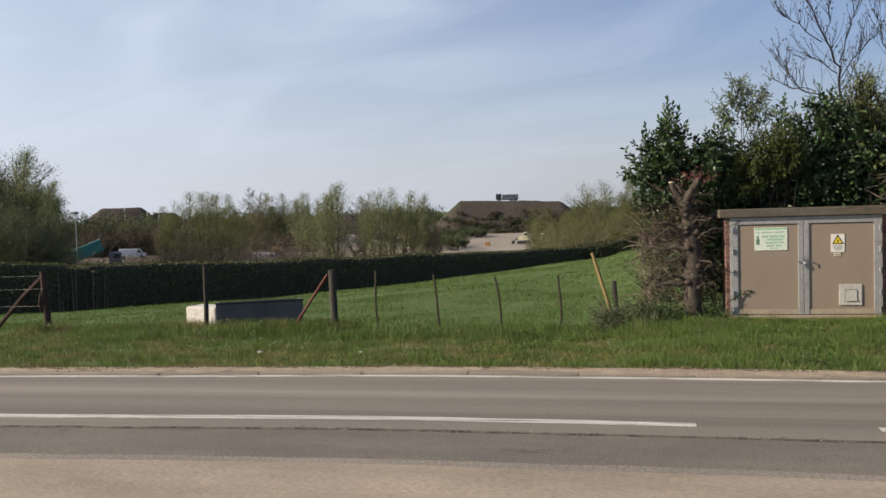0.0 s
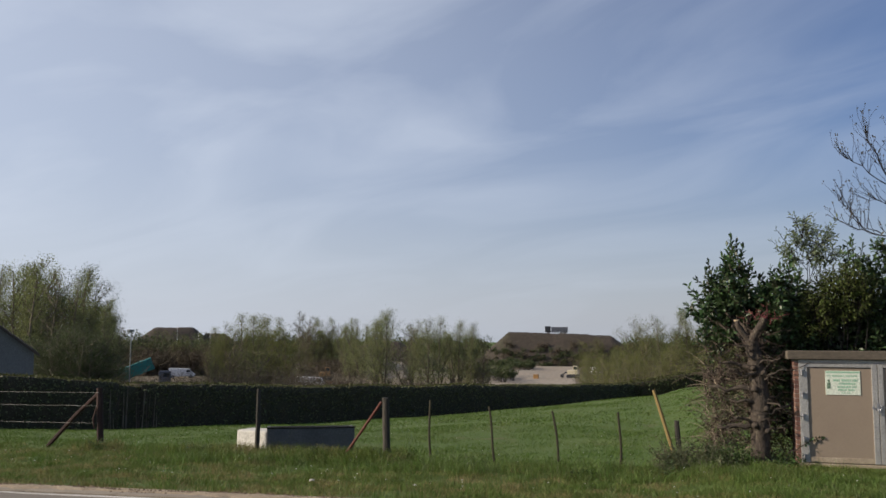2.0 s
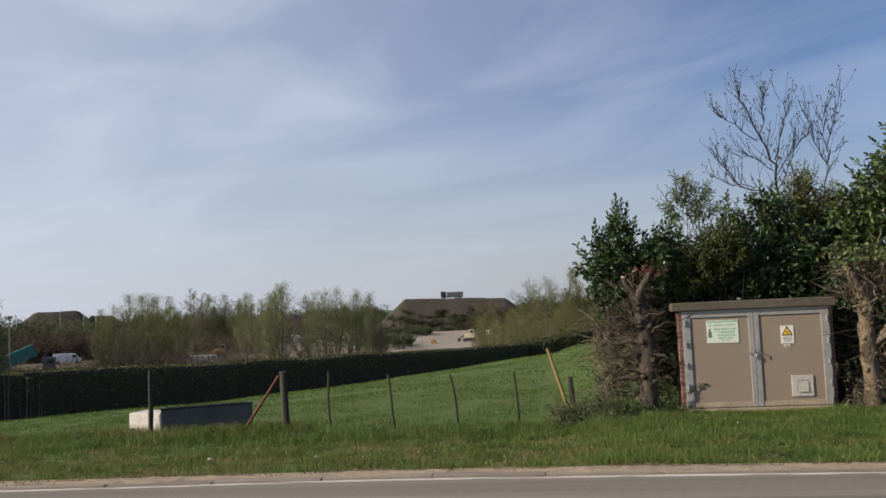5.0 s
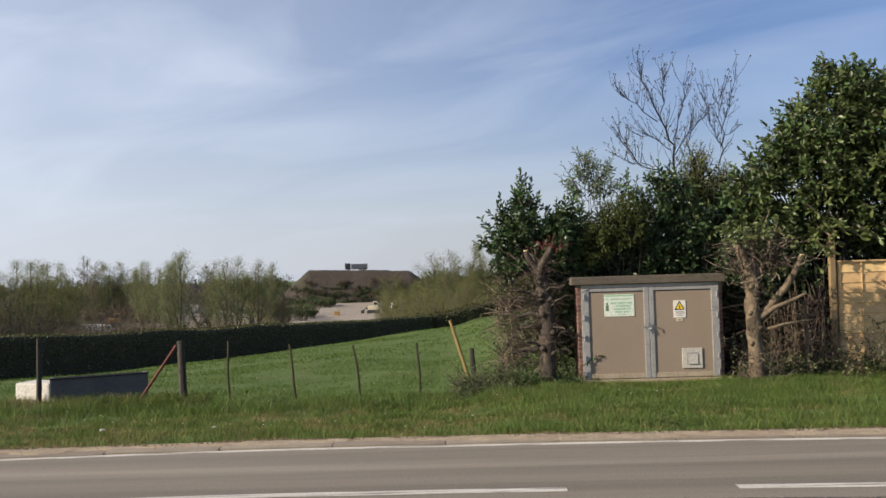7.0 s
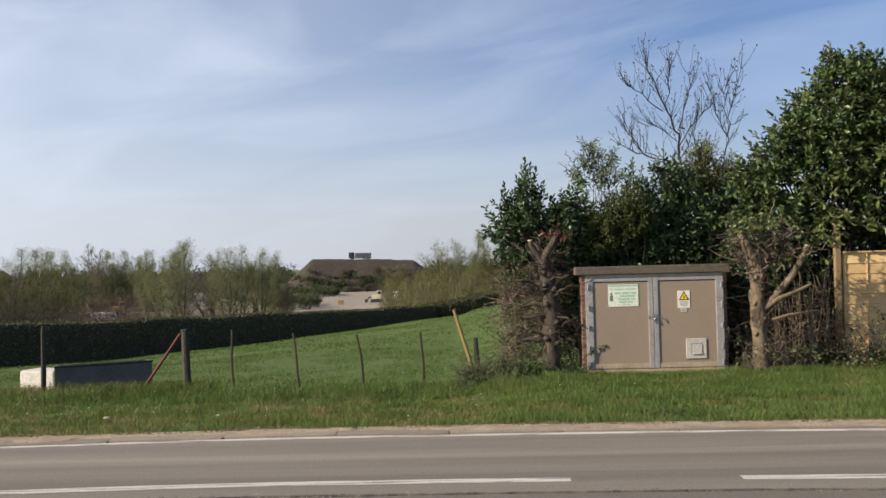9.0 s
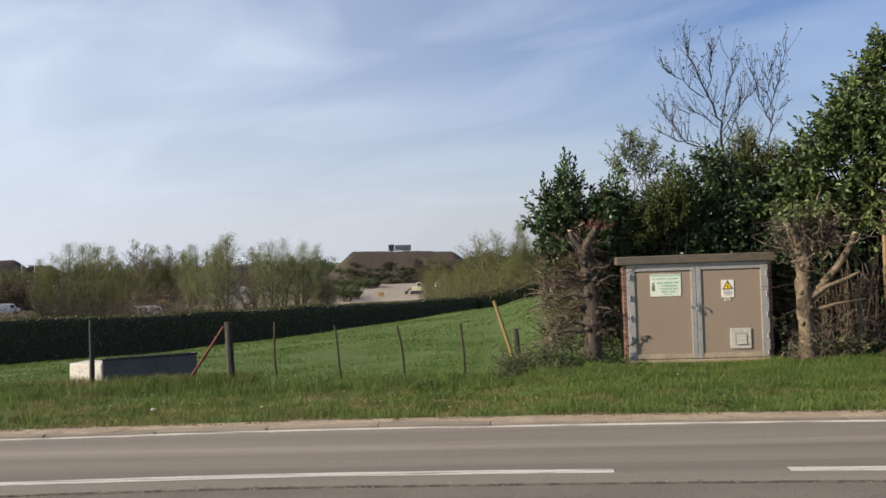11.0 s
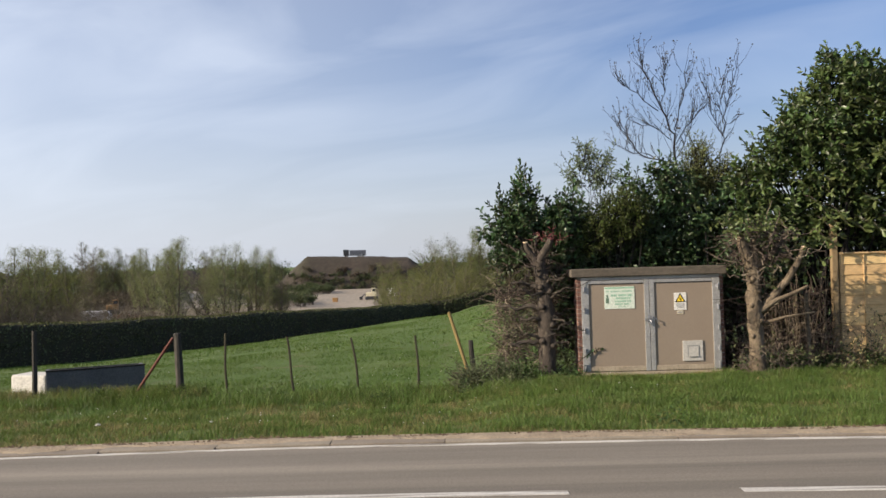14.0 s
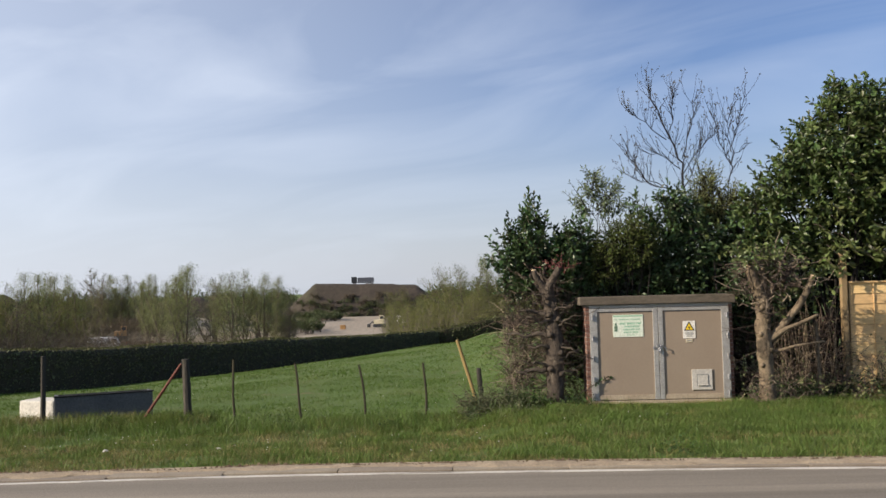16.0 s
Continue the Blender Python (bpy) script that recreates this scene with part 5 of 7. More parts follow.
build_bare_tree("bare_tree", (4.6, 18, -0.4), [(0.06, (4.6, 18, -0.5), (4.55, 18, 3.35)), (0.034, (4.55, 18, 3.3), (4.54, 18, 4.11), (4.29, 18, 4.58), (3.9, 18, 5.42), (3.87, 18, 5.73)), (0.016, (4.23, 18, 4.62), (3.65, 18, 5.08), (3.43, 18, 5.33)),
                (0.022, (4.52, 18, 3.55), (3.86, 18, 3.79), (3.57, 18, 4.17), (3.29, 18, 4.55)), (0.015, (4.11, 18, 3.66), (3.59, 18, 3.80), (3.14, 18, 4.06)), (0.016, (4.54, 18, 4.21), (4.78, 18, 5.03), (4.91, 18, 5.64)), (0.014, (4.31, 18, 4.62), (4.36, 18, 5.32), (4.45, 18, 5.77)),
                (0.014, (4.56, 18, 3.90), (5.02, 18, 4.54), (5.23, 18, 4.74)), (0.013, (4.5, 18, 4.00), (4.15, 18, 4.28), (3.72, 18, 4.40)), (0.014, (4.56, 18, 3.61), (4.87, 18, 4.21), (5.02, 18, 4.91))], "bare tree with thin budding branches behind the shrubs", 31)
build_bare_tree("bare_tree", (5.5, 18, -0.4), [(0.04, (5.45, 18, -0.5), (5.48, 18, 3.71)), (0.02, (5.48, 18, 3.71), (5.53, 18, 4.05), (5.3, 18, 4.67), (5.17, 18, 5.35)), (0.016, (5.52, 18, 4.05), (5.68, 18, 4.86), (5.83, 18, 5.86)), (0.012, (5.56, 18, 4.17), (5.89, 18, 4.51)),
                (0.011, (5.63, 18, 4.72), (5.92, 18, 5.05)), (0.012, (5.55, 18, 4.31), (5.48, 18, 4.93), (5.53, 18, 5.27))], "slim bare tree with a tall whip", 32)


def weeds(label, blobs, count, seed, mat, leaf=(0.03, 0.07)):
    """Low leafy weeds."""
    g = Geo()
    shoots(g, blobs, count, np.random.default_rng(seed), leaf=leaf, per=(4, 9), stem=(0.06, 0.2), shell=(0.3, 1.0))
    tagged(part("weeds", g, mat), label, "weeds", kind="stuff")


weeds("grey-green weeds at the end of the meadow fence", [((0.42, 13.5, -0.18), (0.42, 0.3, 0.28)), ((0.80, 13.3, -0.25), (0.4, 0.3, 0.2)), ((0.1, 13.6, -0.2), (0.3, 0.3, 0.16))], 950, 101, M_GREY_WEED, (0.024, 0.05))
weeds("dark green weeds at the foot of the pruned laurel", [((0.95, 13.45, -0.22), (0.5, 0.25, 0.30)), ((1.2, 13.4, -0.3), (0.6, 0.25, 0.16)), ((1.7, 13.3, -0.22), (0.22, 0.2, 0.22))], 480, 102, M_WEED)
weeds("leafy weeds along the foot of the wooden fence", [((5.0, 13.6, -0.12), (0.8, 0.3, 0.18)), ((6.4, 13.8, -0.12), (0.9, 0.25, 0.20)), ((7.6, 13.8, -0.12), (0.7, 0.25, 0.2))], 420, 103, M_WEED, (0.035, 0.08))
weeds("dark nettle clumps in the verge", [((x, y, ground_z(x, y) + 0.06), (0.13, 0.10, 0.07)) for x, y in ((2.03, 8.55), (-2.75, 13.2), (-9.7, 13.6), (-9.9, 13.75), (-5.7, 13.7), (-4.4, 13.6), (-1.2, 13.0), (-7.9, 13.7), (0.0, 12.9))], 240, 104, M_WEED, (0.025, 0.055))


def brambles(name, box, count, seed, label, reach=0.5, mat=None, r=0.006, leafy=0, lean=(0, 0, 0.3)):
    """A tangle of thin arching dead stems."""
    rng = np.random.default_rng(seed)
    g, lf = Geo(), Geo()
    lo, hi = np.array(box[0]), np.array(box[1])
    spots = []
    for i in range(count):
        a = lo + (hi - lo) * rng.random(3)
        d = unit(rng.normal(size=3) * [1, 0.6, 0.9] + lean)
        L = reach * rng.uniform(0.4, 1.3)
        pts, p = [a], a
        for k in range(5):
            d = unit(d + rng.normal(size=3) * 0.25 + [0, 0, -0.08 * k])
            p = p + d * L / 5
            pts.append(p)
        g.tube([tuple(q) for q in pts], taper(r * rng.uniform(0.5, 1.3), 0.0015, 5), 3, cap=False)
        spots += pts[2:]
    ob = tagged(part(name, g, mat or M_TWIG), label, "brambles", kind="stuff")
    if leafy:
        s = np.array(spots)[rng.integers(0, len(spots), leafy)]
        L = rng.uniform(0.03, 0.06, leafy)
        leaves(lf, s + rng.normal(size=s.shape) * 0.02, rng.normal(size=s.shape), L, L * 0.6, rng)
        tagged(part("bramble_leaves", lf, M_HEDGE), "small dark bramble leaves among dead stems", "leaves", kind="stuff")
    return ob


brambles("dead_brush", ((0.62, 13.85, 0.0), (1.72, 14.25, 1.55)), 760, 41, "tangle of dead brown twigs round the pruned trunk", 0.45, r=0.0065, leafy=620)
brambles("dead_brush", ((0.62, 13.82, 0.0), (1.3, 14.2, 1.05)), 420, 42, "heap of dry cut branches beside the trunk", 0.55, M_DRY, 0.007)
brambles("dead_brush", ((4.2, 13.9, -0.1), (5.85, 14.3, 1.0)), 900, 43, "tangle of dead stems between cabinet and fence", 0.55, r=0.0075, leafy=160)
brambles("dead_brush", ((4.35, 13.75, -0.25), (5.9, 14.1, 0.35)), 260, 56, "pale dry stalks standing between cabinet and fence", 0.6, M_DRY, 0.007, lean=(0, 0, 1.3))
brambles("dead_brush", ((4.1, 12.95, -0.25), (4.95, 13.3, 0.2)), 150, 49, "dry stalks and grass round the foot of the pollard", 0.34, M_DRY, 0.005, leafy=160)
brambles("dead_brush", ((1.3, 14.0, -0.3), (1.92, 14.35, 0.7)), 320, 50, "dark tangle of stems beside the cabinet wall", 0.4, leafy=320)
brambles("bramble_stems", ((4.5, 13.2, -0.2), (8.2, 13.8, 0.15)), 240, 44, "low brambles creeping along the foot of the fence", 0.38, leafy=1200)
brambles("bramble_stems", ((-0.1, 13.3, -0.3), (1.1, 14.1, 0.05)), 90, 45, "low brambles and weeds at the end of the meadow fence", 0.3, leafy=350)
brambles("bramble_stems", ((6.2, 13.75, -0.1), (7.3, 13.98, 0.4)), 40, 46, "thin bramble shoots climbing in front of the fence panel", 0.75, leafy=320, lean=(0.1, -0.1, 1.2))


# tall dead stems by the fence
def dry_stems():
    rng = np.random.default_rng(47)
    g = Geo()
    for i in range(46):
        x, y = rng.uniform(4.7, 5.9), rng.uniform(13.75, 14.0)
        g.tube(crooked((x, y, -0.2), (x + rng.normal() * 0.12, y, rng.uniform(0.5, 1.35)), 0.015, rng, 5), taper(0.008, 0.004, 5), 4, cap=False)
    tagged(part("dry_stems", g, M_BARK_PALE), "dry upright stems beside the timber post", "stems", kind="stuff")
    g = Geo()
    g.tube([(5.38, 13.55, -0.3), (5.37, 13.55, 0.35), (5.35, 13.55, 1.0)], [0.035, 0.032, 0.03], 8)
    tagged(part("garden_stake", g, M_BARK_PALE), "short pale wooden stake among dead stems", "stake")


dry_stems()


# twig reaching over the cabinet door
def twig_over_door():
    rng = np.random.default_rng(48)
    t = thing("laurel_twig", (1.7, 13.45, -0.3), "dark laurel twig reaching across the cabinet door", "twig")
    g = Geo().tube(crooked((1.70, 13.44, 0.0), (2.02, 13.524, 0.175), 0.010, rng), taper(0.010, 0.006), 5, cap=False)
    g.tube(crooked((2.02, 13.524, 0.175), (2.19, 13.548, 0.245), 0.004, rng), taper(0.006, 0.003), 5, cap=False)
    part("stem", g, M_BARK, t)
    lf = Geo()
    n = 16
    at = np.stack([np.linspace(1.93, 2.19, n), np.linspace(13.510, 13.545, n), np.linspace(0.13, 0.25, n)], 1)
    way = np.stack([rng.normal(size=n) * 0.6 + 0.5, rng.normal(size=n) * 0.06, rng.choice([-0.8, 0.9], n) + rng.normal(size=n) * 0.3], 1)
    L = rng.uniform(0.04, 0.065, n)
    leaves(lf, at, way, L, L * 0.5, rng, fold=0.06)
    part("leaves", lf, M_LAUREL, t)


twig_over_door()


# ---- clipped hedges ----
def build_hedge(a, b, height, width, seed, label, lit=False, per=150, leaf=(0.07, 0.12), ragged=0.05, gap=None, low_end=1.0):
    rng = np.random.default_rng(seed)
    a, b = np.array(a, float), np.array(b, float)
    L = np.linalg.norm(b - a)
    u = (b - a) / L
    nrm = np.array([u[1], -u[0]])
    mid = (a + b) / 2
    t = thing("hedge", (mid[0], mid[1], ground_z(*mid)), label, "hedge")
    n = int(L / 0.4)
    rows = []
    prof = ((0.5, -0.1), (0.5, 0.35), (0.49, 0.75), (0.42, 0.985), (0.1, 1.0), (-0.3, 1.0), (-0.45, 0.97), (-0.5, 0.6), (-0.5, -0.1))
    for i in range(n + 1):
        s = L * i / n
        p = a + u * s
        g0 = ground_z(p[0], p[1])
        h = height * (1 + 0.025 * noise.noise(Vector((s * 0.25, seed, 0))) + 0.02 * noise.noise(Vector((s * 1.1, seed, 3)))) * (low_end + (1 - low_end) * smooth_step(0, 16, s))
        rows.append([(*(p + nrm * q * width * (1 + 0.08 * noise.noise(Vector((s * 0.8, k, 1))))), g0 + z * h) for k, (q, z) in enumerate(prof)])
    k = len(prof)
    g = Geo().add([v for r in rows for v in r], [(i * k + j, (i + 1) * k + j, (i + 1) * k + j + 1, i * k + j + 1) for i in range(n) for j in range(k - 1)]
                  + [tuple(range(k)), tuple(n * k + j for j in range(k))[::-1]])
    # solid core; its dark colour stands in for the shade between leaves and twigs
    part("core", g, M_HEDGE_CORE, t, "solid core coloured dark like the shaded twigs inside", smooth=True)
    if gap:
        stalks = Geo()
        for i in range(gap):
            p = a + u * rng.uniform(0, L) + nrm * width * rng.uniform(0.50, 0.62)
            q = p + rng.normal(size=2) * 0.06
            z = ground_z(*p)
            stalks.tube([(p[0], p[1], z - 0.1), (q[0], q[1], z + height * rng.uniform(0.6, 1.0))], [0.018, 0.010], 5, cap=False)
        part("stalk", stalks, M_DRY, t, "pale bare stems")
    R = np.array(rows)

    def scatter(j0, j1, count):
        i = rng.integers(0, n, count)
        s, q = rng.random((count, 1)), rng.random((count, 1))
        j = rng.integers(j0, j1, count)
        return (R[i, j] * (1 - s) + R[i + 1, j] * s) * (1 - q) + (R[i, j + 1] * (1 - s) + R[i + 1, j + 1] * s) * q

    front = scatter(0, 3, int(L * height * per))
    front += rng.normal(size=front.shape) * 0.03
    out = np.array([nrm[0], nrm[1], 0.25])
    Lf = rng.uniform(*leaf, len(front))
    lf = leaflets(Geo(), front, out + rng.normal(size=front.shape) * 0.9, Lf, Lf * 0.6, rng)
    part("leaves", lf, M_SPRING_DARK if lit else M_HEDGE, t)
    top = scatter(3, 6, int(L * width * per * 1.8))
    top[:, 2] += np.abs(rng.normal(size=len(top))) * ragged * 0.6
    Lf = rng.uniform(*leaf, len(top)) * 0.7
    lt = leaflets(Geo(), top, rng.normal(size=top.shape) * 0.6 + [0, 0, 0.9], Lf, Lf * 0.55, rng)
    part("top_growth", lt, M_HEDGE_TOP, t, "lighter olive regrowth on top")
    return t


def hedge_x(y):
    return -20.5 + (y - 22) * 0.32


build_hedge((hedge_x(14.5), 14.5), (hedge_x(27.0), 27.0), 1.64, 0.95, 51, "clipped green hedge along the pasture, its face in shade", per=170)
build_hedge((hedge_x(27.9), 27.9), (hedge_x(77.0), 77.0), 1.74, 0.95, 52, "long clipped dark green hedge behind the pasture", per=120, leaf=(0.08, 0.14), low_end=0.92)
build_hedge((hedge_x(26.6), 26.6), (hedge_x(28.6), 28.6), 1.54, 0.80, 53, "thin bare stretch of the hedge with pale stems", per=95, gap=34)
build_hedge((-3.4, 77.6), (9.0, 82.5), 1.75, 1.5, 54, "sunlit ivy-clad hedge at the far pasture corner", lit=True, per=70, leaf=(0.15, 0.26), ragged=0.16)


# ---- far trees ----
def tree_kind(kind, seed):
    """Meshes of a tree of height one: a stem or two with rising branches, and a loose crown."""
    rng = np.random.default_rng(seed)
    g, pos = Geo(), []
    stems, wide, start, rise, per, rad, n = {"slender": (2, 0.14, 0.22, 1.0, 25, 0.044, 32), "stemmed": (3, 0.15, 0.36, 1.0, 26, 0.048, 24), "round": (3, 0.26, 0.10, 0.6, 30, 0.054, 28), "bare": (4, 0.24, 0.10, 0.8, 7, 0.04, 30)}[kind]
    for k in range(stems):
        lean = rng.normal(size=2) * (0.05 if kind == "slender" else 0.13)
        high = 1.0 if k == 0 else rng.uniform(0.72, 0.95)
        foot = rng.normal(size=2) * 0.03
        line = [np.array([foot[0] + lean[0] * s + 0.012 * math.sin(s * 7 + k), foot[1] + lean[1] * s, -0.03 + (high + 0.03) * s]) for s in np.linspace(0, 1, 9)]
        g.tube([tuple(p) for p in line], taper(0.015 if kind != "bare" else 0.012, 0.002, 8), 5, cap=False)
        for i in range(n):
            s = start + (0.97 - start) * (i + rng.random()) / n
            f = s * 8
            j = min(int(f), 7)
            a = line[j] + (line[j + 1] - line[j]) * (f - j)
            u = (s - start) / (1 - start)
            reach = wide * (0.35 + 1.5 * u * (1 - u) + 0.45 * (1 - u)) * rng.uniform(0.55, 1.15)
            ang = rng.uniform(0, 2 * math.pi)
            d = unit(np.array([math.cos(ang), math.sin(ang), rise * rng.uniform(0.6, 1.5)]))
            b = a + d * reach
            m = (a + b) / 2 + np.array([0, 0, -0.015])
            g.tube([tuple(a), tuple(m), tuple(b)], [0.005 * (1.2 - u), 0.003, 0.0012], 3, cap=False)
            for q in range(6):
                c = a + (b - a) * rng.uniform(0.3, 1.0)
                e = c + unit(rng.normal(size=3) + d * 0.8 + [0, 0, 0.4]) * reach * rng.uniform(0.2, 0.45)
                if q < (6 if kind == "bare" else 2):
                    g.tube([tuple(c), tuple(e)], [0.0018, 0.0008], 3, cap=False)
                w = rng.random((per, 1))
                pos.append(c + (e - c) * w + np.clip(rng.normal(size=(per, 3)), -1.15, 1.15) * rad * rng.uniform(0.5, 1, (per, 1)))
    pos = np.concatenate(pos)
    Ls = rng.uniform(0.005, 0.0095, len(pos))
    c = leaflets(Geo(), pos, rng.normal(size=pos.shape), Ls, Ls * 0.75, rng)
    return g.mesh("trunk"), c.mesh("crown")


KINDS = {"slender": [tree_kind("slender", s) for s in (1, 2, 3)], "round": [tree_kind("round", s) for s in (4, 5, 6)], "bare": [tree_kind("bare", s) for s in (7, 8)], "stemmed": [tree_kind("stemmed", s) for s in (9, 10, 12)]}
LABELS = {"stemmed": "spring tree with bare lower stems and pale green top", "slender": "slender spring tree with thin pale green leaves", "round": "bushy spring tree with olive green leaves", "bare": "nearly leafless brown tree with many branches"}
MADE = {}


def far_tree(kind, variant, x, y, height, turn, dark=False):
    key = (kind, variant, dark)
    base = Vector((x, y, ground_z(x, y)))
    m = Matrix.Translation(base) @ pose(0, 0, 0, 0, 0, turn)
    trunk, crown = KINDS[kind][variant]
    t = thing("tree", (0, 0, 0), LABELS[kind] if not dark else "dark green bushy tree behind the hedge", "tree", "trees beyond the hedge")
    if dark:
        if key not in MADE:
            MADE[key] = crown.copy()
            MADE[key].materials.clear()
        crown = MADE[key]
    part("trunk", trunk, M_TWIG_FAR, t)
    part("crown", crown, M_SPRING_DARK if dark else {"bare": M_SPRING, "slender": M_BIRCH, "stemmed": M_BIRCH, "round": M_SPRING}[kind], t)
    t.scale = (height, height, height)
    t.matrix_basis = m @ Matrix.Diagonal((height, height, height, 1))


SKYLINE = ((-47, 0.070), (-40.3, 0.074), (-37.9, 0.073), (-36.8, 0.064), (-36.3, 0.042), (-35.3, 0.042), (-33.8, 0.027), (-32.9, 0.014), (-31, 0.004), (-29, 0.006), (-27.3, 0.020), (-26, 0.027), (-24, 0.032), (-22, 0.023),
           (-20.6, 0.019), (-19.2, 0.029), (-17.5, 0.022), (-16.5, 0.024), (-15.7, 0.028), (-14, 0.018), (-12.3, 0.023), (-11.8, 0.010), (-11.2, -0.006))
SKYLINE_RIGHT = ((-4.9, -0.010), (-4.6, 0.002), (-3.5, 0.0), (-2, 0.010), (-0.8, 0.024), (0.2, 0.042), (1.5, 0.045), (2.8, 0.056), (8, 0.058))


def plant(profile, step, near, far, rng, mix=(0.48, 0.30, 0.22)):
    bs, ss = [p[0] for p in profile], [p[1] for p in profile]
    b = bs[0]
    tall = True
    while b < bs[-1]:
        d = rng.uniform(near, far)
        if -23.9 < b < -19.9:
            d = rng.uniform(188, 208)   # behind the parked vehicles
        x, y = d * math.sin(radians(b)), d * math.cos(radians(b))
        tall = rng.random() < 0.58
        h = (1.6 + float(np.interp(b, bs, ss)) * d - ground_z(x, y)) * (rng.uniform(0.9, 1.04) if tall else rng.uniform(0.55, 0.82))
        kind = rng.choices(("slender", "round", "bare"), mix if h > 7 else (0.2, 0.5, 0.3))[0]
        if b > -6 and kind == "bare":
            kind = "slender"
        if -19.9 < b < -12.6:
            if rng.random() < (0.5 if -18.6 < b < -13.2 else 0.25):
                b += step
                continue
            kind = "stemmed" if kind != "bare" else "bare"
            h *= 1.0 if tall else 1.3
        far_tree(kind, rng.randrange(len(KINDS[kind])), x, y, h, rng.uniform(0, 360), dark=b < -35 and kind == "round")
        b += step * rng.uniform(0.6, 1.4)


tree_rng = random.Random(77)
plant([p for p in SKYLINE if p[0] <= -35.3] + [(-34.9, 0.036)], 0.22, 88, 125, tree_rng, (0.4, 0.48, 0.12))
plant([p for p in SKYLINE if -35.3 <= p[0] <= -29], 0.5, 205, 230, tree_rng)
plant([p for p in SKYLINE if -29 <= p[0] <= -19], 0.34, 90, 128, tree_rng, (0.36, 0.36, 0.28))
plant([p for p in SKYLINE if p[0] >= -19.3], 0.38, 90, 128, tree_rng)
plant(SKYLINE_RIGHT, 0.46, 92, 112, tree_rng, (0.25, 0.70, 0.05))
for b, d, s in ((-37.7, 72, 0.010), (-36.9, 70, 0.014), (-36.5, 74, 0.0), (-35.8, 71, 0.008), (-38.2, 70, 0.004), (-39.1, 74, 0.01), (-34.9, 76, -0.014), (-37.2, 72, 0.012), (-36.2, 70, 0.004), (-35.2, 74, 0.0), (-38.6, 75, 0.012), (-39.6, 72, 0.0), (-3.9, 90, -0.016), (-1.8, 92, -0.012), (0.6, 90, -0.005)):
    x, y = d * math.sin(radians(b)), d * math.cos(radians(b))
    far_tree("round", int(abs(b * 10)) % 3, x, y, 1.6 + s * d - ground_z(x, y), b * 50, dark=b < -30)


def far_scrub(bearings, dist, top, count, seed, label, mat, leaf=0.11, twigs=16, per=210):
    """Joined undergrowth between and under the far trees."""
    rng = np.random.default_rng(seed)
    g, lf = Geo(), Geo()
    for i in range(count):
        b, d = rng.uniform(*bearings), rng.uniform(*dist)
        p = on_ground(b, d)
        h = max(1.2, (1.6 + rng.uniform(*top) * d) - p.z)
        ends = []
        for k in range(twigs):
            e = np.array([p.x + rng.normal() * h * 0.32, p.y + rng.normal() * h * 0.32, p.z + h * rng.uniform(0.45, 1.0)])
            m = (np.array(p) + e) / 2 + rng.normal(size=3) * 0.15
            g.tube([(p.x + rng.normal() * 0.3, p.y, p.z - 0.2), tuple(m), tuple(e)], [0.035, 0.02, 0.008], 3, cap=False)
            ends += [m * 0.4 + e * 0.6, e]
        q = np.repeat(np.array(ends), max(1, per * 2 // len(ends) + 1), 0)
        q = q + rng.normal(size=q.shape) * h * 0.07
        Ls = rng.uniform(0.6, 1.2, len(q)) * leaf
        leaflets(lf, q, rng.normal(size=q.shape), Ls, Ls * 0.7, rng)
    tagged(part("scrub_twigs", g, M_TWIG_FAR), label, "scrub", kind="stuff")
    tagged(part("scrub_leaves", lf, mat), label, "scrub", kind="stuff")


far_scrub((-29.3, -18.7), (182, 194), (-0.036, -0.020), 80, 76, "brown and grey thicket behind the parked vehicles", M_SCRUB, leaf=0.25, per=130)
far_scrub((-34.6, -28.6), (84, 100), (-0.050, -0.0405), 75, 79, "low dark brown scrub behind the hedge", M_SCRUB)
far_scrub((-45, -34.6), (80, 96), (-0.035, -0.005), 60, 61, "brown leafless scrub under the trees", M_SCRUB)
far_scrub((-34.2, -29.2), (196, 208), (-0.030, -0.006), 75, 67, "brown scrub behind the parked lorries", M_SCRUB, leaf=0.3)
far_scrub((-29.3, -24.4), (84, 110), (-0.045, -0.018), 40, 62, "brown leafless scrub beyond the hedge", M_SCRUB)
far_scrub((-24.6, -19.4), (85, 100), (-0.045, -0.027), 62, 80, "brown twiggy scrub in front of the parked vehicles", M_SCRUB, per=120, twigs=26)
far_scrub((-24.4, -12.2), (84, 96), (-0.055, -0.042), 70, 74, "low brown scrub in front of the haul road", M_SCRUB)
far_scrub((-29.3, -24.4), (100, 128), (-0.035, -0.012), 26, 68, "olive spring undergrowth among the trees", M_SPRING)
far_scrub((-4.1, 6), (86, 96), (-0.034, -0.010), 60, 63, "green bushes behind the far hedge", M_SPRING)
far_scrub((-48, -28), (215, 240), (-0.002, 0.006), 110, 69, "distant belt of dull green woodland", M_SPRING_DARK, leaf=0.5, per=120)
far_scrub((-28, -11.2), (320, 360), (-0.002, 0.005), 80, 70, "far belt of dull green woodland", M_SPRING_DARK, leaf=0.7, per=150)
far_scrub((-3.2, 9), (320, 350), (-0.002, 0.005), 50, 71, "far dull green woodland beside the heap", M_SPRING_DARK, leaf=0.7, per=150)
far_scrub((-10.8, -8.3), (235, 262), (-0.027, -0.0215), 44, 75, "dark bushes at the back of the quarry yard", M_SPRING_DARK, leaf=0.3, per=160)
far_scrub((-12.6, -9.6), (168, 196), (-0.040, -0.024), 26, 72, "dark bushes beside the quarry yard", M_SPRING_DARK, leaf=0.3)


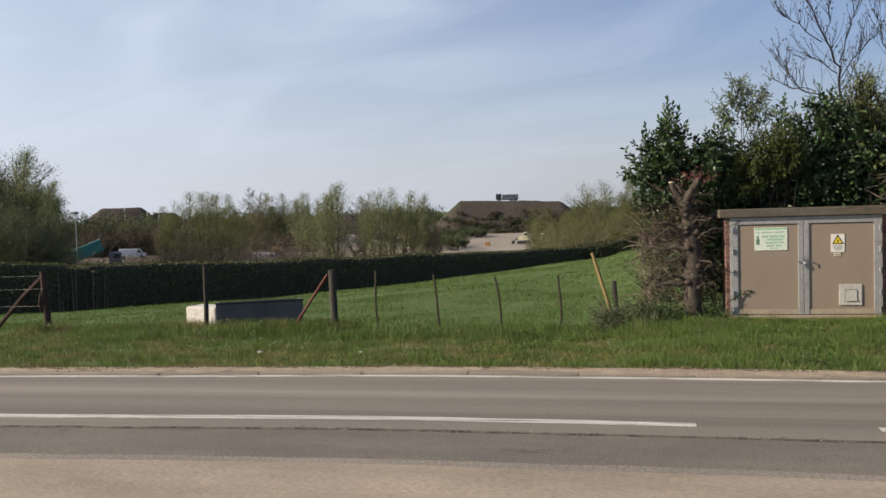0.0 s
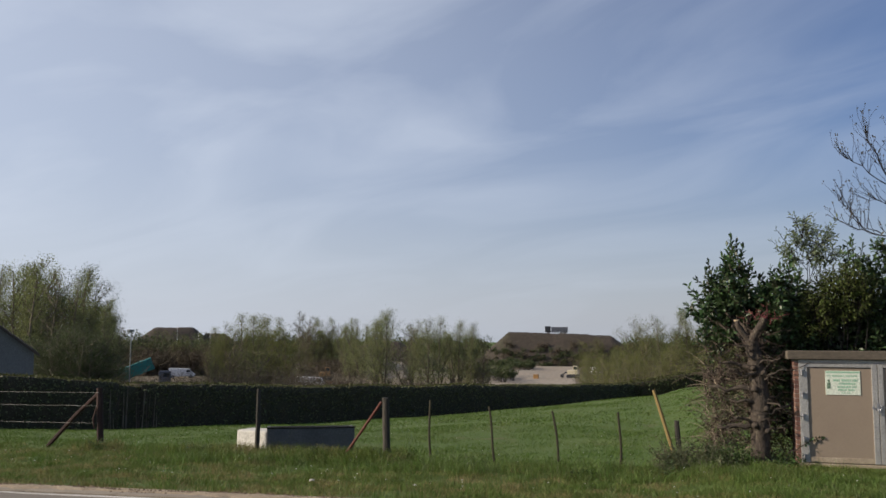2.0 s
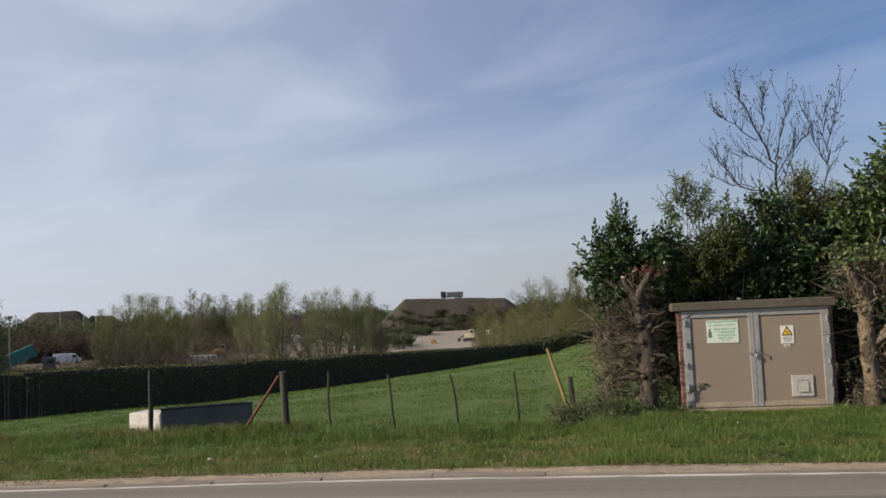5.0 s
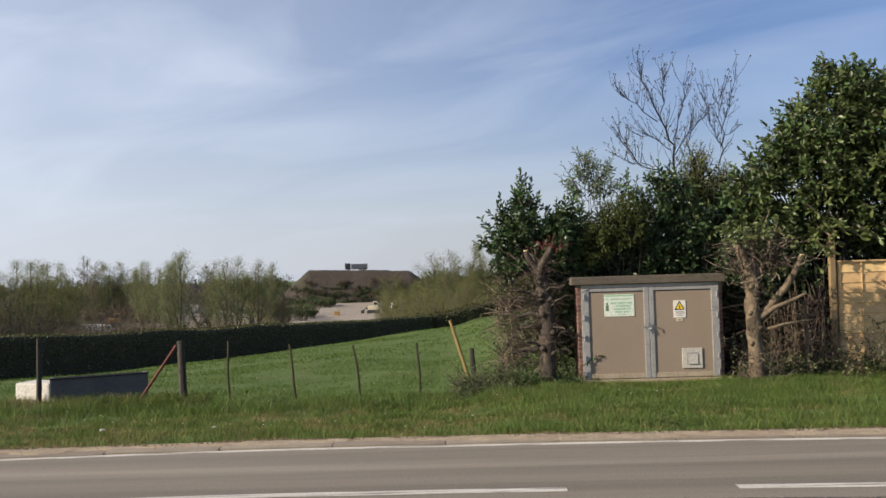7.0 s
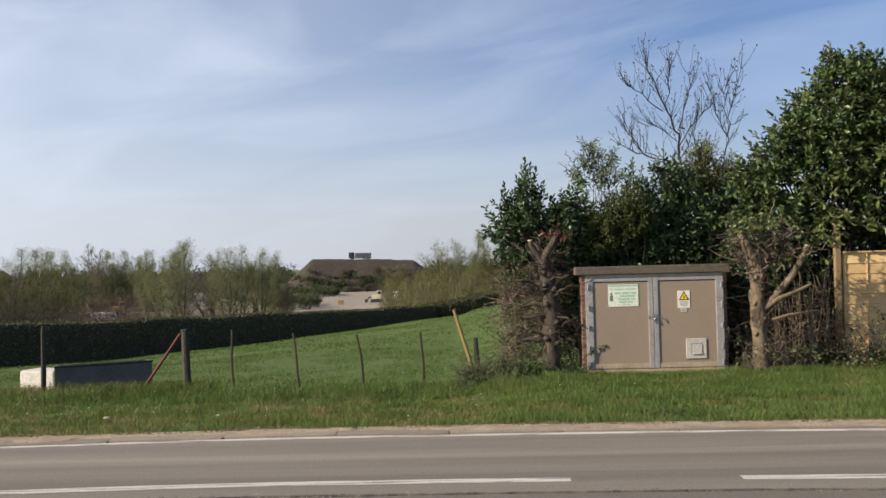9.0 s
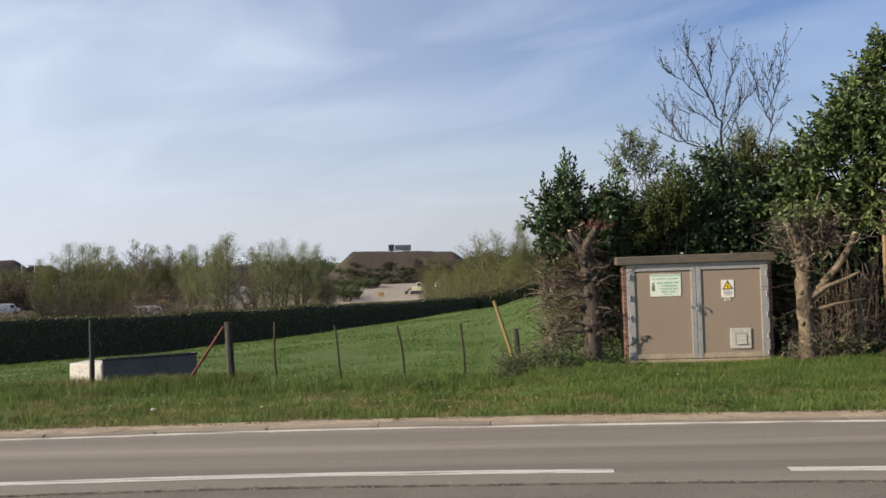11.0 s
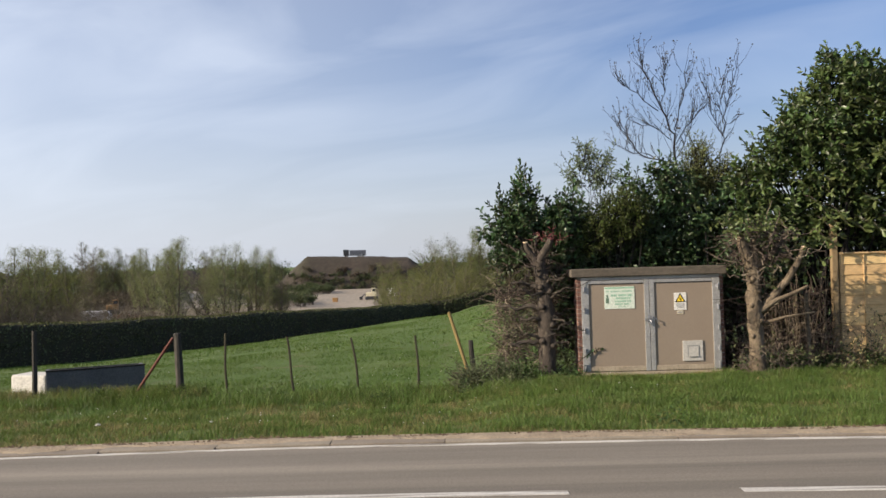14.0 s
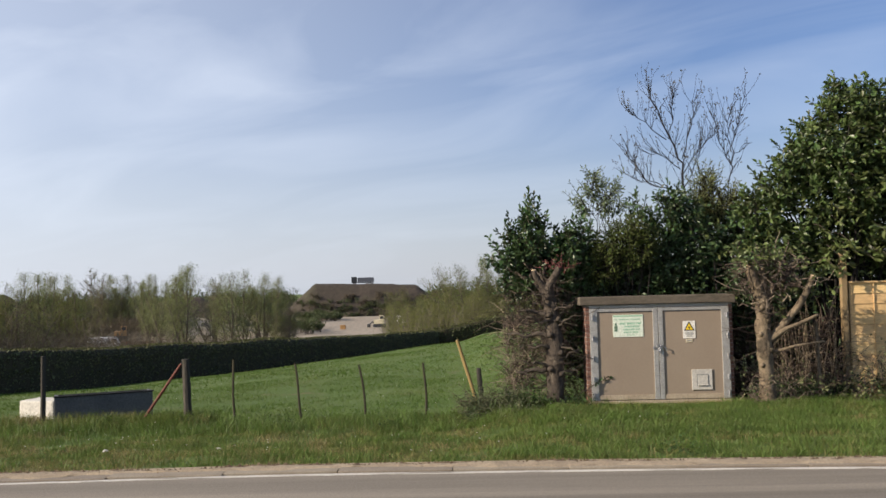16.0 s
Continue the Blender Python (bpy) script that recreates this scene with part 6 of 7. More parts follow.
# ---- quarry beyond ----
def heap(name, left, right, dist, slope_top, depth, run, label, seed, dip=0.0):
    """A flat-topped heap seen between two bearings."""
    mb = radians((left + right) / 2)
    c = Vector((dist * math.sin(mb), dist * math.cos(mb), 0))
    u, w = Vector((math.cos(mb), -math.sin(mb), 0)), Vector((math.sin(mb), math.cos(mb), 0))
    half = dist * math.tan(radians((right - left) / 2))
    top, low = 1.6 + slope_top * dist, -6.7
    g = Geo()
    nx, ny = 60, 26
    v = []
    for j in range(ny + 1):
        for i in range(nx + 1):
            a = (i / nx * 2 - 1) * (half + run)
            b = (j / ny * 2 - 1) * (depth + run)
            e = max(abs(a) - half, 0) / run
            f = max(abs(b) - depth, 0) / run
            q = min(math.hypot(e, f), 1)
            s = 1 - q
            z = low + (top - low) * min(s * 1.05, 1) + dip * (a / half) * s
            z += (0.35 * noise.noise(Vector((a * 0.13, b * 0.13, seed))) + 0.15 * noise.noise(Vector((a * 0.5, b * 0.5, seed)))) * (s > 0)
            p = c + u * a + w * b
            v.append((p.x, p.y, z))
    g.add(v, [(j * (nx + 1) + i, j * (nx + 1) + i + 1, (j + 1) * (nx + 1) + i + 1, (j + 1) * (nx + 1) + i) for j in range(ny) for i in range(nx)])
    return tagged(part(name, g, M_SPOIL, smooth=True), label, "spoil heap")


def heap_scrub(left, right, dist, slope_top, depth, run, count, seed, label, mat, upto=0.75):
    """Bushes rooted on the near slope of a heap."""
    rng = np.random.default_rng(seed)
    g, lf = Geo(), Geo()
    mb = radians((left + right) / 2)
    half = dist * math.tan(radians((right - left) / 2))
    top, low = 1.6 + slope_top * dist, -6.7
    u, w = np.array([math.cos(mb), -math.sin(mb), 0]), np.array([math.sin(mb), math.cos(mb), 0])
    for i in range(count):
        a, q = rng.uniform(-1, 1) * (half + run * 0.5), rng.uniform(1 - upto, 1.02)
        e = max(abs(a) - half, 0) / run
        f = math.sqrt(max(q * q - e * e, 0))
        p = u * a + w * (dist - depth - f * run) + [0, 0, low + (top - low) * min((1 - max(q, e)) * 1.05, 1)]
        h = rng.uniform(0.8, 2.0)
        ends = []
        for k in range(8):
            z = p + rng.normal(size=3) * [h * 0.4, h * 0.4, 0] + [0, 0, h * rng.uniform(0.35, 1.0)]
            g.tube([tuple(p - [0, 0, 0.4]), tuple(z)], [0.05, 0.015], 3, cap=False)
            ends += [z, p * 0.4 + z * 0.6]
        c = np.repeat(np.array(ends), 14, 0)
        c = c + rng.normal(size=c.shape) * h * 0.13
        Ls = rng.uniform(0.16, 0.30, len(c))
        leaflets(lf, c, rng.normal(size=c.shape), Ls, Ls * 0.7, rng)
    tagged(part("scrub_twigs", g, M_TWIG_FAR), label, "scrub", kind="stuff")
    tagged(part("scrub_leaves", lf, mat), label, "scrub", kind="stuff")


heap_scrub(-9.65, -3.45, 300, 0.0072, 12, 13, 90, 66, "dull green scrub growing up the side of the spoil heap", M_SPRING_DARK, 0.42)
heap_scrub(-9.65, -3.45, 300, 0.0072, 12, 13, 60, 73, "brown scrub growing on the spoil heap", M_SCRUB, 0.6)
heap("earth_bank", -9.65, -3.45, 300, 0.0072, 12, 13, "broad flat-topped heap of brown earth with scrubby sides", 3, dip=-0.5)
heap("earth_bank", -32.4, -30.4, 300, 0.0115, 8, 16, "dark distant heap of earth behind the trees", 5)
heap("earth_bank", -29.3, -28.4, 300, 0.0055, 5, 14, "small dark distant heap of earth", 7)
heap("earth_bank", -18.9, -17.2, 230, -0.002, 5, 14, "grey heap of rubble behind the trees", 9)


def quarry_floor():
    g = Geo()
    v = []
    for i in range(25):
        s = i / 24
        b0 = -13.0 + 7.5 * s
        d0 = 150 + 6 * noise.noise(Vector((s * 5, 0, 2)))
        b1 = -8.25 + 2.5 * s
        d1 = 285 + 6 * noise.noise(Vector((s * 5, 3, 2)))
        v += [tuple(on_ground(b0, d0, 0.05)), tuple(on_ground(b1, d1, 0.05))]
    f = [(2 * i, 2 * i + 2, 2 * i + 3, 2 * i + 1) for i in range(24)]
    tagged(part("quarry_floor", g.add(v, f), M_TRACK), "pale sandy quarry yard in the sun", "quarry ground", kind="structure")
    # haul ramp up to the left
    g = Geo()
    n = 30
    for i in range(n + 1):
        s = i / n
        b = -19.2 + 6.2 * s
        top = 1.6 + (-0.0150 - 0.0290 * s ** 0.9) * 190
        p = on_ground(b, 190)
        w = unit(np.array([p.x, p.y, 0]))
        k = noise.noise(Vector((s * 9, 1, 1))) * 0.4
        e = np.array([p.x, p.y, 0])
        g.v.append(np.array([e + w * -9 + [0, 0, -6.6], e + w * -2.5 + [0, 0, max(top - 2.2 + k, -6.5)], e + w * -1.5 + [0, 0, max(top - 1.6 + k, -6.45)], e + w * 4 + [0, 0, max(top + k * 0.5, -6.44)], e + w * 9 + [0, 0, -6.6]]))
        g.n += 5
    g.f = [(i * 5 + j, (i + 1) * 5 + j, (i + 1) * 5 + j + 1, i * 5 + j + 1) for i in range(n) for j in range(4)]
    tagged(part("haul_ramp", g, M_TRACK, smooth=True), "pale haul road rising behind the trees", "quarry ramp", kind="structure")


quarry_floor()


def waste_ground():
    """Rough brown land between the hedge and the quarry."""
    v = []
    for i in range(41):
        b = -50.0 + 62.0 * i / 40
        for d in (88, 96, 104, 112, 125, 150, 205, 280, 370):
            v.append(tuple(on_ground(b, d + 3 * noise.noise(Vector((b * 0.4, d, 1))), 0.03)))
    f = [(i * 9 + j, (i + 1) * 9 + j, (i + 1) * 9 + j + 1, i * 9 + j + 1) for i in range(40) for j in range(8)]
    tagged(part("waste_ground", Geo().add(v, f), M_WASTE), "rough brown waste ground under the trees", "ground", kind="structure")


waste_ground()


def wheel(parent, at, r, w, axis):
    """A wheel: tyre with a rim."""
    at, axis = Vector(at), Vector(axis)
    ty = part("wheel", Geo().tube([at - axis * w / 2, at - axis * w * 0.4, at + axis * w * 0.4, at + axis * w / 2], [r * 0.9, r, r, r * 0.9], 14), M_TYRE, parent)
    part("rim", Geo().tube([at - axis * (w / 2 + 0.02), at + axis * (w / 2 + 0.02)], [r * 0.5, r * 0.5], 10), M_STEEL, ty)


def lorry(at, turn, label, bed_mat, cab_mat, length=7.5, tipped=0.0, bed_h=1.5, cab_side=-1):
    """A three-axle tipper lorry; local x runs along it, the cab at its cab_side end."""
    m = Matrix.Translation(at) @ pose(0, 0, 0, 0, 0, turn)
    t = thing("tipper_lorry", at, label, "lorry")
    h, s = length / 2, cab_side
    X = lambda a, b: (min(s * a, s * b), max(s * a, s * b))

    def bx(name, x, y, z, mat, bevel=0.06, lab="", mm=m):
        return part(name, boxy((x[0], y[0], z[0]), (x[1], y[1], z[1]), bevel, mm), mat, t, lab)

    bx("chassis", X(-h, h - 0.3), (-0.5, 0.5), (0.75, 1.05), M_DARK)
    cab = bx("cab", X(h - 1.9, h), (-1.2, 1.2), (0.8, 2.85), cab_mat, 0.12, "driver's cab")
    part("windscreen", boxy((X(h - 0.06, h + 0.02)[0], -1.0, 1.9), (X(h - 0.06, h + 0.02)[1], 1.0, 2.6), 0.01, m), M_GLASS, cab)
    for y in (-1.22, 1.2):
        part("side_window", boxy((X(h - 1.2, h - 0.3)[0], y, 1.95), (X(h - 1.2, h - 0.3)[1], y + 0.02, 2.55), 0.005, m), M_GLASS, cab)
    tip = m @ Matrix.Translation((-s * h, 0, 1.1)) @ pose(0, 0, 0, 0, s * -tipped if s > 0 else tipped, 0) @ Matrix.Translation((s * h, 0, -1.1))
    bed = bx("tipper_body", X(-h, h - 2.1), (-1.25, 1.25), (1.1, 1.1 + bed_h), bed_mat, 0.05, "", tip)
    for k in range(6):
        x = -h + 0.3 + k * (length - 2.7) / 5
        for y in (-1.31, 1.25):
            part("rib", boxy((X(x, x + 0.12)[0], y, 1.15), (X(x, x + 0.12)[1], y + 0.06, 1.05 + bed_h), 0.01, tip), bed_mat, bed)
    for x in (h - 1.1, -h + 1.0, -h + 2.3):
        for y in (-1.0, 1.0):
            wheel(t, m @ Vector((s * x, y, 0.52)), 0.52, 0.32, m.to_3x3() @ Vector((0, 1, 0)))
    return t


def spot(bearing, dist, slope):
    return Vector((dist * math.sin(radians(bearing)), dist * math.cos(radians(bearing)), 1.6 + slope * dist))


lorry(spot(-6.76, 300, 0.0066), 7.0, "grey dump lorry standing on the spoil heap", M_BED, M_DARK, 7.7)
lorry(on_ground(-33.0, 148), 33, "teal tipper lorry with raised body behind the hedge", M_TEAL, M_BED, 7.8, tipped=22, bed_h=1.9, cab_side=1)


def van(at, turn, label, mat):
    m = Matrix.Translation(at) @ pose(0, 0, 0, 0, 0, turn)
    t = thing("van", at, label, "van")
    bm = bmesh.new()
    prof = [(-2.6, 0.4), (2.6, 0.4), (2.65, 1.0), (2.0, 1.2), (1.5, 1.95), (-2.45, 2.05), (-2.6, 1.9)]
    a = [bm.verts.new((x, -0.95, z)) for x, z in prof]
    b = [bm.verts.new((x, 0.95, z)) for x, z in prof]
    bm.faces.new(a), bm.faces.new(b[::-1])
    for i in range(len(prof)):
        j = (i + 1) % len(prof)
        bm.faces.new((a[j], a[i], b[i], b[j]))
    bmesh.ops.recalc_face_normals(bm, faces=bm.faces)
    bmesh.ops.bevel(bm, geom=bm.edges[:], offset=0.07, segments=2, affect="EDGES")
    bmesh.ops.transform(bm, matrix=m, verts=bm.verts)
    part("body", bm, mat, t)
    for y in (-0.97, 0.95):
        part("side_window", boxy((0.9, y, 1.25), (1.6, y + 0.02, 1.75), 0.01, m), M_GLASS, t)
        for x in (-1.7, 1.75):
            wheel(t, m @ Vector((x, y * 0.9, 0.34)), 0.34, 0.22, m.to_3x3() @ Vector((0, 1, 0)))
    return t


van(on_ground(-30.85, 186), 31, "white van parked behind the hedge", M_VAN)


def digger(at, turn, label, mat, scale=1.0, low=False):
    m = Matrix.Translation(at) @ pose(0, 0, 0, 0, 0, turn) @ Matrix.Scale(scale, 4)
    t = thing("excavator", at, label, "excavator")
    part("body", boxy((-1.3, -1.1, 0.95), (1.3, 1.1, 2.0), 0.1, m), mat, t)
    cab = part("cab", boxy((0.1, -1.1, 2.0), (1.25, 0.1, 3.1), 0.08, m), mat, t)
    part("cab_window", boxy((0.25, -1.13, 2.2), (1.1, -1.09, 2.9), 0.01, m), M_GLASS, cab)
    for y in (-1.15, 0.65):
        part("track", boxy((-1.6, y, 0.0), (1.6, y + 0.5, 0.85), 0.25, m), M_DARK, t)
    reach = ((-1.0, 0.4, 1.3), (-1.9, 0.4, 1.4), (-2.6, 0.4, 0.8)) if low else ((-1.0, 0.4, 1.8), (-2.2, 0.4, 3.2), (-3.6, 0.4, 2.4))
    part("boom", Geo().tube([tuple(m @ Vector(p)) for p in reach], [0.25 * scale, 0.22 * scale, 0.15 * scale], 6), M_DARK, t)
    x, z = (-3.2, 0.1) if low else (-4.1, 0.9)
    part("bucket", boxy((x, 0.0, z), (x + 0.8, 0.8, z + 0.8), 0.1, m), M_DARK, t)
    return t


digger(on_ground(-5.72, 192), 0, "cream loading machine standing in the quarry yard", M_CREAM, 0.85, low=True)
digger(on_ground(-4.35, 188), 160, "pale machine half hidden by bushes", M_VAN, 0.8)
digger(on_ground(-21.9, 174), 20, "pale orange and dark machine half hidden by the hedge", M_ORANGE, 0.85, low=True)
van(on_ground(-22.75, 143), 20, "white van half hidden behind twigs and hedge", M_VAN)
van(on_ground(-20.65, 127), 10, "dark red van half hidden behind the hedge", M_RUST)
tagged(part("skip", boxy((-0.55, -0.5, 0), (0.55, 0.5, 0.95), 0.05, Matrix.Translation(on_ground(-8.1, 186))), M_ORANGE), "small orange skip in the quarry yard", "skip")


def shed(at, turn, w, d, h, label):
    m = Matrix.Translation(at) @ pose(0, 0, 0, 0, 0, turn)
    t = thing("shed", at, label, "shed")
    part("wall", boxy((-w / 2, -d / 2, 0), (w / 2, d / 2, h), 0.03, m), M_DARK, t)
    part("roof", boxy((-w / 2 - 0.2, -d / 2 - 0.2, h), (w / 2 + 0.2, d / 2 + 0.2, h + 0.15), 0.03, m), M_TILES, t)


shed(on_ground(-15.4, 88), 15, 3.0, 2.0, 2.1, "low dark shed just behind the hedge")


def street_lamp(at, h):
    t = thing("street_lamp", at, "grey street lamp on a tall pole behind the hedge", "street lamp")
    at = Vector(at)
    part("pole", Geo().tube([at, at + Vector((0, 0, h * 0.5)), at + Vector((0, 0, h))], [0.045, 0.04, 0.035], 10), M_POLE, t)
    part("lamp_head", boxy((at.x - 0.14, at.y - 0.3, at.z + h - 0.02), (at.x + 0.14, at.y + 0.15, at.z + h + 0.13), 0.05), M_POLE, t)


p = on_ground(-33.95, 58)
street_lamp(p, 1.6 + 0.0069 * 58 - p.z)
for b, s in ((-31.2, 0.014), (-29.9, 0.010), (-29.2, 0.0085)):
    p = on_ground(b, 240)
    t = thing("mast", p, "thin white mast among the distant trees", "mast", "white masts")
    part("pole", Geo().tube([p, p + Vector((0, 0, 1.6 + s * 240 - p.z))], [0.09, 0.06], 8), M_VAN, t)


def house():
    """The gable end of a low house; its roof ridge lies off to one side."""
    e = spot(-39.35, 55, -0.0165)
    g0 = ground_z(e.x, e.y)
    m = Matrix.Translation((e.x, e.y, 0)) @ pose(0, 0, 0, 0, 0, 40)
    t = thing("house", (e.x, e.y, g0), "low house with a pale rendered gable and dark roof", "house")
    W, D, eave, ridge = 9.0, 8.0, e.z, e.z + 3.4
    prof = [(0, g0 - 0.3), (0, eave), (-W / 2, ridge), (-W, eave), (-W, g0 - 0.3)]
    g = Geo()
    for y in (0, D):
        g.add([tuple(m @ Vector((x, y, z))) for x, z in prof], [(0, 1, 2, 3, 4)])
    g.add([tuple(m @ Vector((x, y, z))) for x in (0, -W) for y in (0, D) for z in (g0 - 0.3, eave)], [(0, 1, 3, 2), (4, 6, 7, 5)])
    part("wall", g, M_RENDER, t)
    for s in (0, 1):
        a, b = ((0.28, eave - 0.22), (-W / 2, ridge)) if not s else ((-W / 2, ridge), (-W - 0.28, eave - 0.22))
        r = Geo().add([tuple(m @ Vector((x, y, z + k))) for x, z in (a, b) for y in (-0.25, D + 0.25) for k in (0.02, 0.2)],
                      [(0, 1, 3, 2), (4, 6, 7, 5), (0, 4, 5, 1), (2, 3, 7, 6), (1, 5, 7, 3), (0, 2, 6, 4)])
        part("roof", r, M_TILES, t, "dark roof edge")


house()


# ---- grass ----
def blades(geo, x, y, h, w, rng, lean=0.45):
    n = len(x)
    z = np.array([ground_z(a, b) for a, b in zip(x.tolist(), y.tolist())]) - 0.01
    base = np.stack([x, y, z], 1)
    ang = rng.uniform(0, 2 * math.pi, n)
    side = np.stack([np.cos(ang), np.sin(ang), 0 * ang], 1) * (w / 2)[:, None]
    a2 = rng.uniform(0, 2 * math.pi, n)
    tip = np.stack([np.cos(a2), np.sin(a2), 0 * a2], 1) * (h * rng.uniform(0.1, 1, n) * lean)[:, None] + np.array([0, 0, 1]) * h[:, None]
    mid = tip * 0.5 + np.array([0, 0, 0.12]) * h[:, None]
    v = np.stack([base - side, base + side, base + mid - side * 0.8, base + mid + side * 0.8, base + tip], 1)
    return geo.many(v, [(0, 1, 3), (0, 3, 2), (2, 3, 4)])


def patchy(x, y, s, seed):
    return np.array([noise.noise(Vector((a * s, b * s, seed))) for a, b in zip(x.tolist(), y.tolist())])


def clear(x, y):
    """Keep blades out of the cabinet."""
    return ~((x > 1.88) & (x < 4.05) & (y > 13.52) & (y < 14.2))


def sow(name, label, area, count, height, width, mat, seed, lean=0.45, patch=0.5, patch_scale=0.9, keep=None):
    rng = np.random.default_rng(seed)
    x, y = rng.uniform(area[0], area[1], count), rng.uniform(area[2], area[3], count)
    ok = clear(x, y)
    if keep is not None:
        ok &= keep(x, y)
    if area[2] < 9:
        y = y + np.array([bend(a) for a in x.tolist()])
    p = patchy(x, y, patch_scale, seed) + 0.5 * patchy(x, y, patch_scale * 3.1, seed + 2)
    ok &= rng.random(count) < 1 - patch * np.clip(-p * 1.5, 0, 1)
    x, y, p = x[ok], y[ok], p[ok]
    h = rng.uniform(*height, len(x)) * (1 + 0.85 * np.clip(p, -0.75, 1.0))
    g = blades(Geo(), x, y, h, rng.uniform(*width, len(x)), rng, lean)
    return tagged(part(name, g, mat), label, "grass", kind="stuff")


sow("verge_grass", "short trodden yellowish grass beside the road", (-10.5, 8.0, 7.72, 10.8), 135000, (0.014, 0.048), (0.0025, 0.005), M_GRASS_SHORT, 71, 0.9, 0.85, 1.8,
    keep=lambda x, y: (y > 7.77 + 0.07 * np.sin(x * 1.7) + 0.05 * np.sin(x * 4.7) + 0.04 * np.sin(x * 11.9)) & ((x < 1.5 + 0.8 * np.sin(y * 3)) | (y < 8.50 + 0.30 * np.sin(x * 2.3) + 0.2 * np.sin(x * 7.1))))
sow("verge_grass", "green verge grass with uneven tufts", (-13, 9.5, 9.7, 14.0), 190000, (0.022, 0.075), (0.003, 0.007), M_GRASS, 72, 1.0, 0.85, 1.2)
sow("verge_grass", "lush bright green grass in front of the cabinet", (0.2, 9.0, 7.80, 13.3), 150000, (0.03, 0.10), (0.0025, 0.006), M_LUSH, 75, 1.2, 0.9, 1.3,
    keep=lambda x, y: (y > 8.12 + 0.18 * np.sin(x * 2.5) + 0.14 * np.sin(x * 6.1)) & (x > 0.7 + 0.5 * np.sin(y * 4)))
sow("meadow_grass", "short grazed meadow grass", (-20, 3, 14.0, 24.0), 90000, (0.02, 0.05), (0.008, 0.015), M_MEADOW, 73, 1.2, 0.3, 0.6, keep=lambda x, y: x > -13 - (y - 14) * 0.75)
sow("meadow_grass", "grazed meadow grass further down the slope", (-22, 6, 24.0, 54.0), 60000, (0.025, 0.055), (0.020, 0.04), M_MEADOW, 74, 1.2, 0.3, 0.35, keep=lambda x, y: (x > hedge_x(y) + 0.4) & (x < 3 + y * 0.07))


def tufts(name, label, spots, seed, height, spread=0.13, per=46, mat=None):
    """Taller clumps of lush grass."""
    rng = np.random.default_rng(seed)
    x, y, h = [], [], []
    for a, b, s in spots:
        n = int(per * s)
        x.append(a + rng.normal(size=n) * spread * s)
        y.append(b + rng.normal(size=n) * spread * s)
        h.append(rng.uniform(*height, n) * s)
    x, y, h = map(np.concatenate, (x, y, h))
    ok = clear(x, y)
    g = blades(Geo(), x[ok], y[ok], h[ok], rng.uniform(0.004, 0.008, ok.sum()), rng, 1.1)
    tagged(part(name, g, mat or M_GRASS), label, "grass", kind="stuff")


spot_rng = random.Random(9)
R = spot_rng.uniform
tufts("tall_grass", "taller lush grass along the fence line", [(R(-9, 0.8), R(12.6, 14.2), R(0.5, 1.3)) for _ in range(300)], 81, (0.07, 0.19), per=80, mat=M_LUSH)
tufts("tall_grass", "lush grass growing against the trough and posts", [(R(-7.6, -4.2), R(13.5, 14.3), R(0.8, 1.35)) for _ in range(110)]
      + [(R(-10.2, -9.6), R(13.6, 14.0), R(0.8, 1.3)) for _ in range(18)] + [(R(-9.0, -7.8), R(13.5, 14.0), R(0.6, 1.1)) for _ in range(18)], 82, (0.08, 0.20), per=70)
tufts("tall_grass", "long grass at the foot of the cabinet", [(R(1.2, 4.6), R(10.0, 13.3), R(0.6, 1.1)) for _ in range(300)], 83, (0.05, 0.10), mat=M_LUSH, per=70)
tufts("tall_grass", "long grass in front of the fence panel", [(R(3.6, 9.0), R(10.0, 13.5), R(0.6, 1.15)) for _ in range(340)], 84, (0.06, 0.12), mat=M_LUSH, per=70)
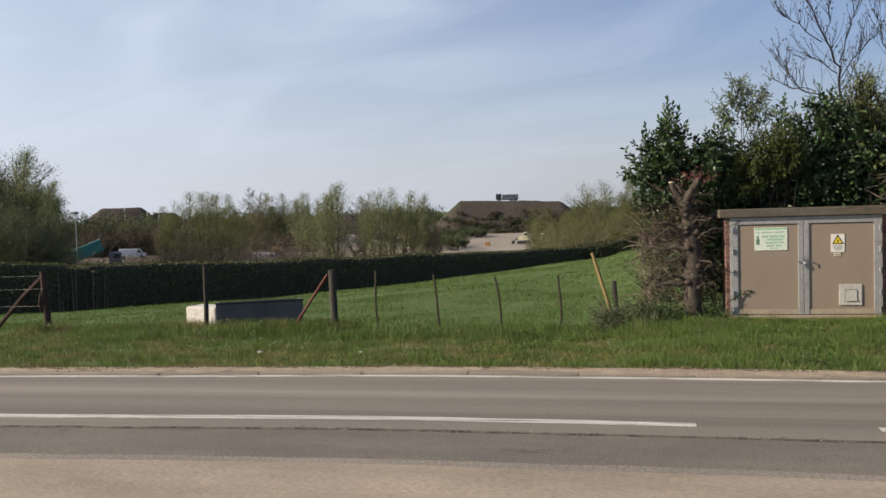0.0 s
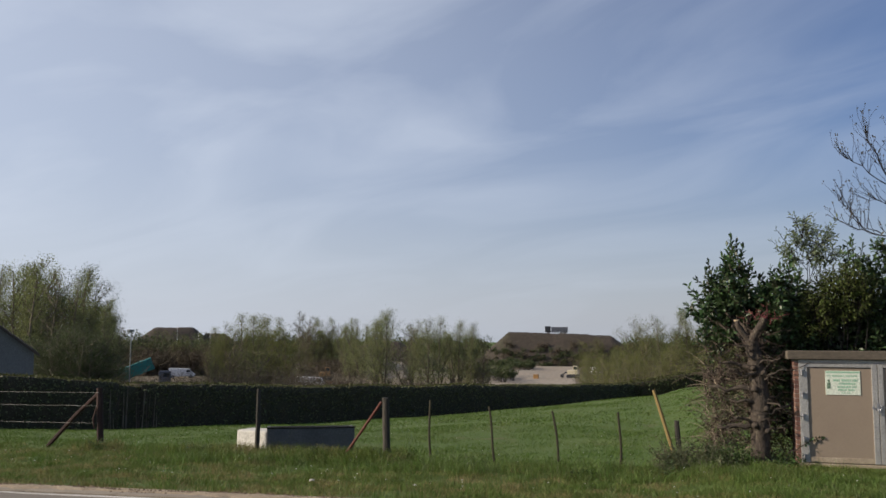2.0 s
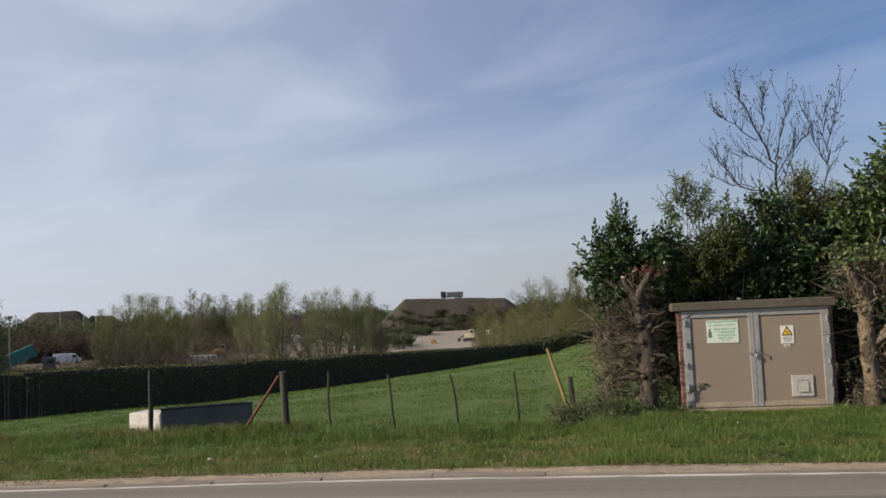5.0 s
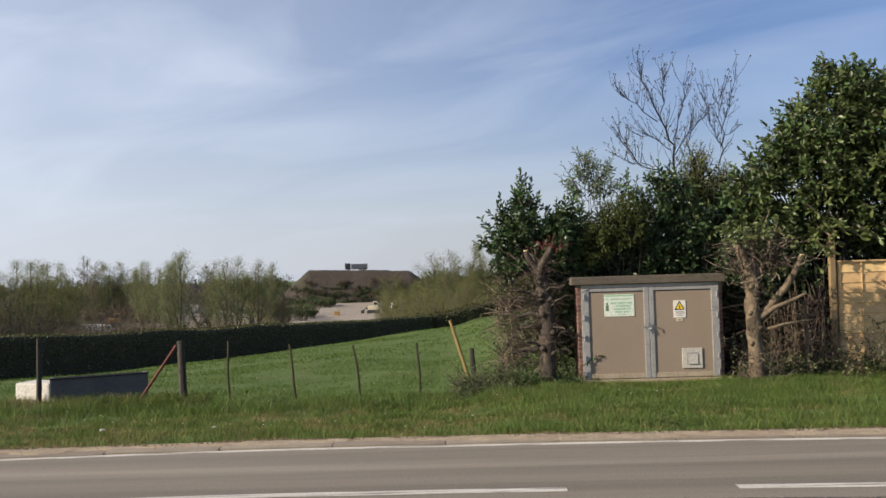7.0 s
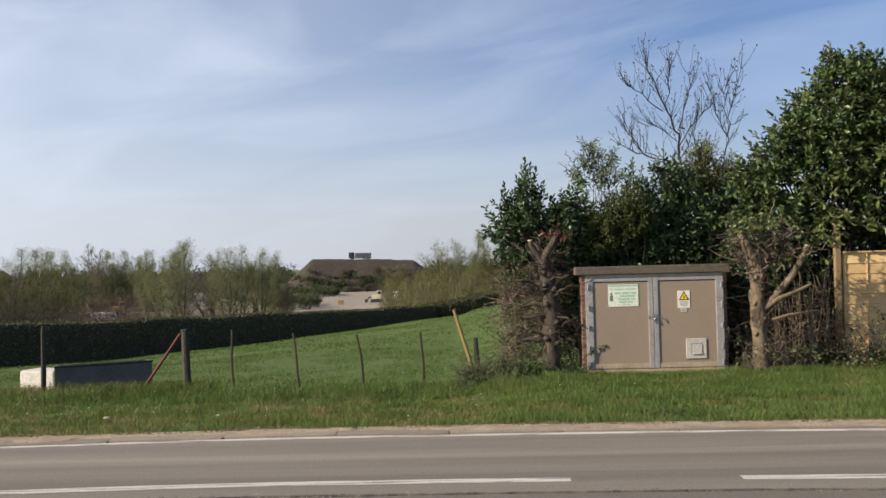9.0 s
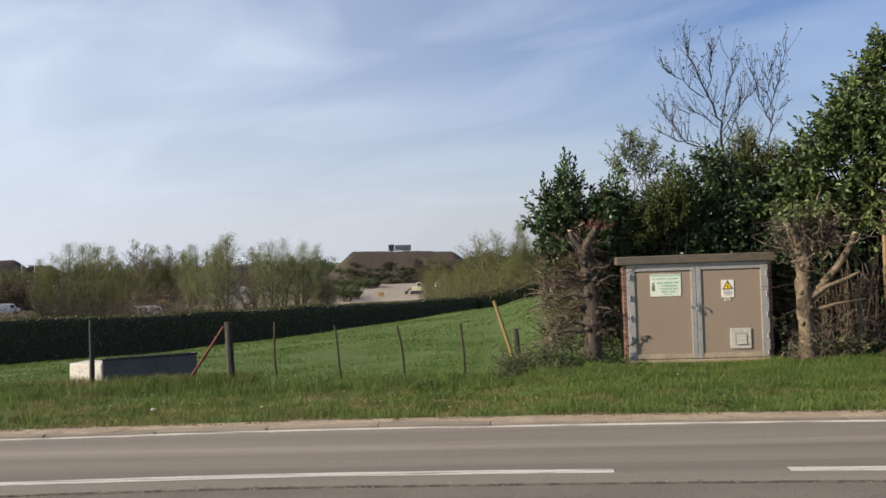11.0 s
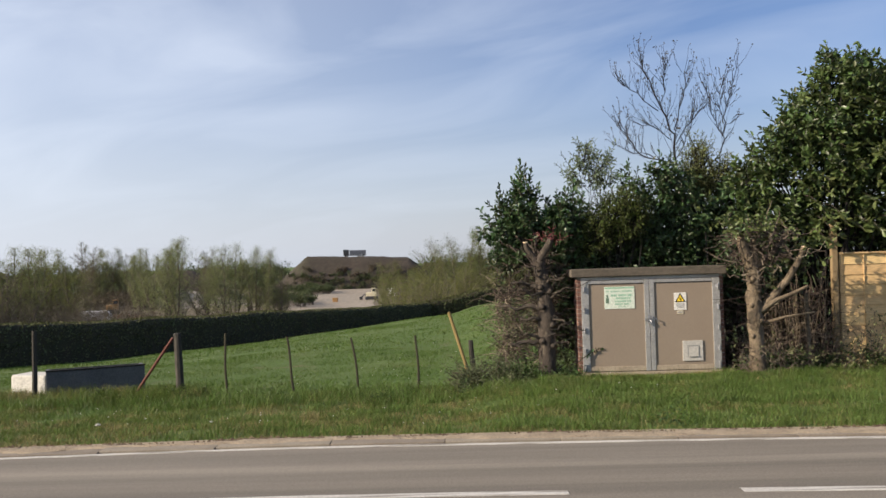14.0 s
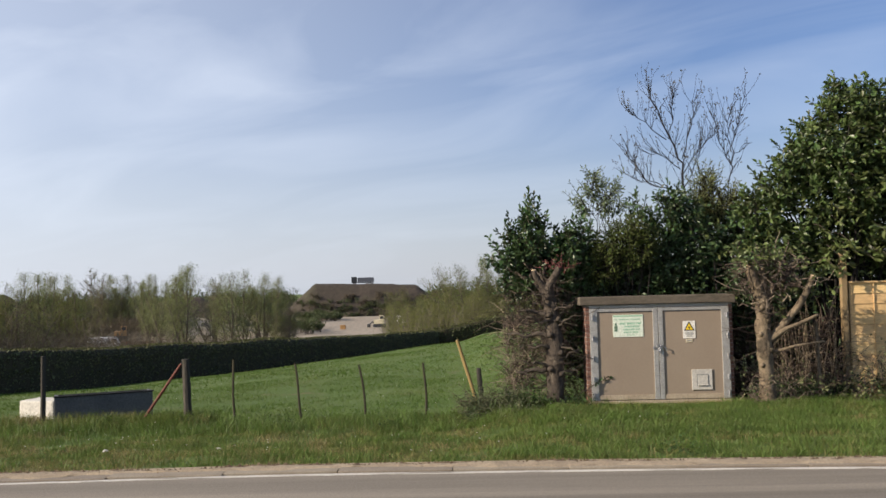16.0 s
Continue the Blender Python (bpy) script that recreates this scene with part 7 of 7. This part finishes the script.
tufts("tall_grass", "scattered clumps on the verge", [(R(-12, 8), R(8.7, 13.0), R(0.35, 0.9)) for _ in range(700)], 85, (0.06, 0.15), per=60, mat=M_LUSH)
tufts("verge_tufts", "dry brownish tufts between the green clumps", [(R(-11, 7.5), R(8.2, 11.2), R(0.5, 1.2)) for _ in range(420)], 88, (0.03, 0.08), 0.14, 60, M_GRASS_SHORT)
tufts("tall_grass", "deep green clumps of coarse grass", [(R(-11, 8.5), R(8.4, 13.4), R(0.6, 1.1)) for _ in range(170)], 89, (0.07, 0.15), 0.12, 80, M_MEADOW)
tufts("meadow_clumps", "darker clumps scattered over the meadow", [(x, R(15, 30), R(0.6, 1.1)) for x in (R(-12, 2) for _ in range(110))], 86, (0.05, 0.11), 0.25, mat=M_MEADOW)


tufts("verge_tufts", "ragged tufts hanging over the kerb stones", [(x, R(7.66 if x < 0 else 7.75, 8.05) + bend(x), R(0.3, 0.75)) for x in (R(-10, 7.5) for _ in range(360))], 87, (0.05, 0.12), 0.09, 30, M_GRASS_SHORT)


def flowers():
    rng = np.random.default_rng(91)
    g = Geo()
    for i in range(200):
        x, y = rng.uniform(-12, 2.5), rng.choice([rng.uniform(9.3, 13.8), rng.uniform(14.2, 26)])
        r = rng.uniform(0.007, 0.012)
        z = ground_z(x, y) + rng.uniform(0.06, 0.13)
        g.tube([(x, y, z), (x, y, z + 0.004)], [r * 0.7, r], 6)
    tagged(part("daisies", g, M_DAISY), "tiny white daisies dotted in the grass", "flowers", kind="stuff")


flowers()


def litter(x, y, s, seed):
    rng = random.Random(seed)
    bm = bmesh.new()
    bmesh.ops.create_icosphere(bm, subdivisions=2, radius=s)
    for v in bm.verts:
        v.co = Vector((v.co.x * 1.3, v.co.y, v.co.z * 0.5)) * rng.uniform(0.75, 1.2)
    bmesh.ops.transform(bm, matrix=Matrix.Translation((x, y, ground_z(x, y) + 0.05)), verts=bm.verts)
    tagged(part("crumpled_paper", bm, M_PAPER), "crumpled scrap of white paper lying in the grass", "litter", "litter on the verge")


litter(-4.38, 10.5, 0.028, 1)
litter(-3.06, 10.67, 0.022, 2)
